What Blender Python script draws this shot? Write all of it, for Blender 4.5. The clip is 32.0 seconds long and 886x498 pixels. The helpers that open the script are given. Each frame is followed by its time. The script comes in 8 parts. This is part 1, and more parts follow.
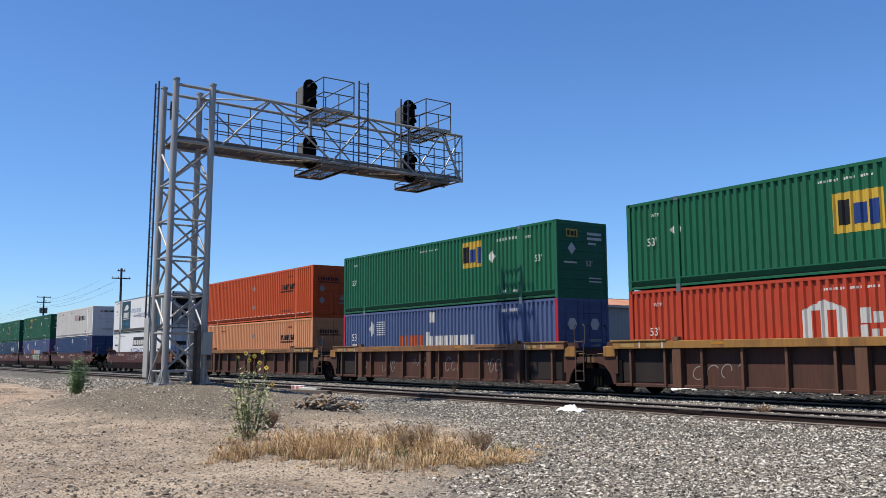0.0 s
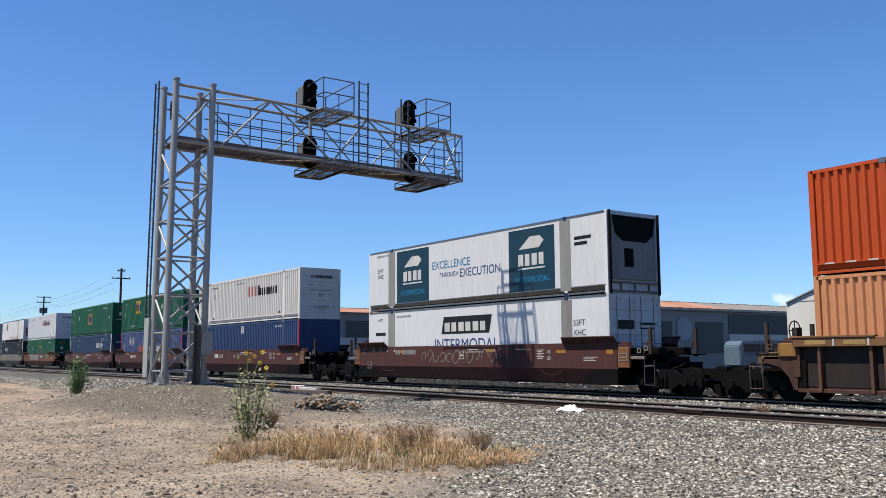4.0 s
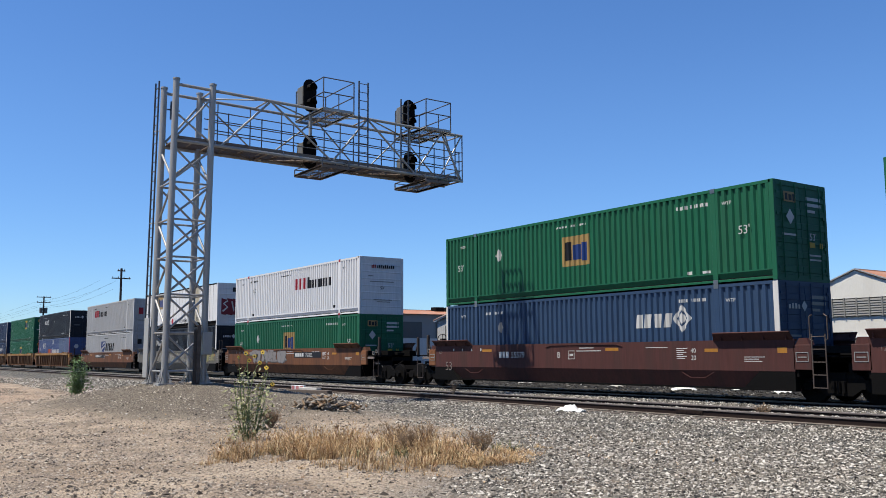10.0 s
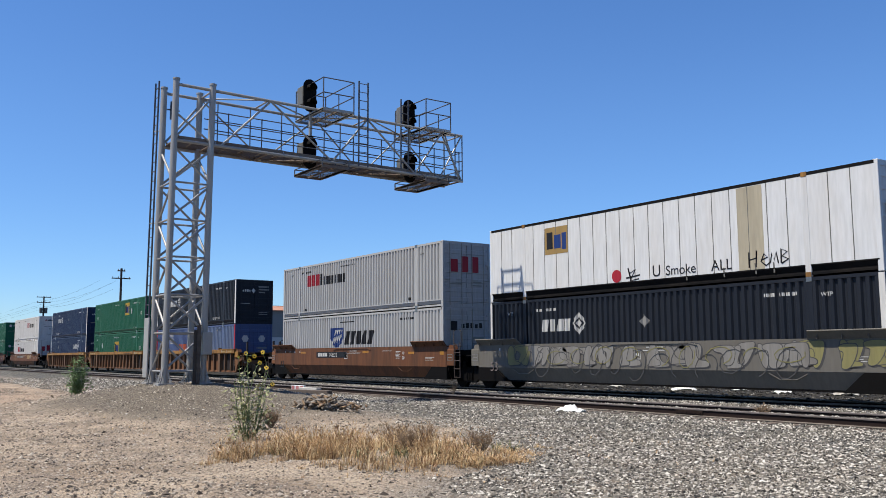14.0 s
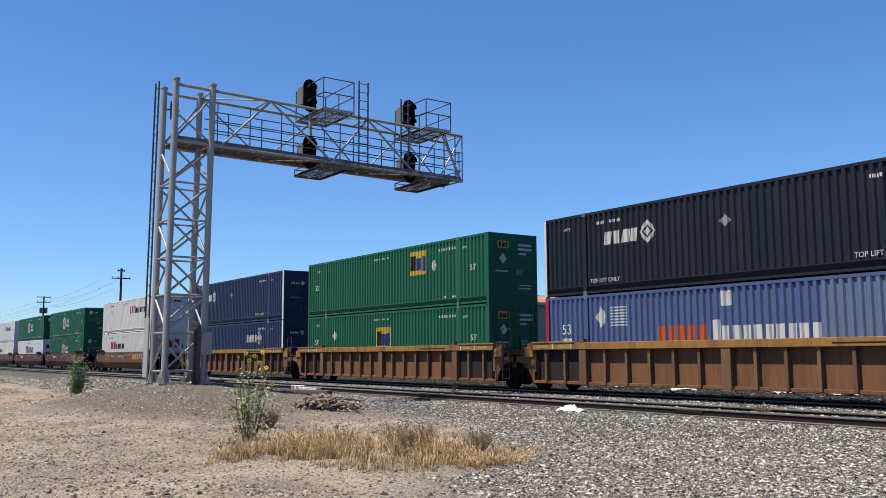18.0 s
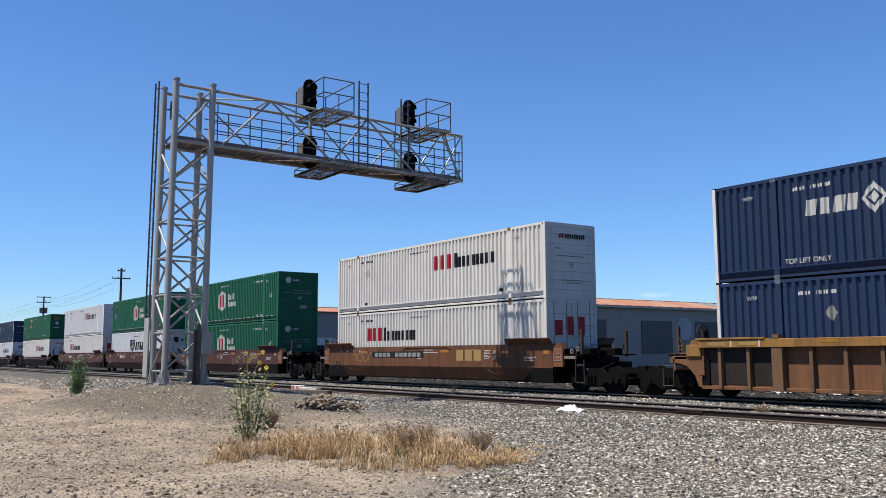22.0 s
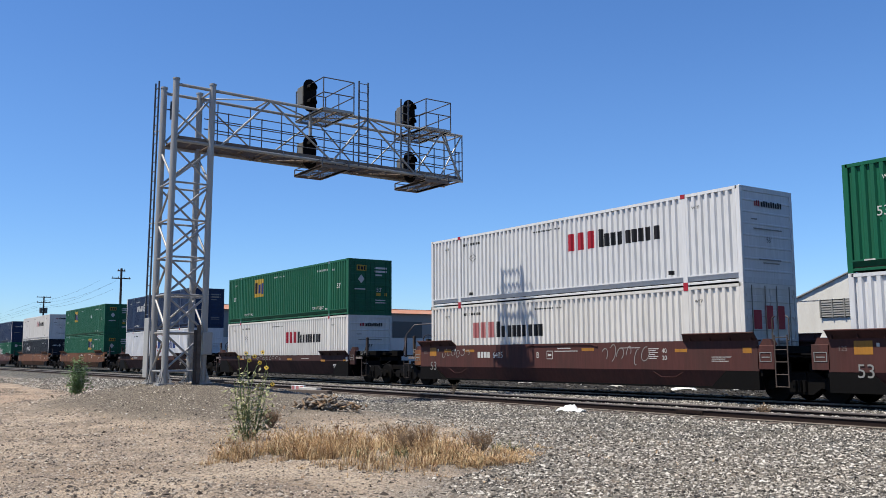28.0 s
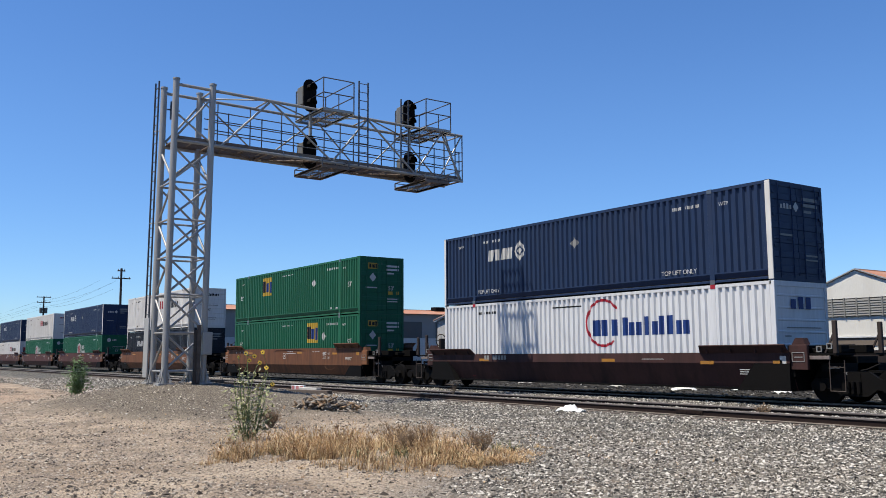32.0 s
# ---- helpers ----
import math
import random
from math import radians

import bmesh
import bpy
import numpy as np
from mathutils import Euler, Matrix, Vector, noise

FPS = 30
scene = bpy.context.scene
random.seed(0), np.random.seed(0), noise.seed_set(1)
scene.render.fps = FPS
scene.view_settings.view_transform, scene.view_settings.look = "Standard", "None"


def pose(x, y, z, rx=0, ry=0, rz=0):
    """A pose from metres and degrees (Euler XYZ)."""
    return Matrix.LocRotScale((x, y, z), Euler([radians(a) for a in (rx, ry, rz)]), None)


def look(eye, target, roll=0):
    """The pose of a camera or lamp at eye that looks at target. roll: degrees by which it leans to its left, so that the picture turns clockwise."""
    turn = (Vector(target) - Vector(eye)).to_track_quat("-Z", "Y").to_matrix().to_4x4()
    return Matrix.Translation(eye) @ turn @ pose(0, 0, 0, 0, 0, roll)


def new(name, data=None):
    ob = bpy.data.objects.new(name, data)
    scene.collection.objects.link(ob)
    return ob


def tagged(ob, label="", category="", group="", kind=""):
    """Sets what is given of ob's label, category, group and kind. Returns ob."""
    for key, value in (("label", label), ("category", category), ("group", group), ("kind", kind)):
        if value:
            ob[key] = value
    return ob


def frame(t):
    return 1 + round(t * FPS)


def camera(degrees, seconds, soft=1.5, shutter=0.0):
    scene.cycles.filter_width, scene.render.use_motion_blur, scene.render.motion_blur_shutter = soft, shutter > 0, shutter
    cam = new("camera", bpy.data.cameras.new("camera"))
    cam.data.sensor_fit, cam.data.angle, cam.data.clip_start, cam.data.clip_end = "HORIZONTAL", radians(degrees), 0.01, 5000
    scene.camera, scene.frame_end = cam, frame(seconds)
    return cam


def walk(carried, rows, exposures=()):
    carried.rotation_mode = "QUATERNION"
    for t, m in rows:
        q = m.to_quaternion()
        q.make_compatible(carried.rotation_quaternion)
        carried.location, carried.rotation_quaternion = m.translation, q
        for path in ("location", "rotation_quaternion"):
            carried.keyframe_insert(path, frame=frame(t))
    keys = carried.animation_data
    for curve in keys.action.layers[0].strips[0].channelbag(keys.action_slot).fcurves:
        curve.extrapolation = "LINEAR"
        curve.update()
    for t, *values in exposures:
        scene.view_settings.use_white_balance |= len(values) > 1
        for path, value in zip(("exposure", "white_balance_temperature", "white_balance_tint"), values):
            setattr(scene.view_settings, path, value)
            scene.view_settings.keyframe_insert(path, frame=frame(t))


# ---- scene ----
# A double-stack train runs past a cantilever signal gantry. x: along the track, in the train's way; z = 0: top of rail.
cam = camera(52.99, 32.0, soft=0.7)
EYE = (0.0, -21.9725, 1.4117)
STAND = look(EYE, (EYE[0] - 0.81336, EYE[1] + 0.56966, EYE[2] + 0.11781), -0.323)
walk(cam, [(0.0, STAND), (32.0, STAND)], [(0.0, 0.75), (32.0, 0.75)])

# ---- world and sun ----
SUN = Vector((-0.28, -1.0, 2.15)).normalized()
world = bpy.data.worlds.new("sky")
scene.world = world
world.use_nodes = True
nt = world.node_tree
nt.nodes.clear()
sky = nt.nodes.new("ShaderNodeTexSky")
sky.sky_type = "NISHITA"
sky.sun_disc = False
sky.sun_elevation = math.asin(SUN.z)
sky.sun_rotation = math.atan2(SUN.x, SUN.y)
sky.altitude = 20
sky.air_density, sky.dust_density, sky.ozone_density = 1.0, 0.05, 3.0
bg = nt.nodes.new("ShaderNodeBackground")
bg.inputs["Strength"].default_value = 0.0792
out = nt.nodes.new("ShaderNodeOutputWorld")
vivid = nt.nodes.new("ShaderNodeHueSaturation")
vivid.inputs["Saturation"].default_value = 1.15
nt.links.new(sky.outputs[0], vivid.inputs["Color"])
clear = nt.nodes.new("ShaderNodeMix")
clear.data_type, clear.blend_type = "RGBA", "MULTIPLY"
clear.inputs[0].default_value = 1.0
clear.inputs[7].default_value = (0.79, 0.925, 1.15, 1)
nt.links.new(vivid.outputs[0], clear.inputs[6])
way = nt.nodes.new("ShaderNodeTexCoord")
up = nt.nodes.new("ShaderNodeSeparateXYZ")
nt.links.new(way.outputs["Generated"], up.inputs[0])
rise = nt.nodes.new("ShaderNodeMapRange")
rise.inputs[1].default_value, rise.inputs[2].default_value = 0.0, 0.30
rise.interpolation_type = "SMOOTHSTEP"
nt.links.new(up.outputs["Z"], rise.inputs[0])
deep = nt.nodes.new("ShaderNodeMix")
deep.data_type = "RGBA"
deep.inputs[6].default_value, deep.inputs[7].default_value = (0.76, 0.87, 0.98, 1), (1, 1, 1, 1)
nt.links.new(rise.outputs[0], deep.inputs[0])
blue = nt.nodes.new("ShaderNodeMix")
blue.data_type, blue.blend_type = "RGBA", "MULTIPLY"
blue.inputs[0].default_value = 1.0
nt.links.new(clear.outputs[2], blue.inputs[6])
nt.links.new(deep.outputs[2], blue.inputs[7])
tint = blue.outputs[2]
wisp = nt.nodes.new("ShaderNodeTexNoise")
wisp.inputs["Scale"].default_value, wisp.inputs["Detail"].default_value = 90.0, 5.0
nt.links.new(way.outputs["Generated"], wisp.inputs["Vector"])
# three small fair-weather clouds: direction, half width, half height, density
for spot, wide, high, thick in (((-0.5587, 0.8274, 0.0555), 0.0145, 0.0055, 0.85), ((-0.7150, 0.6865, 0.1318), 0.014, 0.0042, 0.6), ((-0.6629, 0.7460, 0.0629), 0.018, 0.003, 0.3)):
    off = nt.nodes.new("ShaderNodeVectorMath")
    off.operation, off.inputs[1].default_value = "SUBTRACT", spot
    nt.links.new(way.outputs["Generated"], off.inputs[0])
    size = nt.nodes.new("ShaderNodeVectorMath")
    size.operation, size.inputs[1].default_value = "MULTIPLY", (1 / wide, 1 / wide, 1 / high)
    nt.links.new(off.outputs[0], size.inputs[0])
    far = nt.nodes.new("ShaderNodeVectorMath")
    far.operation = "LENGTH"
    nt.links.new(size.outputs[0], far.inputs[0])
    ragged = nt.nodes.new("ShaderNodeMath")
    ragged.operation, ragged.inputs[1].default_value, ragged.inputs[2].default_value = "MULTIPLY_ADD", 2.6, -1.3
    nt.links.new(wisp.outputs[0], ragged.inputs[0])
    edge = nt.nodes.new("ShaderNodeMath")
    edge.operation = "ADD"
    nt.links.new(ragged.outputs[0], edge.inputs[0])
    nt.links.new(far.outputs["Value"], edge.inputs[1])
    cover = nt.nodes.new("ShaderNodeMapRange")
    for k, v in enumerate((1.15, 0.35, 0.0, thick), 1):
        cover.inputs[k].default_value = v
    nt.links.new(edge.outputs[0], cover.inputs[0])
    cloud = nt.nodes.new("ShaderNodeMix")
    cloud.data_type = "RGBA"
    cloud.inputs[7].default_value = (6.2, 7.4, 9.0, 1)
    nt.links.new(cover.outputs[0], cloud.inputs[0])
    nt.links.new(tint, cloud.inputs[6])
    tint = cloud.outputs[2]
nt.links.new(tint, bg.inputs[0])
nt.links.new(bg.outputs[0], out.inputs[0])
lamp = bpy.data.lights.new("sun", "SUN")
lamp.energy, lamp.angle, lamp.color = 5.0, radians(0.53), (1.0, 0.925, 0.80)
new("sun", lamp).matrix_world = look(SUN * 60, (0, 0, 0))


# ---- materials ----
ALBEDO_SCALE = 0.73  # scales all base colours down against the raised exposure, to deepen shade


def mat(name, col, rough=0.6, metal=0.0, vary=0.25, grain=6.0, stain=0.7, dirt=(0.12, 0.09, 0.065), dirty=0.25, bump=0.15,
        stretch=(1, 1, 1), fade=0.0, spec=0.5):
    """Painted or raw surface: fine grain, broad stains towards a dirt colour, a shade of its own for each object."""
    col, dirt = tuple(c * ALBEDO_SCALE for c in col), tuple(c * ALBEDO_SCALE for c in dirt)
    m = bpy.data.materials.new(name)
    m.use_nodes = True
    t = m.node_tree
    n, l = t.nodes, t.links
    p = n["Principled BSDF"]
    p.inputs["Metallic"].default_value = metal
    p.inputs["Specular IOR Level"].default_value = spec
    co = n.new("ShaderNodeTexCoord")
    mp = n.new("ShaderNodeMapping")
    mp.inputs["Scale"].default_value = stretch
    l.new(co.outputs["Object"], mp.inputs[0])
    info = n.new("ShaderNodeObjectInfo")
    add = n.new("ShaderNodeVectorMath")
    add.operation = "ADD"
    sc = n.new("ShaderNodeVectorMath")
    sc.operation = "SCALE"
    sc.inputs[0].default_value = (17.0, 31.0, 11.0)
    l.new(info.outputs["Random"], sc.inputs["Scale"])
    l.new(mp.outputs[0], add.inputs[0])
    l.new(sc.outputs[0], add.inputs[1])
    fine = n.new("ShaderNodeTexNoise")
    fine.inputs["Scale"].default_value = grain * 6
    fine.inputs["Detail"].default_value = 6
    broad = n.new("ShaderNodeTexNoise")
    broad.inputs["Scale"].default_value = stain
    broad.inputs["Detail"].default_value = 5
    broad.inputs["Roughness"].default_value = 0.65
    for x in (fine, broad):
        l.new(add.outputs[0], x.inputs["Vector"])
    ramp = n.new("ShaderNodeMapRange")
    ramp.inputs[1].default_value, ramp.inputs[2].default_value = 0.45, 0.8
    ramp.inputs[3].default_value, ramp.inputs[4].default_value = 0.0, dirty
    l.new(broad.outputs[0], ramp.inputs[0])
    hsv = n.new("ShaderNodeHueSaturation")
    hsv.inputs["Color"].default_value = (*col, 1)
    val = n.new("ShaderNodeMapRange")
    val.inputs[1].default_value, val.inputs[2].default_value = 0.25, 0.75
    val.inputs[3].default_value, val.inputs[4].default_value = 1 - vary, 1 + vary
    l.new(fine.outputs[0], val.inputs[0])
    sh = n.new("ShaderNodeMapRange")
    sh.inputs[3].default_value, sh.inputs[4].default_value = 1 - fade, 1 + fade
    l.new(info.outputs["Random"], sh.inputs[0])
    mu = n.new("ShaderNodeMath")
    mu.operation = "MULTIPLY"
    l.new(val.outputs[0], mu.inputs[0])
    l.new(sh.outputs[0], mu.inputs[1])
    l.new(mu.outputs[0], hsv.inputs["Value"])
    mix = n.new("ShaderNodeMix")
    mix.data_type = "RGBA"
    l.new(ramp.outputs[0], mix.inputs[0])
    l.new(hsv.outputs[0], mix.inputs[6])
    mix.inputs[7].default_value = (*dirt, 1)
    l.new(mix.outputs[2], p.inputs["Base Color"])
    rr = n.new("ShaderNodeMapRange")
    rr.inputs[3].default_value, rr.inputs[4].default_value = max(rough - 0.12, 0.05), min(rough + 0.15, 1)
    l.new(broad.outputs[0], rr.inputs[0])
    l.new(rr.outputs[0], p.inputs["Roughness"])
    if bump:
        b = n.new("ShaderNodeBump")
        b.inputs["Strength"].default_value, b.inputs["Distance"].default_value = bump, 0.01
        l.new(fine.outputs[0], b.inputs["Height"])
        l.new(b.outputs[0], p.inputs["Normal"])
    return m


STREAK = (1, 1, 0.12)
PAINT_SCALE = 0.68  # scales paint colours down further, against the strong sun and exposure


def paint(name, col, **k):
    k = {"vary": 0.10, "grain": 2.0, "stain": 1.6, "dirty": 0.30, "bump": 0.04, "stretch": STREAK, "fade": 0.06, "rough": 0.5, "spec": 0.18, **k}
    return mat(name, tuple(c * PAINT_SCALE for c in col), **k)


GREEN = paint("green_paint", (0.016, 0.156, 0.080), dirt=(0.03, 0.06, 0.04))
HUBGREEN = paint("deep_green_paint", (0.010, 0.150, 0.078), dirt=(0.03, 0.06, 0.04))
BLUE = paint("blue_paint", (0.100, 0.148, 0.32), dirt=(0.06, 0.07, 0.12))
DARKBLUE = paint("dark_blue_paint", (0.042, 0.086, 0.215), dirt=(0.05, 0.06, 0.09), dirty=0.5)
PALEBLUE = paint("faded_blue_paint", (0.16, 0.22, 0.36))
NAVY = paint("navy_paint", (0.024, 0.050, 0.125), dirt=(0.03, 0.035, 0.05))
STEELNAVY = paint("steel_blue_paint", (0.043, 0.088, 0.180), dirt=(0.03, 0.045, 0.07))
BLACKBLUE = paint("blue_black_paint", (0.019, 0.024, 0.036), dirt=(0.03, 0.032, 0.036))
CREAM = paint("off_white_paint", (0.96, 0.94, 0.90), dirt=(0.32, 0.27, 0.21))
WHITE = paint("white_paint", (0.92, 0.94, 0.97), dirt=(0.45, 0.42, 0.38), dirty=0.15)
PLATEWHITE = paint("cool_white_plate_paint", (0.95, 0.97, 0.99), dirt=(0.5, 0.42, 0.33), dirty=0.3)
GREYWHITE = paint("pale_grey_paint", (0.57, 0.58, 0.59), dirt=(0.3, 0.27, 0.23))
ORANGE = paint("orange_paint", (0.66, 0.098, 0.020), dirt=(0.3, 0.07, 0.03))
PALEORANGE = paint("faded_orange_paint", (0.80, 0.355, 0.17), dirt=(0.4, 0.15, 0.07))
REDORANGE = paint("red_orange_paint", (0.60, 0.075, 0.035), dirt=(0.4, 0.1, 0.06))
MAROON = paint("maroon_car_paint", (0.112, 0.042, 0.037), dirt=(0.038, 0.028, 0.025), dirty=0.8, rough=0.7, stain=2.0, vary=0.18)
BROWN = paint("brown_car_paint", (0.115, 0.052, 0.038), dirt=(0.035, 0.025, 0.022), dirty=0.9, rough=0.75, stain=2.0, vary=0.18)
RUST = paint("rusty_orange_car_paint", (0.27, 0.125, 0.060), dirt=(0.07, 0.036, 0.024), dirty=0.95, rough=0.78, stain=2.2, vary=0.15)
OCHRE = paint("ochre_car_paint", (0.44, 0.225, 0.065), dirt=(0.08, 0.045, 0.03), dirty=1.0, rough=0.7, stain=2.6, vary=0.12)
TTX = paint("orange_brown_car_paint", (0.215, 0.088, 0.042), dirt=(0.052, 0.034, 0.026), dirty=1.0, rough=0.7, stain=2.2, vary=0.2)
SOOTBROWN = paint("sooty_brown_car_paint", (0.080, 0.036, 0.033), dirt=(0.012, 0.010, 0.010), dirty=0.9, rough=0.75, stain=1.6)
ENDTAN = paint("orange_tan_end_paint", (0.30, 0.125, 0.055), dirt=(0.08, 0.04, 0.03), dirty=0.9, rough=0.7, stain=2.0)
POSTBROWN = paint("dark_stanchion_paint", (0.055, 0.042, 0.038), dirt=(0.10, 0.07, 0.055), dirty=0.6, rough=0.7)
BROWNRIB = paint("worn_brown_rib_paint", (0.17, 0.085, 0.055), dirt=(0.045, 0.03, 0.025), dirty=0.9, rough=0.75, stain=2.0, vary=0.15)
DULLCHORD = paint("dull_brown_chord_paint", (0.30, 0.15, 0.07), dirt=(0.09, 0.05, 0.035), dirty=1.0, rough=0.75, stain=2.6, vary=0.12)
DARKBAY = paint("near_black_paint", (0.04, 0.03, 0.028), dirt=(0.015, 0.012, 0.012), dirty=0.8, rough=0.75, stain=2.0)
DULLTAN = paint("dull_tan_ironwork_paint", (0.13, 0.10, 0.085), dirt=(0.06, 0.045, 0.035), dirty=0.8)
RIBTAN = paint("dusty_tan_car_paint", (0.24, 0.135, 0.075), dirt=(0.05, 0.032, 0.025), dirty=0.9, rough=0.75, stain=2.0, vary=0.15)
PAINTOLIVE = paint("faded_yellow_graffiti", (0.34, 0.31, 0.13), dirt=(0.12, 0.12, 0.09), dirty=0.7)
PAINTSMOKE = paint("dark_grey_graffiti", (0.10, 0.10, 0.105), dirty=0.5)
GREYCAR = paint("graffitied_grey_paint", (0.22, 0.205, 0.18), dirt=(0.12, 0.11, 0.09), dirty=0.6, rough=0.65)
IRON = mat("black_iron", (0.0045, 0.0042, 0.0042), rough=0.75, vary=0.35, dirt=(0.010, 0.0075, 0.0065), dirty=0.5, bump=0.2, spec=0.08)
STEEL = mat("worn_steel", (0.35, 0.33, 0.31), rough=0.35, metal=1.0, vary=0.15, dirty=0.4)
GALV = mat("galvanised_steel", (0.36, 0.35, 0.33), rough=0.4, metal=0.2, vary=0.10, stain=1.5, dirt=(0.33, 0.31, 0.28), dirty=0.5, bump=0.05)
GRATE = mat("weathered_grating", (0.20, 0.16, 0.13), rough=0.7, metal=0.3, vary=0.2, dirt=(0.16, 0.09, 0.06), dirty=0.7)
DARKRAIL = mat("dark_handrail_steel", (0.10, 0.11, 0.13), rough=0.5, metal=0.4, vary=0.1)
BLACK = mat("flat_black_paint", (0.008, 0.008, 0.009), rough=0.8, vary=0.1, dirty=0.1, spec=0.06)
SIGBOX = mat("grey_signal_case", (0.12, 0.12, 0.11), rough=0.6, vary=0.1)
RAILRUST = mat("rail_rust", (0.022, 0.014, 0.012), rough=0.75, vary=0.25, dirt=(0.03, 0.02, 0.017), dirty=0.5, spec=0.1)
RAILTOP = mat("rail_head", (0.30, 0.27, 0.25), rough=0.38, metal=0.9, vary=0.15)
# paler than the web, painting in the sun on the head's side
RAILSIDE = mat("sunlit_rail_head_side", (0.20, 0.17, 0.155), rough=0.5, metal=0.2, vary=0.15, stretch=(0.3, 1, 1))
# tan for dust and for sunlight on the flange
RAILFOOT = mat("dusty_sunlit_rail_foot", (0.15, 0.125, 0.105), rough=0.9, vary=0.2, dirt=(0.12, 0.09, 0.07), dirty=0.6)
BOARDGREY = mat("weathered_white_board", (0.50, 0.48, 0.45), rough=0.8, vary=0.15, dirt=(0.2, 0.17, 0.14), dirty=0.5)
TIE = mat("creosoted_timber", (0.10, 0.075, 0.06), rough=0.9, vary=0.3, stretch=(6, 0.6, 6), dirt=(0.19, 0.16, 0.13), dirty=0.6, bump=0.4, fade=0.3)
WOODPOLE = mat("pole_timber", (0.06, 0.045, 0.035), rough=0.9, vary=0.2, stretch=(1, 1, 0.1))
PAINTWHITE = paint("white_lettering", (0.78, 0.78, 0.76), dirty=0.3)
PAINTBLACK = paint("black_lettering", (0.015, 0.016, 0.02), dirty=0.1)
PAINTRED = paint("red_lettering", (0.50, 0.025, 0.05), dirty=0.15)
PAINTPINK = paint("faded_red_lettering", (0.62, 0.22, 0.22), dirty=0.2)
PAINTYELLOW = paint("yellow_lettering", (0.70, 0.46, 0.06), dirty=0.2)
PAINTGOLD = paint("faded_gold_lettering", (0.50, 0.33, 0.12), dirty=0.3)
PAINTBLUE = paint("blue_lettering", (0.02, 0.06, 0.25), dirty=0.1)
PAINTSKY = paint("bright_blue_lettering", (0.02, 0.28, 0.55), dirty=0.1)
PAINTTEAL = paint("dark_teal_panel", (0.012, 0.06, 0.10), dirty=0.1)
PAINTSILVER = paint("silver_grey_lettering", (0.36, 0.36, 0.35), dirty=0.45)
PAINTFADED = paint("faded_grey_graffiti", (0.36, 0.345, 0.32), dirt=(0.12, 0.10, 0.08), dirty=0.7)
PAINTLILAC = paint("pale_grey_graffiti", (0.30, 0.285, 0.285), dirt=(0.2, 0.15, 0.12), dirty=0.5)
PAINTGHOST = paint("worn_away_lettering", (0.30, 0.25, 0.23), dirt=(0.09, 0.05, 0.045), dirty=0.9, stain=4.0)
PAINTORANGE = paint("orange_lettering", (0.60, 0.12, 0.04), dirty=0.2)
PAINTGREEN = paint("pale_green_lettering", (0.40, 0.52, 0.34), dirty=0.3)
TAPE = paint("yellow_reflector", (0.52, 0.24, 0.04), dirt=(0.2, 0.09, 0.04), dirty=0.7, stain=5.0)


# ---- mesh helpers ----
def part(name, bm, material, parent=None, label=""):
    """One mesh object of its own, under a thing or a part."""
    me = bpy.data.meshes.new(name)
    bm.to_mesh(me)
    bm.free()
    return attach(name, me, material, parent, label)


def attach(name, me, material, parent=None, label=""):
    if not me.materials:
        me.materials.append(None)
    ob = new(name, me)
    ob.material_slots[0].link = "OBJECT"
    ob.material_slots[0].material = material
    if parent is not None:
        ob.parent = parent
    if label:
        ob["label"] = label
    return ob


def box(bm, x0, x1, y0, y1, z0, z1):
    v = [bm.verts.new((x, y, z)) for x in (x0, x1) for y in (y0, y1) for z in (z0, z1)]
    for q in ((0, 1, 3, 2), (4, 6, 7, 5), (0, 4, 5, 1), (2, 3, 7, 6), (0, 2, 6, 4), (1, 5, 7, 3)):
        bm.faces.new([v[i] for i in q])
    return bm


def boxes(*args):
    bm = bmesh.new()
    for a in args:
        box(bm, *a)
    return bm


def soft_box(x0, x1, y0, y1, z0, z1, r=0.01):
    bm = boxes((x0, x1, y0, y1, z0, z1))
    bmesh.ops.bevel(bm, geom=bm.edges[:], offset=r, segments=1, affect="EDGES")
    return bm


def tube(bm, a, b, r, sides=8, r2=None):
    """A closed round bar from a to b."""
    a, b = Vector(a), Vector(b)
    q = (b - a).to_track_quat("Z", "Y")
    r2 = r if r2 is None else r2
    rings = []
    for c, rad in ((a, r), (b, r2)):
        rings.append([bm.verts.new(c + q @ Vector((rad * math.cos(2 * math.pi * i / sides), rad * math.sin(2 * math.pi * i / sides), 0))) for i in range(sides)])
    for i in range(sides):
        j = (i + 1) % sides
        bm.faces.new((rings[0][i], rings[0][j], rings[1][j], rings[1][i]))
    bm.faces.new(rings[0][::-1])
    bm.faces.new(rings[1])
    return bm


def bar(bm, a, b, w, h=None):
    """A square bar from a to b."""
    a, b = Vector(a), Vector(b)
    h = h or w
    q = (b - a).to_track_quat("Z", "Y")
    v = [bm.verts.new(c + q @ Vector((sx * w / 2, sy * h / 2, 0))) for c in (a, b) for sx, sy in ((-1, -1), (1, -1), (1, 1), (-1, 1))]
    for f in ((3, 2, 1, 0), (4, 5, 6, 7), (0, 1, 5, 4), (1, 2, 6, 5), (2, 3, 7, 6), (3, 0, 4, 7)):
        bm.faces.new([v[i] for i in f])
    return bm


def prism(bm, outline, y0, y1):
    """An outline in x and z, drawn out along y."""
    lo = [bm.verts.new((x, y0, z)) for x, z in outline]
    hi = [bm.verts.new((x, y1, z)) for x, z in outline]
    bm.faces.new(lo)
    bm.faces.new(hi[::-1])
    k = len(outline)
    for i in range(k):
        j = (i + 1) % k
        bm.faces.new((lo[j], lo[i], hi[i], hi[j]))
    return bm


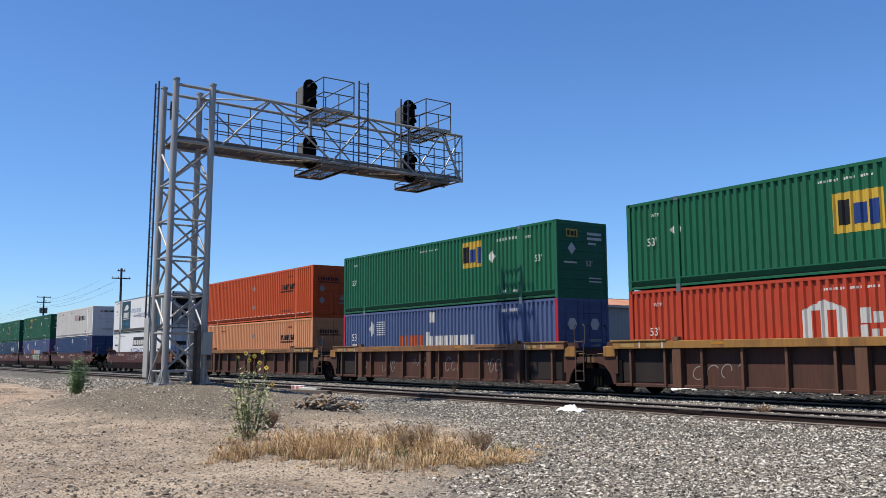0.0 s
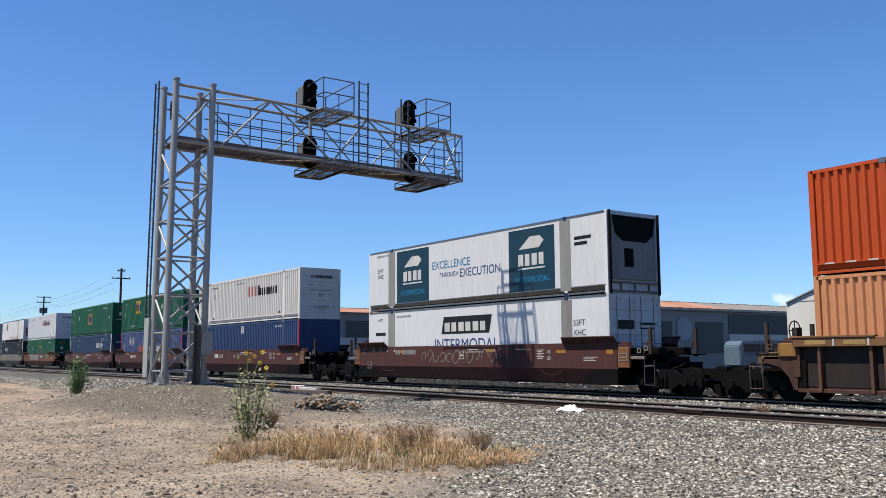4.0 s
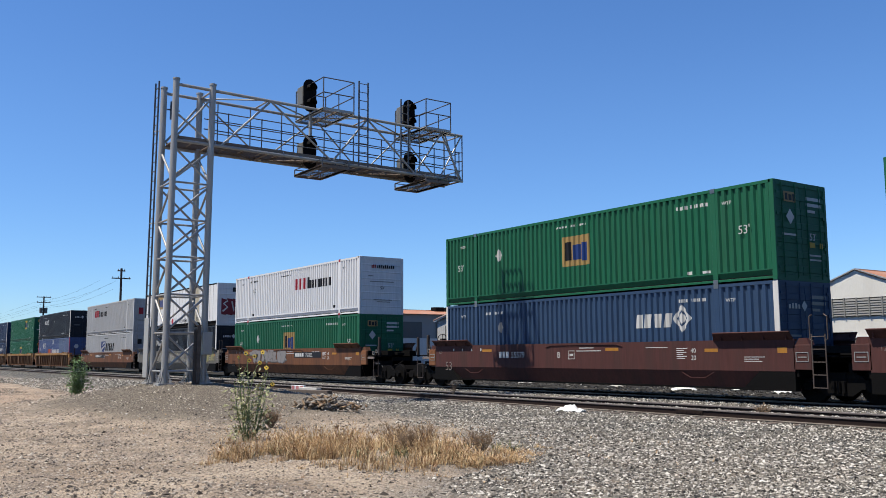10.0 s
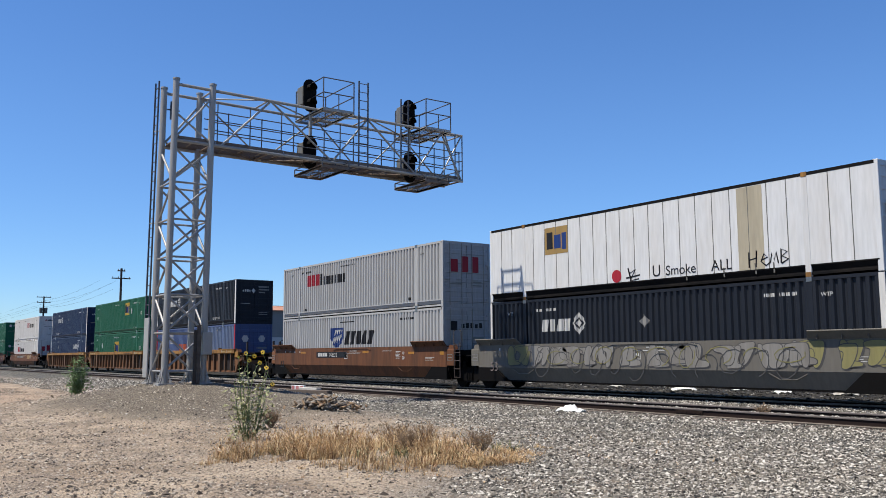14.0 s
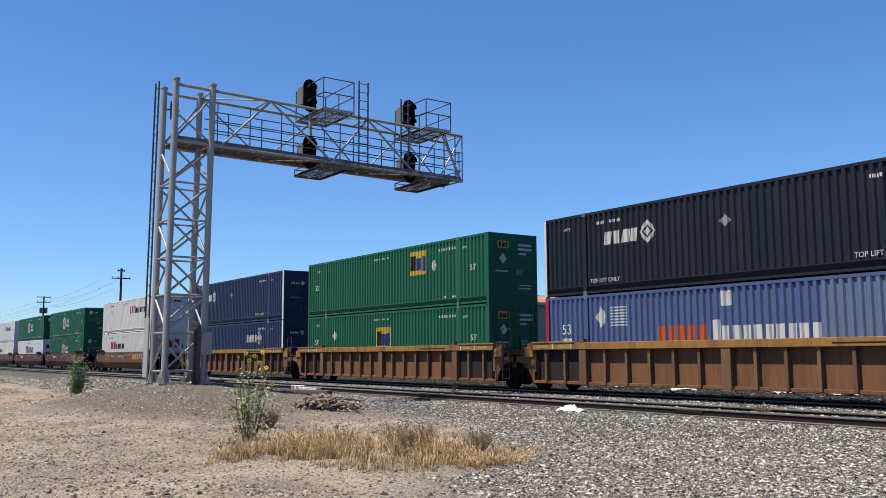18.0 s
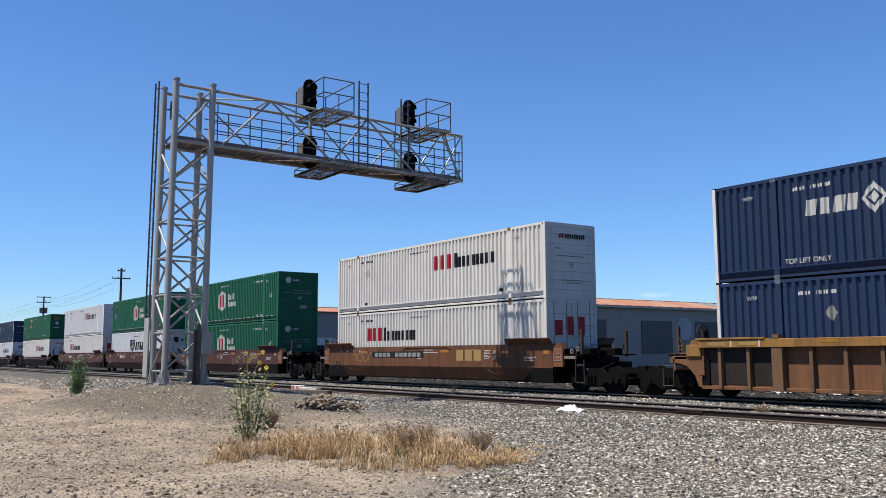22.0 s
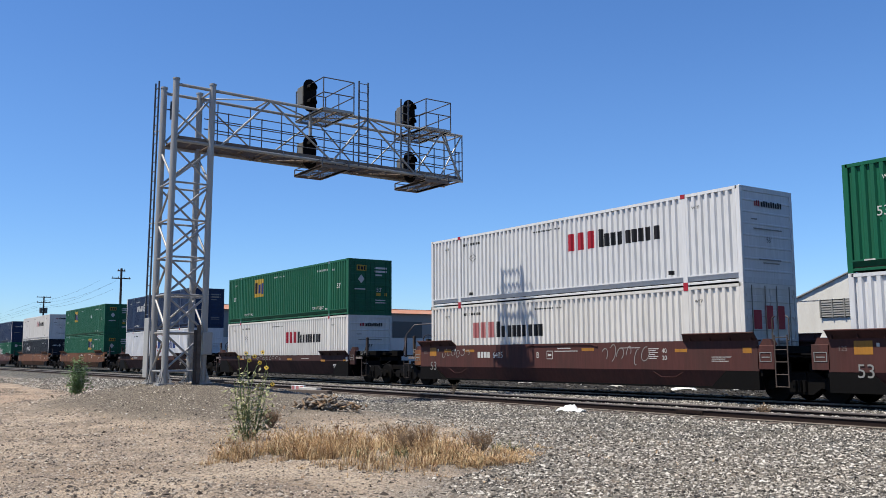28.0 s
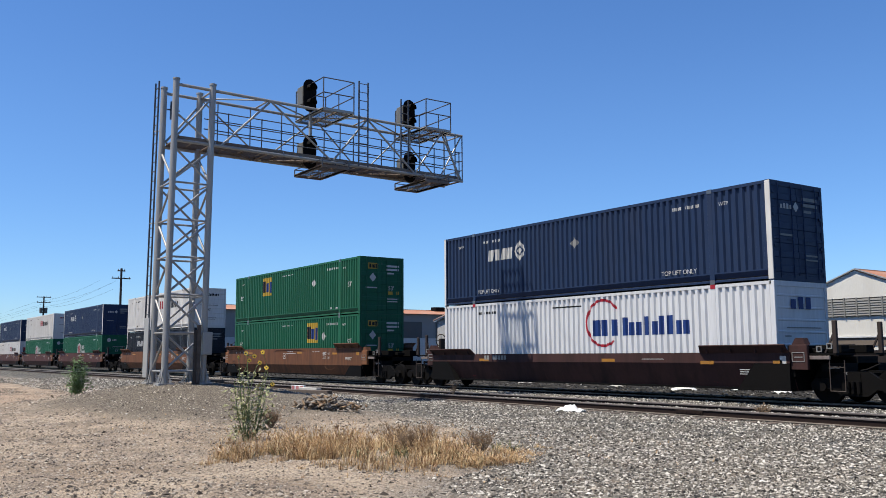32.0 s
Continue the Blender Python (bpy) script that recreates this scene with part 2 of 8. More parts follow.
def extrude_x(bm, outline, x0, x1):
    """An outline in y and z, drawn out along x."""
    lo = [bm.verts.new((x0, y, z)) for y, z in outline]
    hi = [bm.verts.new((x1, y, z)) for y, z in outline]
    bm.faces.new(lo[::-1])
    bm.faces.new(hi)
    k = len(outline)
    for i in range(k):
        j = (i + 1) % k
        bm.faces.new((lo[i], lo[j], hi[j], hi[i]))
    return bm


def thicken(bm, depth):
    bm.normal_update()
    bmesh.ops.solidify(bm, geom=bm.faces[:], thickness=depth)


def ribbon(bm, pts, w, at):
    """A flat painted stroke through points (u, z); at(u, z) gives its place on the wall."""
    pts = [Vector(p) for p in pts]
    pairs = []
    for i, p in enumerate(pts):
        d = pts[min(i + 1, len(pts) - 1)] - pts[max(i - 1, 0)]
        n = Vector((-d.y, d.x)).normalized() * w / 2 if d.length > 1e-6 else Vector((0, w / 2))
        pairs.append((bm.verts.new(at(*(p + n))), bm.verts.new(at(*(p - n)))))
    for (a, b), (c, d) in zip(pairs, pairs[1:]):
        bm.faces.new((a, c, d, b))


MESHES = {}


def shared(key, make):
    """The mesh kept under this key, made at its first use."""
    if key not in MESHES:
        bm = make()
        bmesh.ops.recalc_face_normals(bm, faces=bm.faces[:])
        me = bpy.data.meshes.new(str(key[0] if isinstance(key, tuple) else key))
        bm.to_mesh(me)
        bm.free()
        me.materials.append(None)
        MESHES[key] = me
    return MESHES[key]


def finish(bm):
    bmesh.ops.recalc_face_normals(bm, faces=bm.faces[:])
    return bm


def empty(name, x=0, y=0, z=0):
    ob = new(name)
    ob.empty_display_size = 0.3
    ob.location = (x, y, z)
    return ob


def lettering(text, size):
    """A flat mesh of letters in the x-z plane that faces -y, its lower left corner at the origin."""
    key = ("lettering", text, size)
    if key not in MESHES:
        cu = bpy.data.curves.new("letters", "FONT")
        cu.body, cu.size = text, size
        cu.extrude = 0.001
        ob = bpy.data.objects.new("letters", cu)
        scene.collection.objects.link(ob)
        me = bpy.data.meshes.new_from_object(ob.evaluated_get(bpy.context.evaluated_depsgraph_get()))
        bpy.data.objects.remove(ob)
        me.transform(Matrix.Rotation(radians(90), 4, "X"))
        me.materials.clear()
        me.materials.append(None)
        MESHES[key] = me
    return MESHES[key]


# ---- ground, ballast and track ----
def smooth(a, b, v):
    t = min(max((v - a) / (b - a), 0), 1)
    return t * t * (3 - 2 * t)


def ground_z(x, y):
    """Height of the ground: a low mound round the gantry's foot, then the flat track bed."""
    u = (x + 27.5) / (5.4 if x < -27.5 else 4.1)
    v = (y + 13.0) / (4.8 if y > -13 else 3.4)
    rough = 0.07 * noise.noise((x * 0.35, y * 0.35, 0.3)) + 0.05 * noise.noise((x * 0.9, y * 0.9, 7.0)) + 0.025 * noise.noise((x * 2.1, y * 2.1, 5.0)) + 0.022 * noise.noise((x * 4.6, y * 4.6, 2.0)) + 0.008 * noise.noise((x * 10.0, y * 10.0, 9.0))
    low = -0.27 + rough + 0.88 * math.exp(-u * u - v * v)
    s = smooth(-7.3, -5.3, y)
    z = low * (1 - s) - 0.165 * s
    # the ballast is heaped to the rail webs inside and between the tracks
    heap = smooth(-4.08, -3.98, y) * (1 - smooth(2.2, 3.0, y))
    return z + 0.105 * heap + 0.13 * smooth(4.5, 9.0, y)


def steps(*runs):
    vals = []
    for a, b, d in runs:
        k = max(int(round((b - a) / d)), 1)
        vals += [a + (b - a) * i / k for i in range(k)]
    return vals + [runs[-1][1]]


def ground_material():
    m = bpy.data.materials.new("dirt_and_gravel")
    m.use_nodes = True
    n, l = m.node_tree.nodes, m.node_tree.links
    p = n["Principled BSDF"]
    p.inputs["Roughness"].default_value = 0.95
    p.inputs["Specular IOR Level"].default_value = 0.2
    co = n.new("ShaderNodeTexCoord")
    sep = n.new("ShaderNodeSeparateXYZ")
    l.new(co.outputs["Object"], sep.inputs[0])

    def tex(scale, detail=6, rough=0.6):
        t = n.new("ShaderNodeTexNoise")
        t.inputs["Scale"].default_value, t.inputs["Detail"].default_value, t.inputs["Roughness"].default_value = scale, detail, rough
        l.new(co.outputs["Object"], t.inputs["Vector"])
        return t.outputs[0]

    def ramp(v, a, b, c, d):
        t = n.new("ShaderNodeMapRange")
        for i, x in enumerate((a, b, c, d), 1):
            t.inputs[i].default_value = x
        l.new(v, t.inputs[0])
        return t.outputs[0]

    def op(kind, a, b):
        t = n.new("ShaderNodeMath")
        t.operation = kind
        for i, x in enumerate((a, b)):
            if isinstance(x, (int, float)):
                t.inputs[i].default_value = x
            else:
                l.new(x, t.inputs[i])
        return t.outputs[0]

    def mix(f, a, b):
        t = n.new("ShaderNodeMix")
        t.data_type = "RGBA"
        for i, x in ((0, f), (6, a), (7, b)):
            if isinstance(x, tuple):
                t.inputs[i].default_value = (*x, 1)
            else:
                l.new(x, t.inputs[i])
        return t.outputs[2]

    def cells(scale):
        t = n.new("ShaderNodeTexVoronoi")
        t.inputs["Scale"].default_value = scale
        l.new(co.outputs["Object"], t.inputs["Vector"])
        c = n.new("ShaderNodeSeparateColor")
        l.new(t.outputs["Color"], c.inputs[0])
        return c.outputs[0], c.outputs[1], t.outputs["Distance"]

    # gravel spreads along the track and over the yard at the train's end of it; the rest is tan dirt
    X, Y = sep.outputs["X"], sep.outputs["Y"]
    wob = op("MULTIPLY", op("SUBTRACT", tex(0.35), 0.5), 5.0)
    near = op("ADD", op("ADD", Y, wob), op("MULTIPLY", op("MAXIMUM", op("ADD", X, 17.0), 0.0), 0.75))
    gravel = ramp(near, -10.4, -8.4, 0.0, 1.0)
    r1, g1, d1 = cells(34)
    r2, g2, d2 = cells(55)
    broad = tex(0.55, 8)
    # the dark end of the range paints shade into the gaps between stones
    stones = mix(ramp(r1, 0.05, 1.0, 0, 1), (0.06, 0.055, 0.05), (0.56, 0.515, 0.45))
    bed = mix(ramp(r1, 0.05, 1.0, 0, 1), (0.035, 0.036, 0.034), (0.24, 0.24, 0.225))
    stones = mix(ramp(op("ADD", Y, op("MULTIPLY", wob, 0.4)), -10.5, -7.0, 0, 0.85), stones, bed)
    stones = mix(ramp(r2, 0.55, 0.9, 0, 0.8), stones, (0.055, 0.052, 0.05))
    stones = mix(ramp(tex(0.8, 5), 0.5, 0.7, 0, 0.45), stones, (0.30, 0.245, 0.18))
    dirt = mix(ramp(broad, 0.40, 0.60, 0, 1), (0.29, 0.22, 0.155), (0.52, 0.425, 0.315))
    # bare reddish earth away to the far side of the mound
    bare = op("MULTIPLY", ramp(X, -31.0, -35.0, 0, 1), ramp(op("ADD", Y, op("MULTIPLY", wob, 2.0)), -11.0, -14.0, 0, 1))
    dirt = mix(bare, dirt, (0.48, 0.35, 0.245))
    dirt = mix(ramp(tex(0.9, 7, 0.65), 0.50, 0.60, 0, 0.7), dirt, (0.215, 0.175, 0.14))
    dirt = mix(ramp(tex(2.2, 7, 0.7), 0.54, 0.64, 0, 0.6), dirt, (0.56, 0.43, 0.31))
    dirt = mix(ramp(r2, 0.68, 0.78, 0, 0.8), dirt, (0.12, 0.095, 0.08))
    dirt = mix(ramp(g2, 0.82, 0.9, 0, 0.7), dirt, (0.52, 0.45, 0.37))
    dirt = mix(ramp(op("ADD", r1, op("MULTIPLY", bare, -1)), 0.86, 0.9, 0, 0.8), dirt, (0.10, 0.085, 0.075))
    # crumbs and grit
    dirt = mix(ramp(tex(19, 4, 0.7), 0.51, 0.61, 0, 0.45), dirt, (0.16, 0.122, 0.09))
    dirt = mix(ramp(tex(31, 3, 0.7), 0.56, 0.64, 0, 0.6), dirt, (0.56, 0.48, 0.38))
    dirt = mix(ramp(tex(6.5, 5, 0.7), 0.54, 0.62, 0, 0.35), dirt, (0.20, 0.155, 0.12))
    # fine grey-brown gravel heaped round the gantry's foot
    ex = op("DIVIDE", op("ADD", X, 27.0), 5.6)
    ey = op("DIVIDE", op("ADD", Y, 12.6), 3.6)
    away = op("ADD", op("ADD", op("MULTIPLY", ex, ex), op("MULTIPLY", ey, ey)), op("MULTIPLY", wob, 0.28))
    heap = ramp(away, 1.6, 0.8, 0, 0.95)
    fine = mix(ramp(r2, 0.1, 1.0, 0, 1), (0.06, 0.052, 0.043), (0.33, 0.285, 0.225))
    fine = mix(ramp(tex(17, 4, 0.7), 0.48, 0.60, 0, 0.7), fine, (0.075, 0.064, 0.052))
    col = mix(gravel, mix(heap, dirt, fine), stones)
    # rubbish-strewn ground under and beyond the train, its shade put in as near-black
    shaded_waste = mix(ramp(tex(1.1, 8, 0.75), 0.42, 0.66, 0, 1), (0.014, 0.013, 0.012), (0.10, 0.092, 0.08))
    shaded_waste = mix(ramp(tex(2.3, 5, 0.7), 0.58, 0.68, 0, 0.6), shaded_waste, (0.045, 0.05, 0.028))
    col = mix(ramp(Y, 0.3, 0.9, 0, 1), col, shaded_waste)
    dull = n.new("ShaderNodeMix")
    dull.data_type, dull.blend_type = "RGBA", "MULTIPLY"
    dull.inputs[0].default_value = 1.0
    dull.inputs[7].default_value = (ALBEDO_SCALE, ALBEDO_SCALE, ALBEDO_SCALE, 1)
    l.new(col, dull.inputs[6])
    l.new(dull.outputs[2], p.inputs["Base Color"])
    b = n.new("ShaderNodeBump")
    b.inputs["Strength"].default_value, b.inputs["Distance"].default_value = 1.0, 0.045
    low = op("MULTIPLY", op("SUBTRACT", 1.0, d1), op("ADD", op("MULTIPLY", gravel, 0.8), 0.2))
    l.new(op("ADD", op("ADD", low, op("MULTIPLY", op("SUBTRACT", 1.0, d2), 0.4)), op("MULTIPLY", tex(9, 6), 0.6)), b.inputs["Height"])
    l.new(b.outputs[0], p.inputs["Normal"])
    return m


GROUND = ground_material()


def build_ground():
    xs = steps((-2600, -300, 460), (-300, -70, 10), (-70, -46, 1.0), (-46, -30, 0.25), (-30, -6, 0.11), (-6, 0, 0.3), (0, 30, 2), (30, 400, 74))
    ys = steps((-400, -40, 60), (-40, -24, 2), (-24, -20.5, 0.3), (-20.5, -7.5, 0.11), (-7.5, -4.65, 0.25), (-4.65, -3.85, 0.05), (-3.85, 7, 0.35), (7, 60, 6), (60, 2500, 400))
    verts = [(x, y, ground_z(x, y)) for x in xs for y in ys]
    k = len(ys)
    faces = [(i * k + j, (i + 1) * k + j, (i + 1) * k + j + 1, i * k + j + 1) for i in range(len(xs) - 1) for j in range(k - 1)]
    me = bpy.data.meshes.new("ground")
    me.from_pydata(verts, [], faces)
    me.polygons.foreach_set("use_smooth", [True] * len(me.polygons))
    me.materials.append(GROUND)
    tagged(new("ground", me), "dry tan dirt and grey gravel beside the tracks", "ground", kind="structure")


build_ground()

TRACKS = {"siding": -3.30, "main": 1.295}
HEAD = 0.045  # top of rail
RAIL_WEB = [(-0.02, -0.165), (0.02, -0.165), (0.010, -0.14), (0.010, -0.045), (-0.010, -0.045), (-0.010, -0.14)]
RAIL_HEAD = [(-0.010, -0.046), (0.010, -0.046), (0.034, -0.036), (0.036, -0.010), (0.024, -0.003), (-0.024, -0.003), (-0.036, -0.010), (-0.034, -0.036)]
RAIL_FOOT = [(-0.075, -0.185), (0.075, -0.185), (0.075, -0.172), (0.02, -0.160), (-0.02, -0.160), (-0.075, -0.172)]


def build_tracks():
    for name, yc in TRACKS.items():
        track = tagged(empty("railway_track", 0, yc, HEAD), "steel rails on weathered timber ties in gravel ballast", "railway track", kind="structure")
        for dy in (-0.7525, 0.7525):
            bm = extrude_x(bmesh.new(), [(y + dy, z) for y, z in RAIL_WEB], -900, 80)
            rail = part("rail", finish(bm), RAILRUST, track, "rust-brown rail")
            part("rail_side", finish(extrude_x(bmesh.new(), [(y + dy, z) for y, z in RAIL_HEAD], -900, 80)), RAILSIDE, rail, "worn rail head with sunlight put in its grey")
            part("rail_foot", finish(extrude_x(bmesh.new(), [(y + dy, z) for y, z in RAIL_FOOT], -900, 80)), RAILFOOT, rail, "dusty tan rail foot with sunlight put in its colour")
            if dy < 0 and name == "siding":
                for x in (-14.9, -26.8):
                    bm = soft_box(x - 0.42, x + 0.42, dy - 0.045, dy - 0.008, -0.14, -0.05, 0.006)
                    for k in range(6):
                        tube(bm, (x - 0.35 + 0.14 * k, dy - 0.07, -0.095), (x - 0.35 + 0.14 * k, dy - 0.04, -0.095), 0.018, 6)
                    part("joint_bar", bm, RAILRUST, rail, "bolted joint bar")
            part("rail_head", boxes((-900, 80, dy - 0.023, dy + 0.023, -0.003, 0.0)), RAILTOP, rail, "polished running surface")
        tie = shared("tie", lambda: soft_box(-0.115, 0.115, -1.3, 1.3, -0.34, -0.187, 0.012))
        lot = range(150) if name == "siding" else range(90)
        for i in lot:
            t = attach("tie", tie, TIE, track)
            t.location = (-4.0 - 0.52 * i, random.uniform(-0.05, 0.05), random.uniform(-0.012, 0.004))
            t.rotation_euler.z = random.uniform(-0.012, 0.012)
            if name == "siding" and i < 70:
                for dy in (-0.7525,):
                    p = attach("tie_plate", shared("tie_plate", lambda: soft_box(-0.09, 0.09, -0.17, 0.17, -0.19, -0.176, 0.004)), RAILRUST, t)
                    p.location = (0, dy, 0)


build_tracks()


def scatter(name, count, where, size, material, label, category, flat=0.6, seed=3):
    """Many small angular stones in one mesh."""
    rng = np.random.default_rng(seed)
    base = np.array([(1, 0, 0), (-1, 0, 0), (0, 1, 0), (0, -1, 0), (0, 0, 1), (0, 0, -1)], float)
    tri = np.array([(0, 2, 4), (2, 1, 4), (1, 3, 4), (3, 0, 4), (2, 0, 5), (1, 2, 5), (3, 1, 5), (0, 3, 5)])
    vs, fs = [], []
    k = 0
    for _ in range(count):
        q = where(rng)
        if q is None:
            continue
        x, y, z = q
        s = rng.uniform(*size) * (0.6 + 0.8 * rng.random())
        a = rng.uniform(0, 6.28)
        b = base * (1 + 0.45 * rng.standard_normal((6, 3)) * 0.6) + rng.normal(0, 0.18, (6, 3))
        b = b * (s, s * rng.uniform(0.6, 1.0), s * flat * rng.uniform(0.7, 1.2))
        c, d = math.cos(a), math.sin(a)
        b = np.stack([b[:, 0] * c - b[:, 1] * d, b[:, 0] * d + b[:, 1] * c, b[:, 2]], 1) + (x, y, z)
        vs.append(b)
        fs.append(tri + 6 * k)
        k += 1
    me = bpy.data.meshes.new(name)
    me.from_pydata(np.concatenate(vs).tolist(), [], np.concatenate(fs).tolist())
    me.materials.append(material)
    return tagged(new(name, me), label, category, kind="stuff")


def stone_material(name, dark, pale, tint):
    m = bpy.data.materials.new(name)
    m.use_nodes = True
    n, l = m.node_tree.nodes, m.node_tree.links
    p = n["Principled BSDF"]
    p.inputs["Roughness"].default_value = 0.9
    p.inputs["Specular IOR Level"].default_value = 0.3
    g = n.new("ShaderNodeNewGeometry")
    r = n.new("ShaderNodeValToRGB")
    r.color_ramp.elements[0].color, r.color_ramp.elements[1].color = (*dark, 1), (*pale, 1)
    e = r.color_ramp.elements.new(0.6)
    e.color = (*tint, 1)
    for e in r.color_ramp.elements:
        e.color = (*[c * ALBEDO_SCALE for c in e.color[:3]], 1)
    l.new(g.outputs["Random Per Island"], r.inputs[0])
    t = n.new("ShaderNodeTexNoise")
    t.inputs["Scale"].default_value = 25
    co = n.new("ShaderNodeTexCoord")
    l.new(co.outputs["Object"], t.inputs["Vector"])
    mx = n.new("ShaderNodeMix")
    mx.data_type, mx.blend_type = "RGBA", "MULTIPLY"
    mx.inputs[0].default_value = 0.5
    l.new(r.outputs[0], mx.inputs[6])
    l.new(t.outputs[0], mx.inputs[7])
    l.new(mx.outputs[2], p.inputs["Base Color"])
    return m


BALLAST = stone_material("ballast_stones", (0.026, 0.025, 0.024), (0.90, 0.85, 0.76), (0.33, 0.30, 0.255))
PEBBLE = stone_material("pale_pebbles", (0.055, 0.046, 0.040), (0.76, 0.68, 0.57), (0.25, 0.205, 0.165))


def gravel_at(rng):
    x = -4.5 - 30 * rng.random() ** 1.5
    y = rng.uniform(-15.5, -5.1)
    edge = -9.4 - 0.75 * max(x + 17, 0) + 3.5 * noise.noise((x * 0.3, y * 0.3, 2.0))
    if y < edge and rng.random() > 0.06:
        return None
    return x, y, ground_z(x, y) + 0.005


def bed_at(rng):
    x = -5 - 60 * rng.random() ** 1.7
    y = rng.uniform(-5.5, 0.45)
    if abs(abs(y + 3.30) - 0.7525) < 0.09:
        return None
    return x, y, ground_z(x, y) + 0.008


def pebble_at(rng):
    x = -7 - 38 * rng.random() ** 1.3
    y = rng.uniform(-20.5, -8)
    # thicker towards the trodden yard in front and on the mound
    near = 1 - smooth(-18.2, -16.2, y)
    if rng.random() > 0.45 + 0.55 * near + 0.5 * math.exp(-((x + 27) / 5) ** 2 - ((y + 13) / 3) ** 2):
        return None
    return x, y, ground_z(x, y)


scatter("gravel_stones", 82000, gravel_at, (0.012, 0.034), BALLAST, "grey angular gravel stones lying on the yard", "gravel", seed=3)
scatter("ballast_stones", 34000, bed_at, (0.02, 0.04), BALLAST, "grey ballast stones between the rails", "gravel", seed=4)
scatter("dirt_pebbles", 80000, pebble_at, (0.006, 0.027), PEBBLE, "pale pebbles strewn over the dry dirt", "gravel", seed=5)


def far_gravel_at(rng):
    x, y = rng.uniform(-75, -30), rng.uniform(-12.0, -5.2)
    return x, y, ground_z(x, y) + 0.01


def near_clods_at(rng):
    x, y = -8 - 22 * rng.random() ** 1.2, rng.uniform(-19.5, -11.0)
    if noise.noise((x * 0.5, y * 0.5, 8.0)) < 0.02:
        return None
    return x, y, ground_z(x, y)


def far_clods_at(rng):
    x, y = rng.uniform(-52, -29), rng.uniform(-18.0, -10.5)
    if noise.noise((x * 0.25, y * 0.5, 3.0)) < -0.05:
        return None
    return x, y, ground_z(x, y)


scatter("gravel_stones", 13000, far_gravel_at, (0.025, 0.065), BALLAST, "grey gravel stones along the far track side", "gravel", seed=7)
scatter("dirt_clods", 7000, near_clods_at, (0.014, 0.045), PEBBLE, "brown clods and stones on the trodden dirt", "gravel", seed=9)
scatter("dirt_clods", 9000, far_clods_at, (0.012, 0.05), PEBBLE, "brown clods and pebbles on bare earth", "gravel", seed=8)


def waste_at(rng):
    x = -8 - 62 * rng.random() ** 1.4
    y = rng.uniform(4.0, 13.0)
    return x, y, ground_z(x, y) + 0.02


# most pieces are near-black, painting in the shadows among the clutter
RUBBISH = stone_material("shade_dark_rubbish", (0.012, 0.012, 0.012), (0.30, 0.29, 0.27), (0.03, 0.027, 0.023))
scatter("trackside_rubbish", 9000, waste_at, (0.02, 0.07), RUBBISH, "rubbish beyond the track, shadow-dark pieces and pale scraps", "debris", 0.5, seed=6)


# ---- signal gantry ----
GX, GX2 = -26.8, -28.0
LEGY = (-13.42, -12.24)


def up_z(y):
    return 9.87 + (y + 13.42) * (9.69 - 9.87) / 11.13


def lo_z(y):
    return 8.06 + (y + 13.42) * (7.94 - 8.06) / 11.13


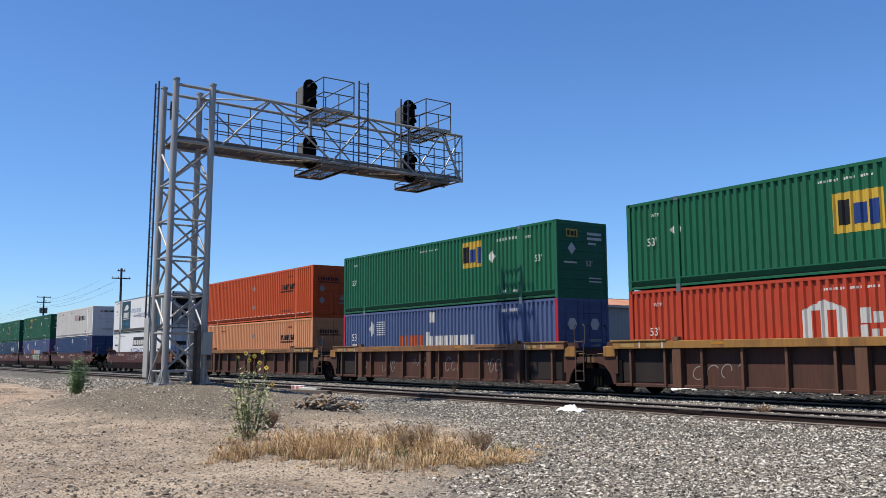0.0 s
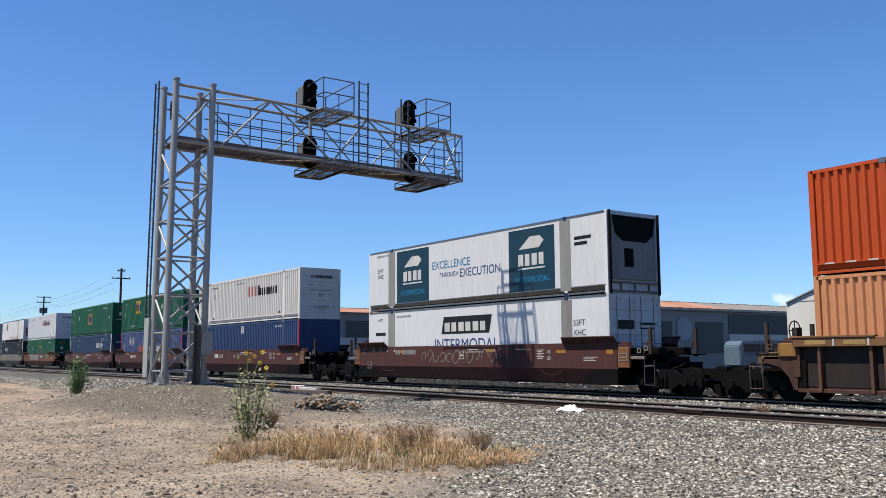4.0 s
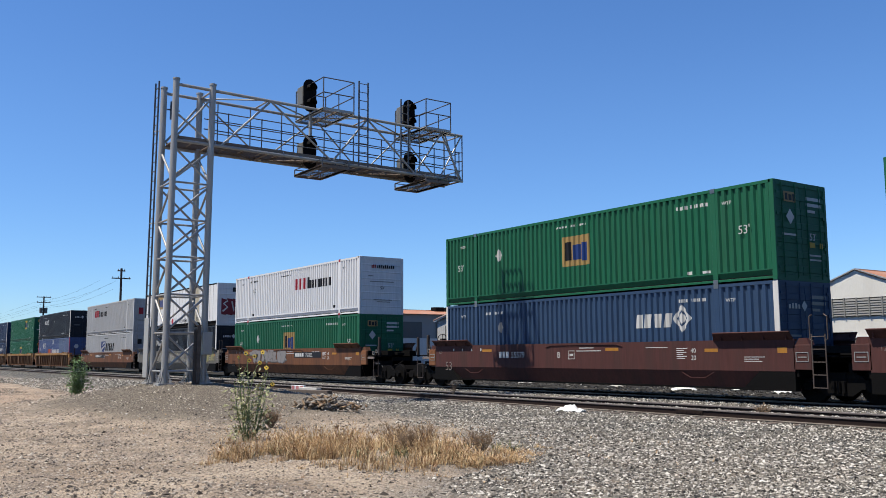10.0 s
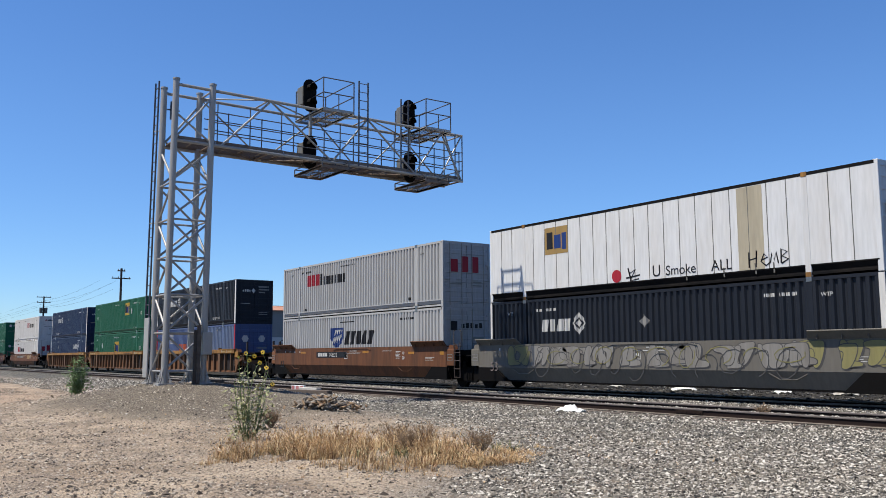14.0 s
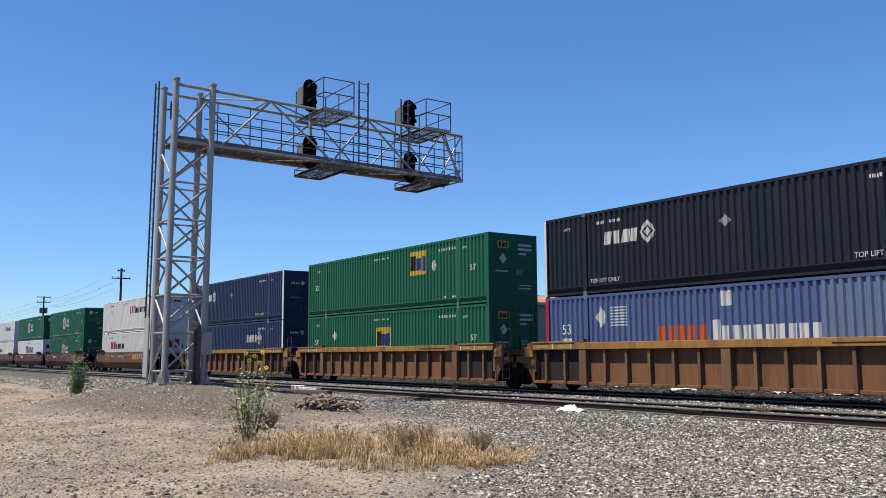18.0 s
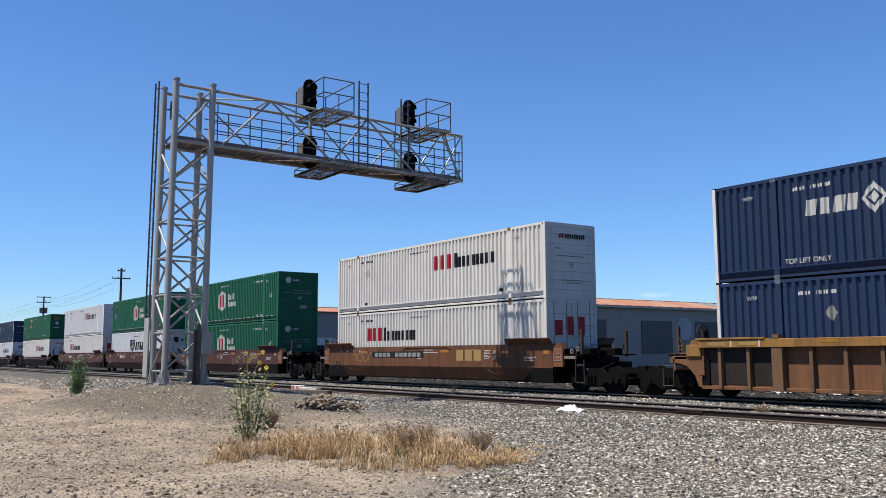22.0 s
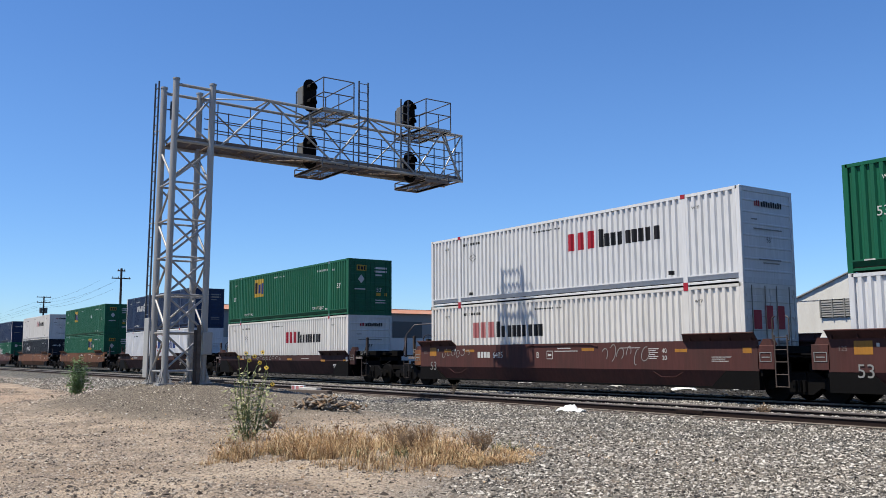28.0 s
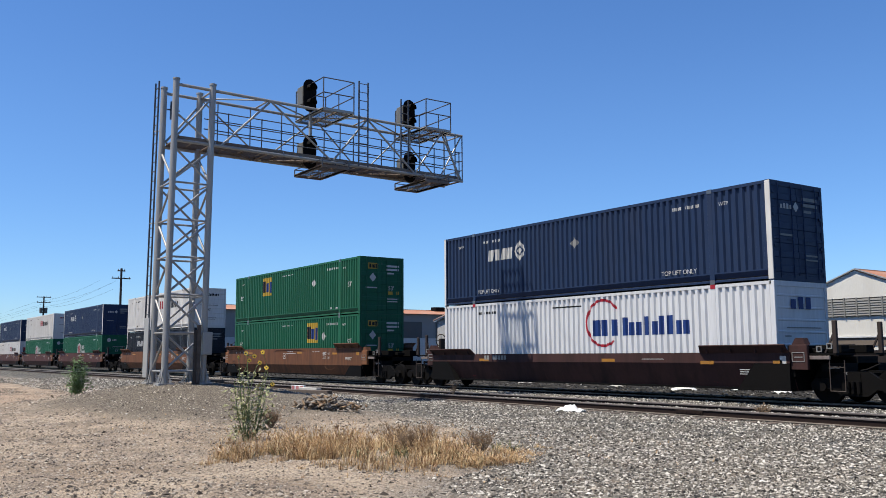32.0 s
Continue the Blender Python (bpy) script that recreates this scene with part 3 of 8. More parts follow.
def gantry():
    g = tagged(empty("signal_gantry", -27.4, -12.83, 0.6), "galvanised steel cantilever signal gantry with lattice tower", "signal gantry")
    off = Vector(g.location)

    def put(name, bm, m, parent=None, label=""):
        bmesh.ops.recalc_face_normals(bm, faces=bm.faces[:])
        for v in bm.verts:
            if v.co.y < -11.7 and parent is None:
                v.co.y += 0.0108 * max(v.co.z - 0.6, 0)
        if parent is None:
            bmesh.ops.translate(bm, verts=bm.verts[:], vec=-off)
        return part(name, bm, m, parent or g, label)

    def rod(name, a, b, r, m=GALV, sides=8):
        return put(name, tube(bmesh.new(), a, b, r, sides), m)

    foot = ground_z(-27.4, -12.8) - 0.05
    for x in (GX, GX2):
        for y in LEGY:
            bm = tube(bmesh.new(), (x, y, foot), (x, y, 9.98), 0.10, 16)
            tube(bm, (x, y, 9.98), (x, y, 10.03), 0.115, 16)
            leg = put("leg", bm, GALV)
            bm = boxes((x - 0.24, x + 0.24, y - 0.24, y + 0.24, foot - 0.1, foot + 0.08))
            for a in range(4):
                c, s = math.cos(a * math.pi / 2 + 0.78), math.sin(a * math.pi / 2 + 0.78)
                prismv = [(x + 0.09 * c, y + 0.09 * s), (x + 0.22 * c, y + 0.22 * s)]
                bar(bm, (*prismv[1], foot + 0.05), (*prismv[0], foot + 0.5), 0.02, 0.05)
                tube(bm, (x + 0.24 * c, y + 0.24 * s, foot), (x + 0.24 * c, y + 0.24 * s, foot + 0.16), 0.02, 6)
            put("base_plate", bm, GALV)
    levels = [0.95, 2.11, 3.27, 4.43, 5.59, 6.75, 7.91]
    for i, z in enumerate(levels[:-1]):
        z2 = levels[i + 1]
        flip = i % 2
        a, b = LEGY
        for x in (GX, GX2):
            rod("tower_strut", (x, a, z), (x, b, z), 0.032)
            for f in ((a, b), (b, a)) if x == GX else (((a, b) if flip else (b, a)),):
                rod("tower_brace", (x, f[0], z + 0.06), (x, f[1], z2 - 0.06), 0.036)
        for y in LEGY:
            rod("tower_strut", (GX, y, z), (GX2, y, z), 0.032)
            f = (GX, GX2) if flip else (GX2, GX)
            rod("tower_brace", (f[0], y, z + 0.06), (f[1], y, z2 - 0.06), 0.036)
    rod("tower_brace", (GX, LEGY[0], 8.1), (GX, LEGY[1], 9.6), 0.034)
    rod("tower_brace", (GX, LEGY[1], 8.1), (GX, LEGY[0], 8.95), 0.034)
    rod("tower_brace", (GX2, LEGY[0], 8.1), (GX2, LEGY[1], 9.6), 0.034)
    # chords and lacing of the cantilever
    for x in (GX, GX2):
        rod("top_chord", (x, -13.42, up_z(-13.42) - 0.03), (x, -2.29, up_z(-2.29)), 0.05, GALV, 12)
        rod("bottom_chord", (x, -13.42, lo_z(-13.42)), (x, -2.29, lo_z(-2.29)), 0.055, GALV, 12)
    near = [(-11.9, 0), (-10.15, 1), (-7.85, 0), (-6.45, 1), (-4.45, 0), (-3.25, 1), (-2.35, 0)]
    far = [(-12.2, 1), (-9.9, 0), (-7.9, 1), (-6.0, 0), (-4.3, 1), (-2.4, 0)]
    for x, pts in ((GX, near), (GX2, far)):
        for (ya, ua), (yb, ub) in zip(pts, pts[1:]):
            za = up_z(ya) - 0.03 if ua else lo_z(ya) + 0.03
            zb = up_z(yb) - 0.03 if ub else lo_z(yb) + 0.03
            rod("truss_brace", (x, ya, za), (x, yb, zb), 0.036 if x == GX else 0.028)
    for y in (-12.2, -10.2, -8.2, -6.4, -4.4, -2.35):
        rod("cross_strut", (GX, y, up_z(y)), (GX2, y, up_z(y)), 0.03)
        rod("cross_strut", (GX, y, lo_z(y)), (GX2, y, lo_z(y)), 0.035, GRATE)
    for k, (ya, yb) in enumerate(((-12.2, -10.2), (-10.2, -8.2), (-8.2, -6.4), (-6.4, -4.4), (-4.4, -2.35))):
        a, b = (GX, GX2) if k % 2 else (GX2, GX)
        rod("top_lacing", (a, ya, up_z(ya)), (b, yb, up_z(yb)), 0.026)
        rod("bottom_lacing", (b, ya, lo_z(ya) - 0.02), (a, yb, lo_z(yb) - 0.02), 0.03, GRATE)
    # walkway of gratings between the lower chords
    for k in range(9):
        y0 = -13.3 + 1.22 * k
        y1 = y0 + 1.2
        bm = bmesh.new()
        z = lo_z(y0) + 0.07
        for j in range(14):
            xx = GX - 0.08 - j * 0.08
            bar(bm, (xx, y0, z), (xx, y1, z), 0.012, 0.018)
        for yy in (y0, (y0 + y1) / 2, y1 - 0.02):
            bar(bm, (GX - 0.05, yy, z), (GX2 + 0.05, yy, z), 0.03, 0.03)
        box(bm, GX - 0.06, GX - 0.03, y0, y1, z - 0.05, z + 0.09)
        box(bm, GX2 + 0.03, GX2 + 0.06, y0, y1, z - 0.05, z + 0.09)
        put("walkway_grating", bm, GRATE, None, "weathered brown steel grating")["kind"] = "stuff"
    for x in (GX - 0.12, GX2 + 0.1):
        for h in (0.42, 0.78, 1.12):
            rod("handrail", (x, -12.1, lo_z(-12.1) + h), (x, -2.3, lo_z(-2.3) + h), 0.018, DARKRAIL, 6)
        for k in range(9):
            y = -11.55 + 1.15 * k
            rod("rail_post", (x, y, lo_z(y)), (x, y, up_z(y) - 0.05 if x < GX2 + 0.2 else lo_z(y) + 1.15), 0.02, DARKRAIL, 6)
    # end frame
    for y, x in ((-2.29, GX), (-2.29, GX2), (-2.62, GX)):
        rod("end_post", (x, y, lo_z(y)), (x, y, up_z(y)), 0.022, DARKRAIL, 6)
    rod("end_brace", (GX, -3.1, up_z(-3) - 0.05), (GX, -2.45, lo_z(-2.4)), 0.03)
    rod("end_brace", (GX, -2.35, up_z(-2.4) - 0.05), (GX, -3.35, lo_z(-3)), 0.03)
    for h in (0.42, 0.78, 1.12):
        rod("handrail", (GX, -2.29, lo_z(-2.29) + h), (GX2, -2.29, lo_z(-2.29) + h), 0.018, DARKRAIL, 6)

    def platform(ya, yb, z, rails, toe, xa=GX + 0.42, xb=GX2 - 0.5):
        bm = bmesh.new()
        for k in range(int((xa - xb) / 0.09)):
            bar(bm, (xb + 0.09 * k, ya, z), (xb + 0.09 * k, yb, z), 0.012, 0.014)
        for yy in (ya, (ya + yb) / 2, yb):
            bar(bm, (xa, yy, z - 0.03), (xb, yy, z - 0.03), 0.05, 0.05)
        put("platform", bm, GRATE, None, "small maintenance platform of brown grating")["kind"] = "stuff"
        bm = bmesh.new()
        for a, b in (((xa, ya), (xa, yb)), ((xa, yb), (xb, yb)), ((xb, yb), (xb, ya)), ((xb, ya), (xa, ya))):
            bar(bm, (*a, z - 0.02), (*b, z - 0.02), 0.05, 0.09)
        put("platform_frame", bm, GRATE if toe else GALV)
        for h in rails:
            for a, b in (((xa, ya), (xa, yb)), ((xb, yb), (xb, ya)), ((xb, ya), (xa, ya)), ((xa, yb), (xb, yb))):
                rod("platform_rail", (*a, z + h), (*b, z + h), 0.02, DARKRAIL, 6)
        top = max(rails)
        for x, y in ((xa, ya), (xa, yb), (xb, ya), (xb, yb)):
            rod("platform_post", (x, y, z - 0.05), (x, y, z + top), 0.022, DARKRAIL, 6)
        rod("platform_post", (xa, (ya + yb) / 2, z), (xa, (ya + yb) / 2, z + top * 0.5), 0.018, DARKRAIL, 6)

    def ladder(x, y, z0, z1, dy=0.36, m=DARKRAIL, axis="y"):
        bm = bmesh.new()
        d = Vector((0, dy, 0)) if axis == "y" else Vector((-dy, 0, 0))
        a = Vector((x, y, 0))
        for q in (a, a + d):
            bar(bm, (q.x, q.y, z0), (q.x, q.y, z1), 0.03, 0.05)
        z = z0 + 0.2
        while z < z1:
            b = a + d
            tube(bm, (a.x, a.y, z), (b.x, b.y, z), 0.014, 6)
            z += 0.305
        put("ladder", bm, m)

    def head(y, z):
        s = put("signal_head", finish(signal_plate(-27.25, y, z)), BLACK, None, "black oval signal head with hooded lamps")
        x = -27.25
        put("signal_case", soft_box(x - 0.55, x - 0.12, y - 0.22, y + 0.2, z - 0.3, z + 0.36, 0.02), SIGBOX, None, "grey signal case")
        put("case_door", soft_box(x - 0.62, x - 0.555, y - 0.19, y + 0.17, z - 0.25, z + 0.31, 0.012), SIGBOX)
        for dz in (-0.26, 0.26):
            bm = tube(bmesh.new(), (x + 0.012, y, z + dz), (x + 0.03, y, z + dz), 0.10, 16)
            put("signal_lens", bm, BLACK)
            bm = bmesh.new()
            for i in range(9):
                a0, a1 = math.pi * (i - 1) / 9 * 1.15, math.pi * i / 9 * 1.15
                v = [bm.verts.new((x + dx, y + 0.135 * math.cos(a), z + dz + 0.135 * math.sin(a) + (0 if dx < 0.1 else -0.03))) for dx, a in ((0.01, a0), (0.3, a0), (0.3, a1), (0.01, a1))]
                bm.faces.new(v)
            thicken(bm, 0.006)
            put("signal_hood", bm, BLACK)
        return s

    for y0 in (-8.62, -4.42):
        platform(y0 + 0.2, y0 + (1.38 if y0 < -6 else 1.3), up_z(y0) - 0.04, (0.55, 1.07), False)
        platform(y0 + 0.18, y0 + 1.2, lo_z(y0) - 0.24, (0.2,), True)
        sy = y0 + (0.12 if y0 < -6 else 0.02)
        rod("signal_mast", (-27.4, sy + 0.1, lo_z(y0) - 0.2), (-27.4, sy + 0.1, up_z(y0) + 1.0), 0.055, GALV, 10)
        head(sy, up_z(y0) + 0.58)
        head(sy + 0.02, lo_z(y0) + 0.36)
    ladder(GX + 0.44, -7.05, lo_z(-7) - 0.1, up_z(-7) + 1.15)
    ladder(GX - 0.1, -4.98, lo_z(-5) - 0.1, up_z(-5) + 1.0, 0.32)
    ladder(GX2 - 0.10, -13.56, 1.9, 10.25, 0.36, DARKRAIL, "x")
    rod("ladder_bracket", (GX2, -13.42, 5.6), (GX2 - 0.3, -13.6, 5.6), 0.02)
    rod("ladder_bracket", (GX2, -13.42, 8.6), (GX2 - 0.3, -13.6, 8.6), 0.02)
    put("ladder_guard", soft_box(GX2 - 0.42, GX2 + 0.02, -13.6, -13.55, 0.75, 2.6, 0.01), GALV, None, "grey sheet that closes the ladder's foot")
    put("cable_post", soft_box(GX + 0.1, GX + 0.2, -12.6, -12.46, 0.2, 2.2, 0.012), WOODPOLE, None, "dark timber post beside the tower's leg")
    put("cable_box", soft_box(GX + 0.10, GX + 0.26, -12.36, -12.06, 1.44, 2.14, 0.015), GALV, None, "grey metal cable box on the tower's leg")
    put("conduit", tube(bmesh.new(), (GX + 0.12, -12.14, 0.4), (GX + 0.12, -12.14, 0.8), 0.05, 8), GALV)
    put("timber_post", soft_box(GX + 0.12, GX + 0.24, -12.52, -12.41, 0.3, 2.35, 0.012), TIE, None, "dark timber post against the tower")
    put("rung_bracket", boxes((GX2 - 0.02, GX2 + 0.02, -13.2, -13.15, 9.0, 9.6), (GX2 - 0.02, GX2 + 0.02, -13.3, -12.9, 9.3, 9.34)), DARKRAIL)
    return g


def signal_plate(x, y, z):
    """An upright oval plate that faces +x."""
    bm = bmesh.new()
    ring = []
    for i in range(28):
        a = 2 * math.pi * i / 28
        ring.append((0.25 * math.cos(a), 0.25 * math.sin(a) + (0.33 if math.sin(a) >= 0 else -0.33)))
    for dx in (-0.012, 0.012):
        bm.faces.new([bm.verts.new((x + dx, y + a, z + b)) for a, b in ring])
    v = list(bm.verts)
    k = len(ring)
    for i in range(k):
        j = (i + 1) % k
        bm.faces.new((v[i], v[j], v[k + j], v[k + i]))
    return bm


gantry()


# ---- containers ----
LEN, WID, TALL = 16.15, 2.59, 2.896
HL, HW = LEN / 2, WID / 2
PITCH, DEEP = 0.252, 0.062
BREAKS = (0.0, 0.100, 0.145, 0.207, 0.252)


def rib_y(x):
    """Outer surface of the corrugated side at x."""
    u = (x + 50 * PITCH) % PITCH
    if u <= BREAKS[1]:
        d = 0
    elif u < BREAKS[2]:
        d = (u - BREAKS[1]) / (BREAKS[2] - BREAKS[1])
    elif u <= BREAKS[3]:
        d = 1
    else:
        d = (BREAKS[4] - u) / (BREAKS[4] - BREAKS[3])
    return -(HW - 0.004) + DEEP * d


def rib_cuts(x0, x1):
    k = math.floor(x0 / PITCH) - 1
    vals = [x0]
    while k * PITCH < x1:
        vals += [k * PITCH + b for b in BREAKS[:-1] if x0 + 1e-4 < k * PITCH + b < x1 - 1e-4]
        k += 1
    return vals + [x1]


def corrugated(z0, z1, x0, x1, sign):
    def make():
        bm = bmesh.new()
        cuts = rib_cuts(x0, x1)
        cols = [(bm.verts.new((x, -sign * rib_y(x) * -1, z0)), bm.verts.new((x, -sign * rib_y(x) * -1, z1))) for x in cuts]
        for (a, b), (c, d) in zip(cols, cols[1:]):
            bm.faces.new((a, c, d, b))
        thicken(bm, 0.004)
        return bm
    return make


class Decal:
    """Painted shapes that follow the side's surface."""

    def __init__(self, flat=False):
        self.bm, self.flat, self.used = bmesh.new(), flat, False

    def surf(self, x):
        return (-(HW - 0.002) if self.flat else rib_y(x)) - 0.003

    def rect(self, x0, x1, z0, z1):
        if x1 - x0 < 1e-4:
            return self
        self.used = True
        cuts = [x0, x1] if self.flat else rib_cuts(x0, x1)
        cols = [(self.bm.verts.new((x, self.surf(x), z0)), self.bm.verts.new((x, self.surf(x), z1))) for x in cuts]
        for (a, b), (c, d) in zip(cols, cols[1:]):
            self.bm.faces.new((a, c, d, b))
        return self

    def rows(self, z0, z1, spans, h=0.035):
        k = max(int((z1 - z0) / h), 1)
        for i in range(k):
            za, zb = z0 + (z1 - z0) * i / k, z0 + (z1 - z0) * (i + 1) / k
            for a, b in spans((za + zb) / 2):
                self.rect(a, b, za, zb)
        return self

    def diamond(self, x, z, w, h, hole=0.0):
        def spans(q):
            r = 1 - abs(q - z) / (h / 2)
            i = 1 - abs(q - z) / (h / 2 * hole) if hole else -1
            if i > 0:
                return [(x - w / 2 * r, x - w / 2 * hole * i), (x + w / 2 * hole * i, x + w / 2 * r)]
            return [(x - w / 2 * r, x + w / 2 * r)]
        return self.rows(z - h / 2, z + h / 2, spans, 0.03)

    def ring(self, x, z, r, r2, keep=lambda dx, dz: True):
        def spans(q):
            d = q - z
            a = math.sqrt(max(r * r - d * d, 0))
            b = math.sqrt(max(r2 * r2 - d * d, 0))
            got = [(x - a, x - b), (x + b, x + a)] if b > 0 else [(x - a, x + a)]
            return [s for s in got if keep((s[0] + s[1]) / 2 - x, d)]
        return self.rows(z - r, z + r, spans, 0.03)

    def word(self, x0, x1, z0, z1, count, tall=(), weight=0.30, lean=0.0):
        """A row of plain blocks, one for a letter: stems and bars."""
        w = (x1 - x0) / count
        for i in range(count):
            a, b = x0 + w * i + 0.11 * w, x0 + w * (i + 1) - 0.13 * w
            top = z1 if not tall or i in tall else z0 + (z1 - z0) * 0.72
            self.slab(a, b - 0.08 * (i % 2) * w, z0, top, z0, lean)
        return self

    def slab(self, x0, x1, z0, z1, ref, lean):
        if not lean:
            return self.rect(x0, x1, z0, z1)
        return self.rows(z0, z1, lambda q: [(x0 + lean * (q - ref), x1 + lean * (q - ref))], 0.05)

    def done(self, name, m, parent, label=""):
        if self.used:
            ob = part(name, self.bm, m, parent, label)
            if name in ("number_bar", "lettering"):
                ob["kind"] = "stuff"
            return ob
        self.bm.free()


def sign_text(parent, text, x, z, size, m=None, y=None, name="marking"):
    ob = attach(name, lettering(text, size), m or PAINTWHITE, parent)
    ob.location = (x, -(HW + 0.002) if y is None else y, z)
    return ob


def end_text(parent, text, y, z, size, m):
    ob = attach("marking", lettering(text, size), m, parent)
    ob.location = (HL + 0.006, y, z)
    ob.rotation_euler.z = radians(90)
    return ob


def end_plate(parent, rects, m, name="marking", x=HL + 0.004, label=""):
    bm = bmesh.new()
    for y0, y1, z0, z1 in rects:
        bm.faces.new([bm.verts.new((x, *q)) for q in ((y0, z0), (y1, z0), (y1, z1), (y0, z1))])
    ob = part(name, bm, m, parent, label)
    if name == "number_bar":
        ob["kind"] = "stuff"
    return ob


def end_word(parent, y0, y1, z0, z1, count, m, name="logo"):
    w = (y1 - y0) / count
    rects = []
    for i in range(count):
        a, b = y0 + w * (i + 0.08), y0 + w * (i + 0.92)
        rects.append((a + 0.05 * w, b - 0.12 * w, z0, z1 if i % 3 else z0 + 0.8 * (z1 - z0)))
    return end_plate(parent, rects, m, name)


RAIL_FOLD = [(-HW - 0.003, 0.335), (-HW - 0.003, 0.30), (-HW + 0.075, 0.13), (-HW + 0.01, 0.11), (-HW + 0.01, 0.05), (-HW + 0.10, 0.05), (-HW + 0.10, 0.335)]


def shell(name, label, m, end="front", post=None, smooth_side=False, rail=None, castings=None):
    """An empty 53-foot box: sides, roof, frame, lift posts and both ends; its origin in the middle of its floor."""
    c = tagged(empty(name), label, "shipping container", "containers on the train")
    post, rail = post or m, rail or m
    if smooth_side:
        def plain():
            bm = boxes((-HL + 0.1, HL - 0.1, -HW + 0.004, -HW + 0.03, 0.32, TALL - 0.1))
            return bm
        sp = shared("smooth_side", plain)
        for s in (1, -1):
            ob = attach("side_wall", sp, m, c)
            ob.scale.y = s
        if smooth_side == "plates":
            joint = shared("side_joint", lambda: boxes((-0.012, 0.012, -HW - 0.002, -HW + 0.006, 0.34, TALL - 0.1)))
            for k in range(24):
                if abs(abs(-7.32 + 0.636 * k) - 5.97) > 0.2:
                    attach("side_joint", joint, SIGBOX, c).location.x = -7.32 + 0.636 * k
    else:
        for s in (1, -1):
            attach("side_wall", shared(("side_wall", s), corrugated(0.33, TALL - 0.09, -HL + 0.1, HL - 0.1, s)), m, c)
    for s in (1, -1):
        ob = attach("top_rail", shared("top_rail", lambda: boxes((-HL + 0.1, HL - 0.1, -HW, -HW + 0.06, TALL - 0.1, TALL - 0.008))), rail, c)
        ob.scale.y = s
        ob = attach("bottom_rail", shared("bottom_rail", lambda: extrude_x(bmesh.new(), RAIL_FOLD, -HL + 0.1, HL - 0.1)), rail, c)
        ob.scale.y = s
        for px in (-HL + 0.08, HL - 0.08):
            ob = attach("corner_post", shared("corner_post", lambda: soft_box(-0.08, 0.08, -HW, -HW + 0.12, 0.0, TALL, 0.012)), post, c)
            ob.location.x, ob.scale.y = px, s
        for px in (-5.97, 5.97):
            ob = attach("lift_post", shared("lift_post", lambda: soft_box(-0.09, 0.09, -HW - 0.004, -HW + 0.08, 0.0, TALL - 0.004, 0.01)), m, c)
            ob.location.x, ob.scale.y = px, s
            for z in (0.0, TALL - 0.126):
                ob = attach("lift_casting", shared("lift_casting", lambda: boxes((-0.085, 0.085, -HW - 0.012, -HW + 0.1, -0.002, 0.13))), castings or STEEL, c)
                ob.location, ob.scale.y = (px, 0, z), s
    attach("roof", shared("roof", lambda: boxes((-HL + 0.05, HL - 0.05, -HW + 0.05, HW - 0.05, TALL - 0.05, TALL - 0.02))), m, c)
    attach("floor", shared("floor", lambda: boxes((-HL + 0.05, HL - 0.05, -HW + 0.05, HW - 0.05, 0.06, 0.15))), BLACK, c)
    attach("rear_wall", shared("rear_wall", lambda: boxes((-HL + 0.03, -HL + 0.07, -HW + 0.1, HW - 0.1, 0.05, TALL - 0.05))), m, c)
    for z0, z1 in ((0.0, 0.17), (TALL - 0.15, TALL - 0.004)):
        attach("end_rail", shared(("end_rail", z0), lambda: boxes((HL - 0.12, HL - 0.004, -HW + 0.12, HW - 0.12, z0, z1))), post, c)
    if end == "door":
        leaf = shared("door_leaf", lambda: door_leaf())
        for s in (1, -1):
            d = attach("door", leaf, m, c)
            d.location = (HL - 0.03, 0, 0)
            d.scale.y = s
            for y in (0.28, 0.92):
                r = attach("lock_rod", shared("lock_rod", lambda: tube(tube(bmesh.new(), (0.035, 0, 0.08), (0.035, 0, TALL - 0.06), 0.017, 6), (0.03, -0.02, 1.2), (0.06, 0.30, 1.2), 0.014, 6)), STEEL if m in (CREAM, WHITE, GREYWHITE) else m, d)
                r.location = (0.0, y, 0)
            for z in (0.35, 1.0, 1.9, 2.55):
                h = attach("hinge", shared("hinge", lambda: boxes((0.0, 0.05, 1.08, 1.2, -0.04, 0.04))), m, d)
                h.location.z = z
    else:
        attach("front_wall", shared("front_wall", lambda: front_wall()), m, c)
    return c


def folded(x, bands, z0, z1, y0, y1, deep, back):
    """One folded sheet: flat, with raised bands across it."""
    line = [(x, z0)]
    for a, b in bands:
        line += [(x, a), (x + deep, a + 0.015), (x + deep, b - 0.015), (x, b)]
    line += [(x, z1), (x - back, z1), (x - back, z0)]
    return prism(bmesh.new(), line, y0, y1)


def door_leaf():
    return folded(0.0, [(0.24 + 0.42 * k, 0.24 + 0.42 * k + 0.2) for k in range(6)], 0.18, TALL - 0.15, 0.012, 1.17, 0.02, 0.02)


def front_wall():
    return folded(HL - 0.03, [(0.35 + 0.35 * k, 0.42 + 0.35 * k) for k in range(7)], 0.17, TALL - 0.15, -HW + 0.12, HW - 0.12, 0.018, 0.03)


def number_bars(d, x0, x1, z0, z1, groups):
    """Unreadable or private numbers as plain bars."""
    total = sum(groups) + len(groups) - 1
    w = (x1 - x0) / total
    x = x0
    for g in groups:
        for k in range(g):
            d.rect(x + (k + 0.1) * w, x + (k + 0.78 - 0.2 * ((k * 7 + g) % 3 == 0)) * w, z0, z1)
        x += (g + 1) * w
    return d


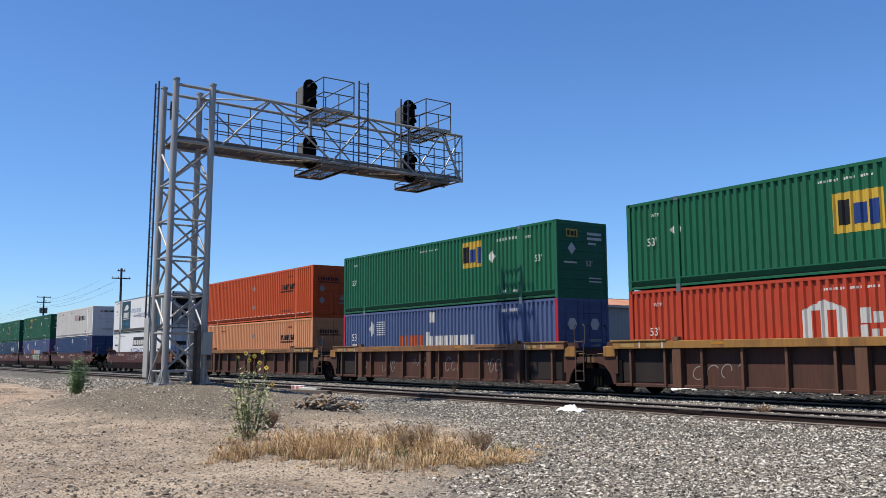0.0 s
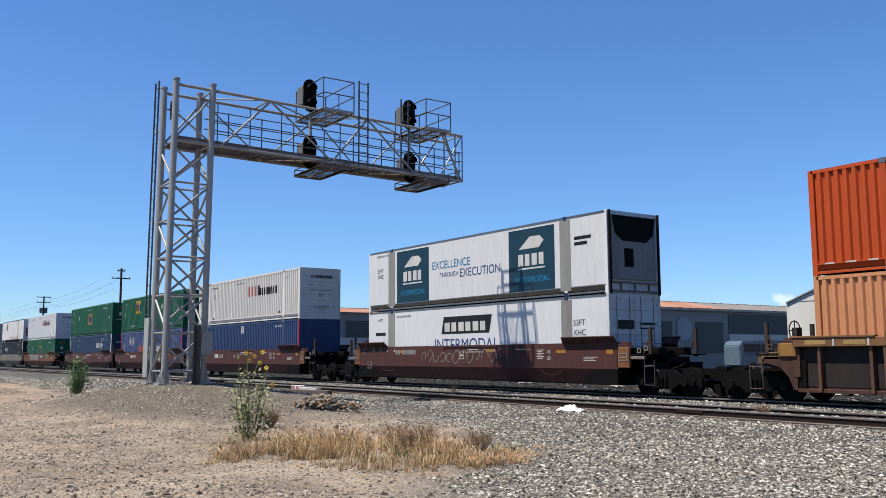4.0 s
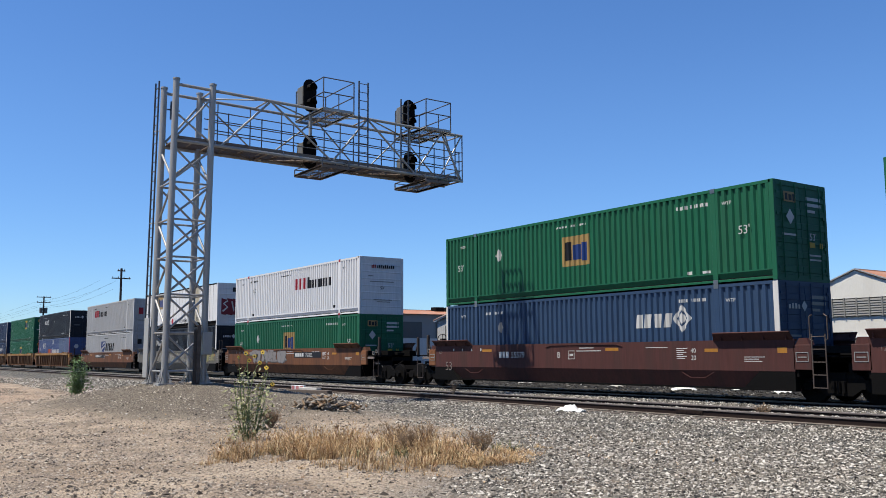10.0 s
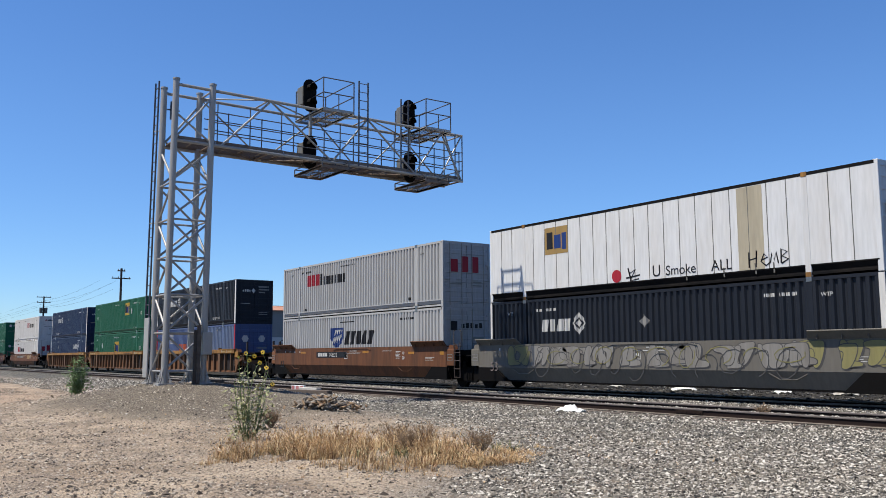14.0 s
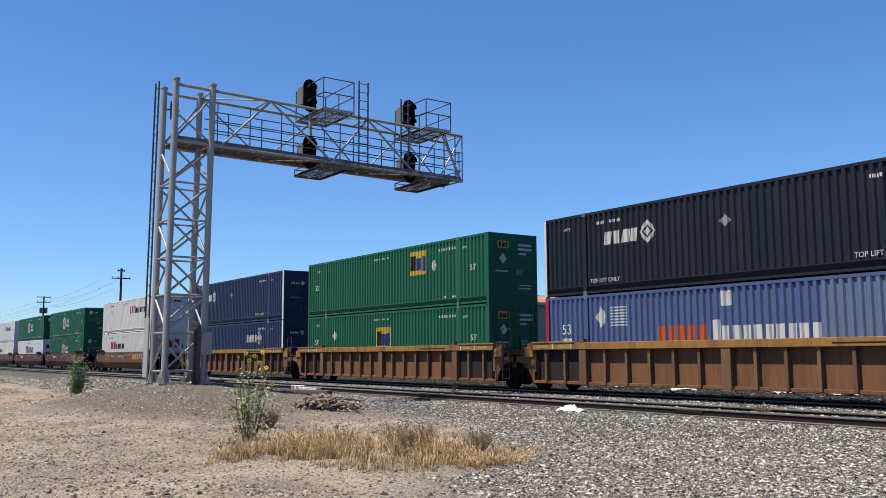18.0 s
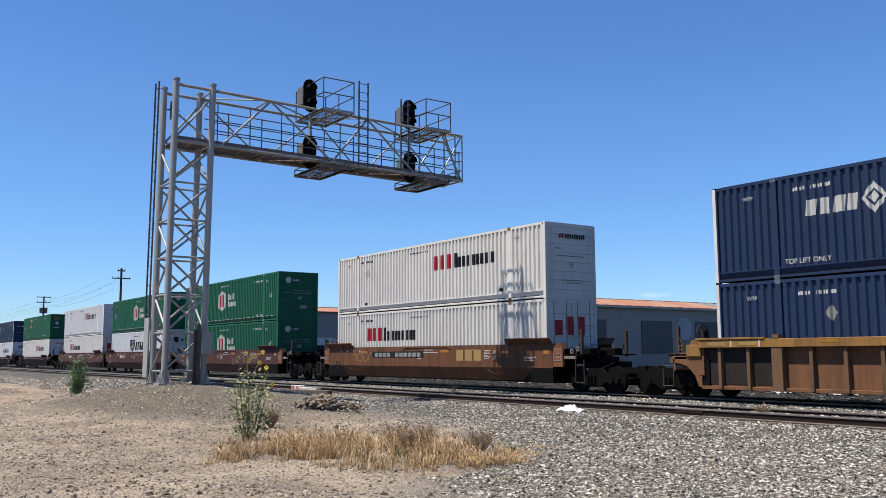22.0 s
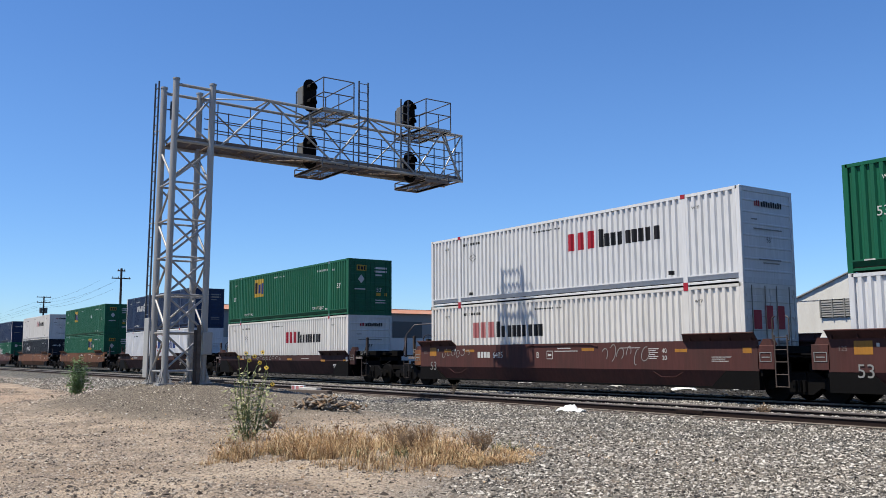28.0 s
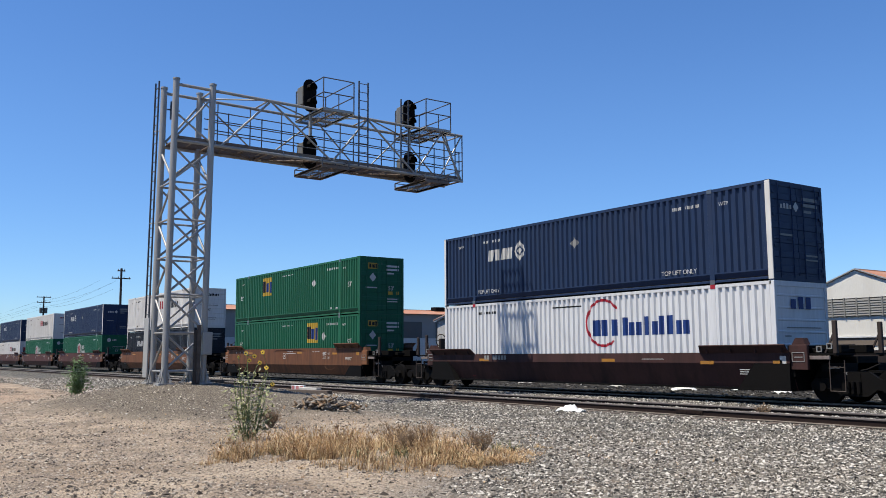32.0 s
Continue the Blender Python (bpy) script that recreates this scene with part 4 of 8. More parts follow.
def common_marks(c, m, big="53'", big_at=(6.83, -7.2), flat=False):
    d = Decal(flat)
    number_bars(d, 4.55, 5.76, 2.42, 2.53, (4, 6))
    number_bars(d, -5.72, -4.5, 2.42, 2.53, (4, 6)) if big != "53'" else None
    number_bars(d, -1.1, 0.5, 2.5, 2.565, (7, 4, 4))
    d.rect(4.9, 5.1, 0.36, 0.46).rect(5.45, 5.75, 0.36, 0.44)
    d.done("number_bar", m, c)
    for x in big_at:
        sign_text(c, big, x, 1.42, 0.36, m)
    for x in (6.3, -7.0):
        sign_text(c, "WTP", x, 2.35, 0.16, m)


def end_marks(c, m, rows=((0.25, 1.0, 2.4, 2.5), (0.25, 1.0, 2.22, 2.32), (0.3, 0.7, 2.04, 2.12), (0.3, 0.95, 0.75, 0.8), (0.3, 0.95, 0.62, 0.67), (-0.95, -0.3, 1.3, 1.36))):
    end_plate(c, rows, m, "number_bar", HL + 0.0012)


def emp_logo(c, x, z, gold=PAINTYELLOW, ink=PAINTBLACK, w=1.38, h=1.08, flat=False):
    Decal(flat).rect(x, x + w, z, z + h).done("logo", gold, c, "square yellow company sign")
    d = Decal(flat)
    d.surf = (lambda q: -(HW + 0.004)) if flat else (lambda q: rib_y(q) - 0.007)
    a, b, k = x + 0.12 * w / 1.38, z + 0.2 * h, w / 1.38
    d.rect(a, a + 0.36 * k, b, b + 0.62 * h).done("logo_ink", ink, c)
    d = Decal(flat)
    d.surf = (lambda q: -(HW + 0.004)) if flat else (lambda q: rib_y(q) - 0.007)
    d.rect(a + 0.44 * k, a + 0.84 * k, b, b + 0.5 * h).rect(a + 0.9 * k, a + 1.16 * k, b - 0.06, b + 0.55 * h)
    d.done("logo_ink", PAINTBLUE, c)


def green_box(label, logo_x=2.17, dia=4.2, end="front", gold=PAINTYELLOW, top_lift=False):
    c = shell("shipping_container", label, GREEN, end)
    common_marks(c, PAINTWHITE)
    emp_logo(c, logo_x, 1.52 if abs(logo_x) > 1.5 else 1.08, gold)
    if dia is not None:
        Decal().diamond(dia, 1.85, 0.48, 0.5).done("placard", PAINTWHITE, c)
    if top_lift:
        sign_text(c, "TOP LIFT ONLY", -5.4, 0.42, 0.2)
        sign_text(c, "TOP LIFT ONLY", 4.0, 0.42, 0.2)
    end_plate(c, [(-0.82, -0.24, 2.28, 2.58)], gold, "logo")
    end_plate(c, [(-0.76, -0.64, 2.33, 2.53), (-0.59, -0.44, 2.33, 2.5), (-0.40, -0.31, 2.31, 2.53)], PAINTBLACK, "logo_ink", HL + 0.008)
    end_marks(c, PAINTWHITE)
    end_text(c, "53'", 0.15 if end == "front" else 0.35, 1.22, 0.3, PAINTWHITE)
    bm = bmesh.new()
    bm.faces.new([bm.verts.new((HL + 0.006, y, z)) for y, z in ((-0.55, 1.62), (-0.35, 1.85), (-0.55, 2.08), (-0.75, 1.85))])
    part("placard", bm, PAINTWHITE, c)
    if end == "door":
        end_plate(c, [(0.35, 0.62, 1.0, 1.16), (0.85, 1.0, 1.0, 1.16)], PAINTYELLOW)
    return c


def white_logo(c, x, z, ink=PAINTBLACK, red=PAINTRED, h=0.62):
    Decal().word(x, x + 1.5, z, z + h, 3, weight=0.32).done("logo", red, c, "red company lettering as plain blocks")
    Decal().word(x + 1.56, x + 4.38, z, z + h, 9, tall=(0,), weight=0.32).done("logo", ink, c, "dark company lettering as plain blocks")


def cream_box(label, m=CREAM, x=0.6, end="front", red=PAINTRED, ink=PAINTBLACK, castings=None, z=1.62):
    c = shell("shipping_container", label, m, end, rail=m, castings=castings)
    d = Decal()
    number_bars(d, -5.7, -4.6, 2.45, 2.55, (4, 6))
    number_bars(d, -1.2, 0.3, 2.5, 2.555, (7, 4, 4))
    d.rect(-5.3, -5.1, 0.38, 0.5).rect(5.3, 5.5, 0.42, 0.55)
    d.done("number_bar", PAINTBLACK, c)
    for q in (6.3, -7.0):
        sign_text(c, "WTP", q, 2.38, 0.14, PAINTBLACK)
    if x > -3:
        Decal().diamond(-5.05, 1.92, 0.42, 0.5, 0.8).rect(-5.16, -4.94, 1.9, 1.94).done("placard_holder", PAINTSILVER, c)
    white_logo(c, x, z, ink, red)
    if end == "front":
        end_word(c, -0.3, 0.75, 2.32, 2.5, 9, PAINTBLACK)
        end_word(c, -0.62, -0.34, 2.32, 2.5, 3, red)
        end_plate(c, [(-0.8, -0.5, 1.9, 1.94), (-0.7, 0.7, 1.62, 1.66), (-0.5, 0.6, 0.7, 0.74), (-0.3, 0.5, 0.6, 0.64)], PAINTSILVER, "number_bar")
        end_text(c, "53'", -0.1, 1.25, 0.22, PAINTBLACK)
    else:
        end_word(c, -0.95, 0.75, 1.55, 2.25, 3, PAINTRED)
        end_marks(c, PAINTSILVER, ((0.25, 0.8, 1.1, 1.16), (-0.9, -0.3, 1.0, 1.05), (0.25, 0.8, 0.95, 1.0)))
    return c


def diamond_logo(c, x, z, flip=1, m=PAINTWHITE):
    Decal().word(x, x + 1.62, z + 0.12, z + 0.56, 4, weight=0.24, lean=0.12).done("logo", m, c, "white company lettering as plain blocks")
    Decal().diamond(x + 2.0, z + 0.38, 0.72, 0.86, 0.62).diamond(x + 2.0, z + 0.38, 0.3, 0.36).done("logo", m, c, "white diamond emblem")


def navy_box(label, m=NAVY, x=-5.05, end="door", z=1.55):
    c = shell("shipping_container", label, m, end, post=m)
    bm = soft_box(HL - 0.17, HL + 0.003, -HW - 0.004, -HW + 0.03, 0.03, TALL - 0.02, 0.01)
    part("corner_guard", bm, CREAM, c, "pale painted corner strip")
    bm = soft_box(-HL - 0.003, -HL + 0.12, -HW - 0.004, -HW + 0.03, 0.03, TALL - 0.02, 0.01)
    part("corner_guard", bm, CREAM, c, "pale painted corner strip")
    d = Decal()
    number_bars(d, -5.4, -4.2, 2.42, 2.52, (4, 6))
    number_bars(d, 4.5, 5.6, 2.42, 2.52, (4, 6))
    d.done("number_bar", PAINTWHITE, c)
    diamond_logo(c, x, z)
    Decal().diamond(0.0 if x < 0 else -4.4, 1.9, 0.4, 0.42).done("placard", PAINTSILVER, c)
    for q in (6.3, -7.0):
        sign_text(c, "WTP", q, 2.35, 0.16)
    sign_text(c, "TOP LIFT ONLY", 4.0, 0.4, 0.2)
    sign_text(c, "TOP LIFT ONLY", -5.7, 0.4, 0.2)
    end_word(c, -0.85, -0.25, 2.1, 2.25, 4, PAINTWHITE)
    bm = bmesh.new()
    bm.faces.new([bm.verts.new((HL + 0.006, y, q)) for y, q in ((-0.08, 2.02), (0.06, 2.18), (-0.08, 2.34), (-0.22, 2.18))])
    part("logo", bm, PAINTWHITE, c)
    end_marks(c, PAINTSILVER)
    return c


def blue_box(label, m=BLUE, end="door", patched=False, plain=False):
    c = shell("shipping_container", label, m, end)
    for s in (1, -1):
        bm = soft_box(-0.085, 0.085, -HW - 0.004, -HW + 0.02, 0.02, TALL - 0.02, 0.008)
        part("corner_guard", bm, PAINTRED, c, "red painted corner strip").location.x = s * (HL - 0.085)
    if patched:
        Decal().rect(2.95, HL - 0.2, 0.34, 2.78).done("repaint_patch", PALEBLUE, c, "pale repainted patch of the side")
    d = Decal()
    d.rect(-0.30, 0.12, 2.25, 2.7)
    number_bars(d, 4.8, 5.72, 2.5, 2.62, (4, 6))
    d.rect(-7.2, -6.7, 0.95, 1.4)
    d.done("number_bar", PAINTWHITE, c)
    sign_text(c, "53", -7.2, 1.55, 0.5)
    if plain:
        Decal().rect(-2.9, 3.9, 1.1, 1.95).done("repaint_patch", m, c, "painted-over lettering")
        return c
    Decal().word(-2.75, -0.80, 1.2, 1.72, 5, weight=0.26).done("logo", PAINTORANGE, c, "orange-red company lettering as plain blocks")
    Decal().word(-0.66, 3.0, 1.18, 1.85, 10, tall=(0,), weight=0.26).done("logo", PAINTWHITE, c, "white company lettering as plain blocks")
    d = Decal().diamond(-5.25, 2.1, 0.5, 0.76)
    for k in range(7):
        d.rect(-4.85 + 0.03 * (k % 2), -4.05, 1.78 + 0.1 * k, 1.83 + 0.1 * k)
    d.done("logo", PAINTWHITE, c, "white diamond emblem with stripes")
    for y in (-0.6, 0.55):
        bm = bmesh.new()
        bm.faces.new([bm.verts.new((HL + 0.006, y + 0.24 * math.cos(a * math.pi / 3), 1.95 + 0.24 * math.sin(a * math.pi / 3))) for a in range(6)])
        part("logo", bm, PAINTWHITE, c)
    end_marks(c, PAINTSILVER, ((0.2, 0.9, 1.3, 1.4), (0.3, 0.8, 1.12, 1.2), (0.6, 0.95, 0.85, 0.95)))
    return c


def hub_box(label, m=HUBGREEN, end="front", x=-1.5):
    c = shell("shipping_container", label, m, end)
    common_marks(c, PAINTWHITE)
    d = Decal()
    x0, z0 = x + 0.66, 1.58

    def hexa(q):
        t = abs(q - z0) / 0.68
        w = 0.64 if t < 0.62 else 0.64 * (1 - (t - 0.62) / 0.38 * 0.98)
        return [(x0 - w, x0 + w)]
    d.rows(z0 - 0.68, z0 + 0.68, hexa)
    d.word(x + 1.6, x + 2.75, z0 + 0.02, z0 + 0.42, 3, tall=(0, 2), weight=0.28)
    d.word(x + 1.6, x + 3.1, z0 - 0.42, z0 - 0.02, 5, tall=(0,), weight=0.28)
    d.done("logo", PAINTWHITE, c, "white hexagon emblem and lettering as plain blocks")
    d = Decal()
    d.surf = lambda q: rib_y(q) - 0.007
    ink = PAINTRED if m is HUBGREEN else REDORANGE
    d.rect(x0 - 0.36, x0 - 0.1, z0 - 0.4, z0 + 0.4).rect(x0 + 0.1, x0 + 0.36, z0 - 0.4, z0 + 0.4)
    d.done("logo_ink", ink, c)
    d = Decal()
    d.surf = lambda q: -(HW + 0.005)
    for k in range(22):
        d.rect(-7.6 + 0.7 * k, -7.3 + 0.7 * k, 0.298, 0.337)
    d.done("reflector_tape", PAINTWHITE, c)
    bm = bmesh.new()
    bm.faces.new([bm.verts.new((HL + 0.006, -0.65 + 0.2 * math.cos(a * math.pi / 3), 2.4 + 0.2 * math.sin(a * math.pi / 3))) for a in range(6)])
    part("logo", bm, PAINTWHITE, c)
    end_word(c, -0.35, 0.05, 2.34, 2.46, 3, PAINTWHITE)
    end_marks(c, PAINTSILVER, ((-0.3, 0.8, 1.75, 1.79), (0.1, 0.55, 0.72, 0.92), (-0.9, 0.9, 1.62, 1.65)))
    end_text(c, "53'", -0.05, 1.3, 0.26, PAINTWHITE)
    return c


def swift_box(label, end="door", m=GREYWHITE):
    c = shell("shipping_container", label, m, end)

    def shield(q):
        t = (q - 1.25) / 1.0
        w = 0.68 if t > 0.45 else 0.68 * math.sqrt(max(t / 0.45, 0))
        return [(-1.56 - w, -1.56 + w)]
    Decal().rows(1.25, 2.25, shield).done("logo", PAINTBLUE, c, "dark blue shield emblem")
    d = Decal()
    d.surf = lambda q: rib_y(q) - 0.007
    for k in range(4):
        d.rows(1.45, 2.15, lambda q, k=k: [(-2.05 + 0.22 * k + (q - 1.45) * 0.55, -1.95 + 0.22 * k + (q - 1.45) * 0.55)] if -2.05 + 0.22 * k + (q - 1.45) * 0.55 < -1.0 else [], 0.05)
    d.done("logo_ink", PAINTWHITE if end == "door" else PAINTYELLOW, c)
    Decal().word(-0.8, 2.1, 1.38, 2.05, 5, weight=0.3, lean=0.25).done("logo", PAINTBLACK, c, "dark company lettering as plain blocks")
    d = Decal()
    number_bars(d, 4.6, 5.7, 2.45, 2.55, (4, 6))
    d.rect(-1.2, 0.3, 2.5, 2.55)
    d.done("number_bar", PAINTBLACK, c)
    end_plate(c, [(-0.9, -0.55, 1.9, 2.3)], PAINTBLACK, "logo")
    end_word(c, -0.35, 0.85, 2.0, 2.22, 5, PAINTBLACK)
    end_marks(c, PAINTSILVER, ((0.25, 0.9, 1.5, 1.6), (0.25, 0.9, 1.3, 1.36)))
    return c


def orange_box(label, m=ORANGE, x=3.92):
    c = shell("shipping_container", label, m, "door")
    Decal().word(x, x + 1.75, 1.72, 2.02, 9, weight=0.28, lean=0.2).rect(x - 0.05, x + 1.7, 1.58, 1.66).done("logo", PAINTBLACK, c, "black company lettering as plain blocks")
    d = Decal().diamond(0.0, 2.05, 0.42, 0.44)
    if m is ORANGE:
        d.diamond(0.0, 0.9, 0.42, 0.44)
    d.done("placard", PAINTSILVER, c)
    d = Decal()
    d.rect(4.0, 5.2, 0.45, 0.56).rect(4.9, 5.5, 2.4, 2.5).rect(-5.4, -4.5, 2.4, 2.48)
    d.done("number_bar", paint("worn_red_lettering", (0.33, 0.07, 0.03)), c)
    d = Decal()
    d.surf = lambda q: -(HW + 0.005)
    if m is ORANGE:
        for k in range(26):
            d.rect(-7.7 + 0.6 * k, -7.42 + 0.6 * k, 0.298, 0.337)
    d.done("reflector_tape", PAINTWHITE, c)
    end_word(c, -1.0, 0.35, 2.05, 2.25, 9, PAINTBLACK)
    end_plate(c, [(-1.0, 0.35, 1.94, 1.99)], PAINTBLACK)
    bm = bmesh.new()
    for z in (0.95, 1.6):
        bm.faces.new([bm.verts.new((HL + 0.008, y, q)) for y, q in ((-0.75, z - 0.2), (-0.55, z), (-0.75, z + 0.2), (-0.95, z))])
    part("placard", bm, PAINTSILVER, c)
    end_marks(c, PAINTSILVER, ((0.35, 0.6, 1.0, 1.25), (0.3, 0.9, 0.8, 0.86)))
    return c


def stg_box(label):
    c = shell("shipping_container", label, WHITE, "front", castings=PAINTRED)
    Decal().word(0.8, 2.05, 1.45, 2.0, 3, weight=0.34).word(2.15, 5.08, 1.45, 2.05, 9, tall=(0, 3, 5, 6), weight=0.32).done("logo", PAINTBLUE, c, "dark blue company lettering as plain blocks")
    d = Decal()
    d.surf = lambda q: rib_y(q) - 0.006
    d.ring(1.32, 1.9, 0.82, 0.74, lambda dx, dz: dx < 0 or dz > 0.45 or dz < -0.62).done("logo", PAINTRED, c, "thin red arc")
    d = Decal()
    number_bars(d, -5.7, -4.6, 2.45, 2.55, (4, 6))
    d.rect(-1.2, 0.3, 2.5, 2.55)
    d.done("number_bar", PAINTBLACK, c)
    end_word(c, -0.6, 0.5, 2.1, 2.45, 3, PAINTBLUE)
    end_plate(c, [(-0.8, 0.9, 1.55, 1.58), (-0.9, -0.6, 1.3, 1.34), (-0.8, 0.9, 0.95, 0.98), (-0.8, 0.9, 0.6, 0.62)], PAINTSILVER, "number_bar")
    return c


def plate_box(label):
    """A white box of smooth riveted plates, rusty and scrawled over."""
    c = shell("shipping_container", label, PLATEWHITE, "front", smooth_side="plates", rail=BLACK, castings=OCHRE)
    Decal(True).rect(3.75, 4.62, 0.34, 2.78).done("repaint_patch", paint("yellowed_paint", (0.62, 0.56, 0.42), dirty=0.6), c, "yellowed repainted plate")
    emp_logo(c, -4.75, 1.6, PAINTGOLD, w=1.25, h=1.0, flat=True)
    side = lambda u, z: (u, -HW - 0.004, z)
    bm = bmesh.new()
    ribbon(bm, ((-0.62, 0.78), (-0.5, 0.36)), 0.06, side)
    ribbon(bm, ((-0.72, 0.45), (-0.1, 0.52)), 0.05, side)
    ribbon(bm, ((-0.6, 0.58), (-0.3, 0.72), (-0.55, 0.35), (-0.15, 0.4)), 0.05, side)
    ribbon(bm, ((4.1, 0.85), (4.1, 0.4), (4.1, 0.62), (4.35, 0.66), (4.36, 0.88), (4.33, 0.4)), 0.05, side)
    ribbon(bm, ((4.5, 0.58), (4.72, 0.66), (4.6, 0.76), (4.5, 0.55), (4.66, 0.42), (4.8, 0.5), (4.86, 0.76), (4.92, 0.55), (5.0, 0.78), (5.06, 0.45)), 0.045, side)
    ribbon(bm, ((5.15, 0.45), (5.16, 0.85), (5.35, 0.76), (5.18, 0.65), (5.38, 0.55), (5.16, 0.44)), 0.05, side)
    part("scrawl", bm, PAINTBLACK, c, "black spray-painted scrawl")["kind"] = "stuff"
    for word, x, size in (("U", 0.42, 0.52), ("Smoke", 0.98, 0.44), ("ALL", 2.75, 0.46)):
        sign_text(c, word, x, 0.42, size, PAINTBLACK, -HW - 0.004, "scrawl")
    bm = bmesh.new()
    for x, z in ((1.8, 0.3), (3.2, 0.28), (4.3, 0.32), (4.9, 0.3)):
        ribbon(bm, ((x, 0.2 + z), (x + 0.02, 0.2)), 0.05, lambda u, q: (u, -HW - 0.003, q))
    part("drip", bm, SIGBOX, c, "grey spray drips")["kind"] = "stuff"
    bm = bmesh.new()
    bmesh.ops.create_circle(bm, cap_ends=True, radius=0.22, segments=14, matrix=Matrix.Translation((-1.15, -HW - 0.004, 0.55)) @ Matrix.Rotation(radians(90), 4, "X"))
    part("scrawl", bm, PAINTRED, c, "red sprayed spot")
    bm = bmesh.new()
    for k in range(5):
        y0 = -1.0 + 0.42 * k
        bm.faces.new([bm.verts.new((HL + 0.003, y, z)) for y, z in ((y0, 0.75), (y0 + 0.42, 0.7 - 0.02 * k), (y0 + 0.42, 1.75 + 0.05 * (k % 2)), (y0, 1.85))])
    part("scrawl", bm, paint("dark_red_spray", (0.28, 0.03, 0.05), dirty=0.3), c, "dark red graffiti panel")
    bm = bmesh.new()
    end = lambda u, z: (HL + 0.008, u, z)
    ribbon(bm, ((-0.55, 1.68), (-0.85, 1.48), (-0.55, 1.25), (-0.9, 0.95)), 0.12, end)
    ribbon(bm, ((-0.25, 1.65), (-0.1, 1.0), (0.1, 1.5), (0.3, 1.02)), 0.11, end)
    ribbon(bm, ((0.5, 1.65), (0.45, 1.02), (0.8, 1.08), (0.75, 1.62)), 0.11, end)
    ribbon(bm, ((-0.9, 0.55), (-0.6, 0.75), (-0.5, 0.5), (-0.2, 0.72), (0.1, 0.5), (0.3, 0.7), (0.6, 0.5), (0.9, 0.68)), 0.05, end)
    part("scrawl", bm, PAINTWHITE, c, "white graffiti strokes")
    end_plate(c, [(-0.2, 0.3, 2.3, 2.6)], PAINTBLACK, "logo")
    return c


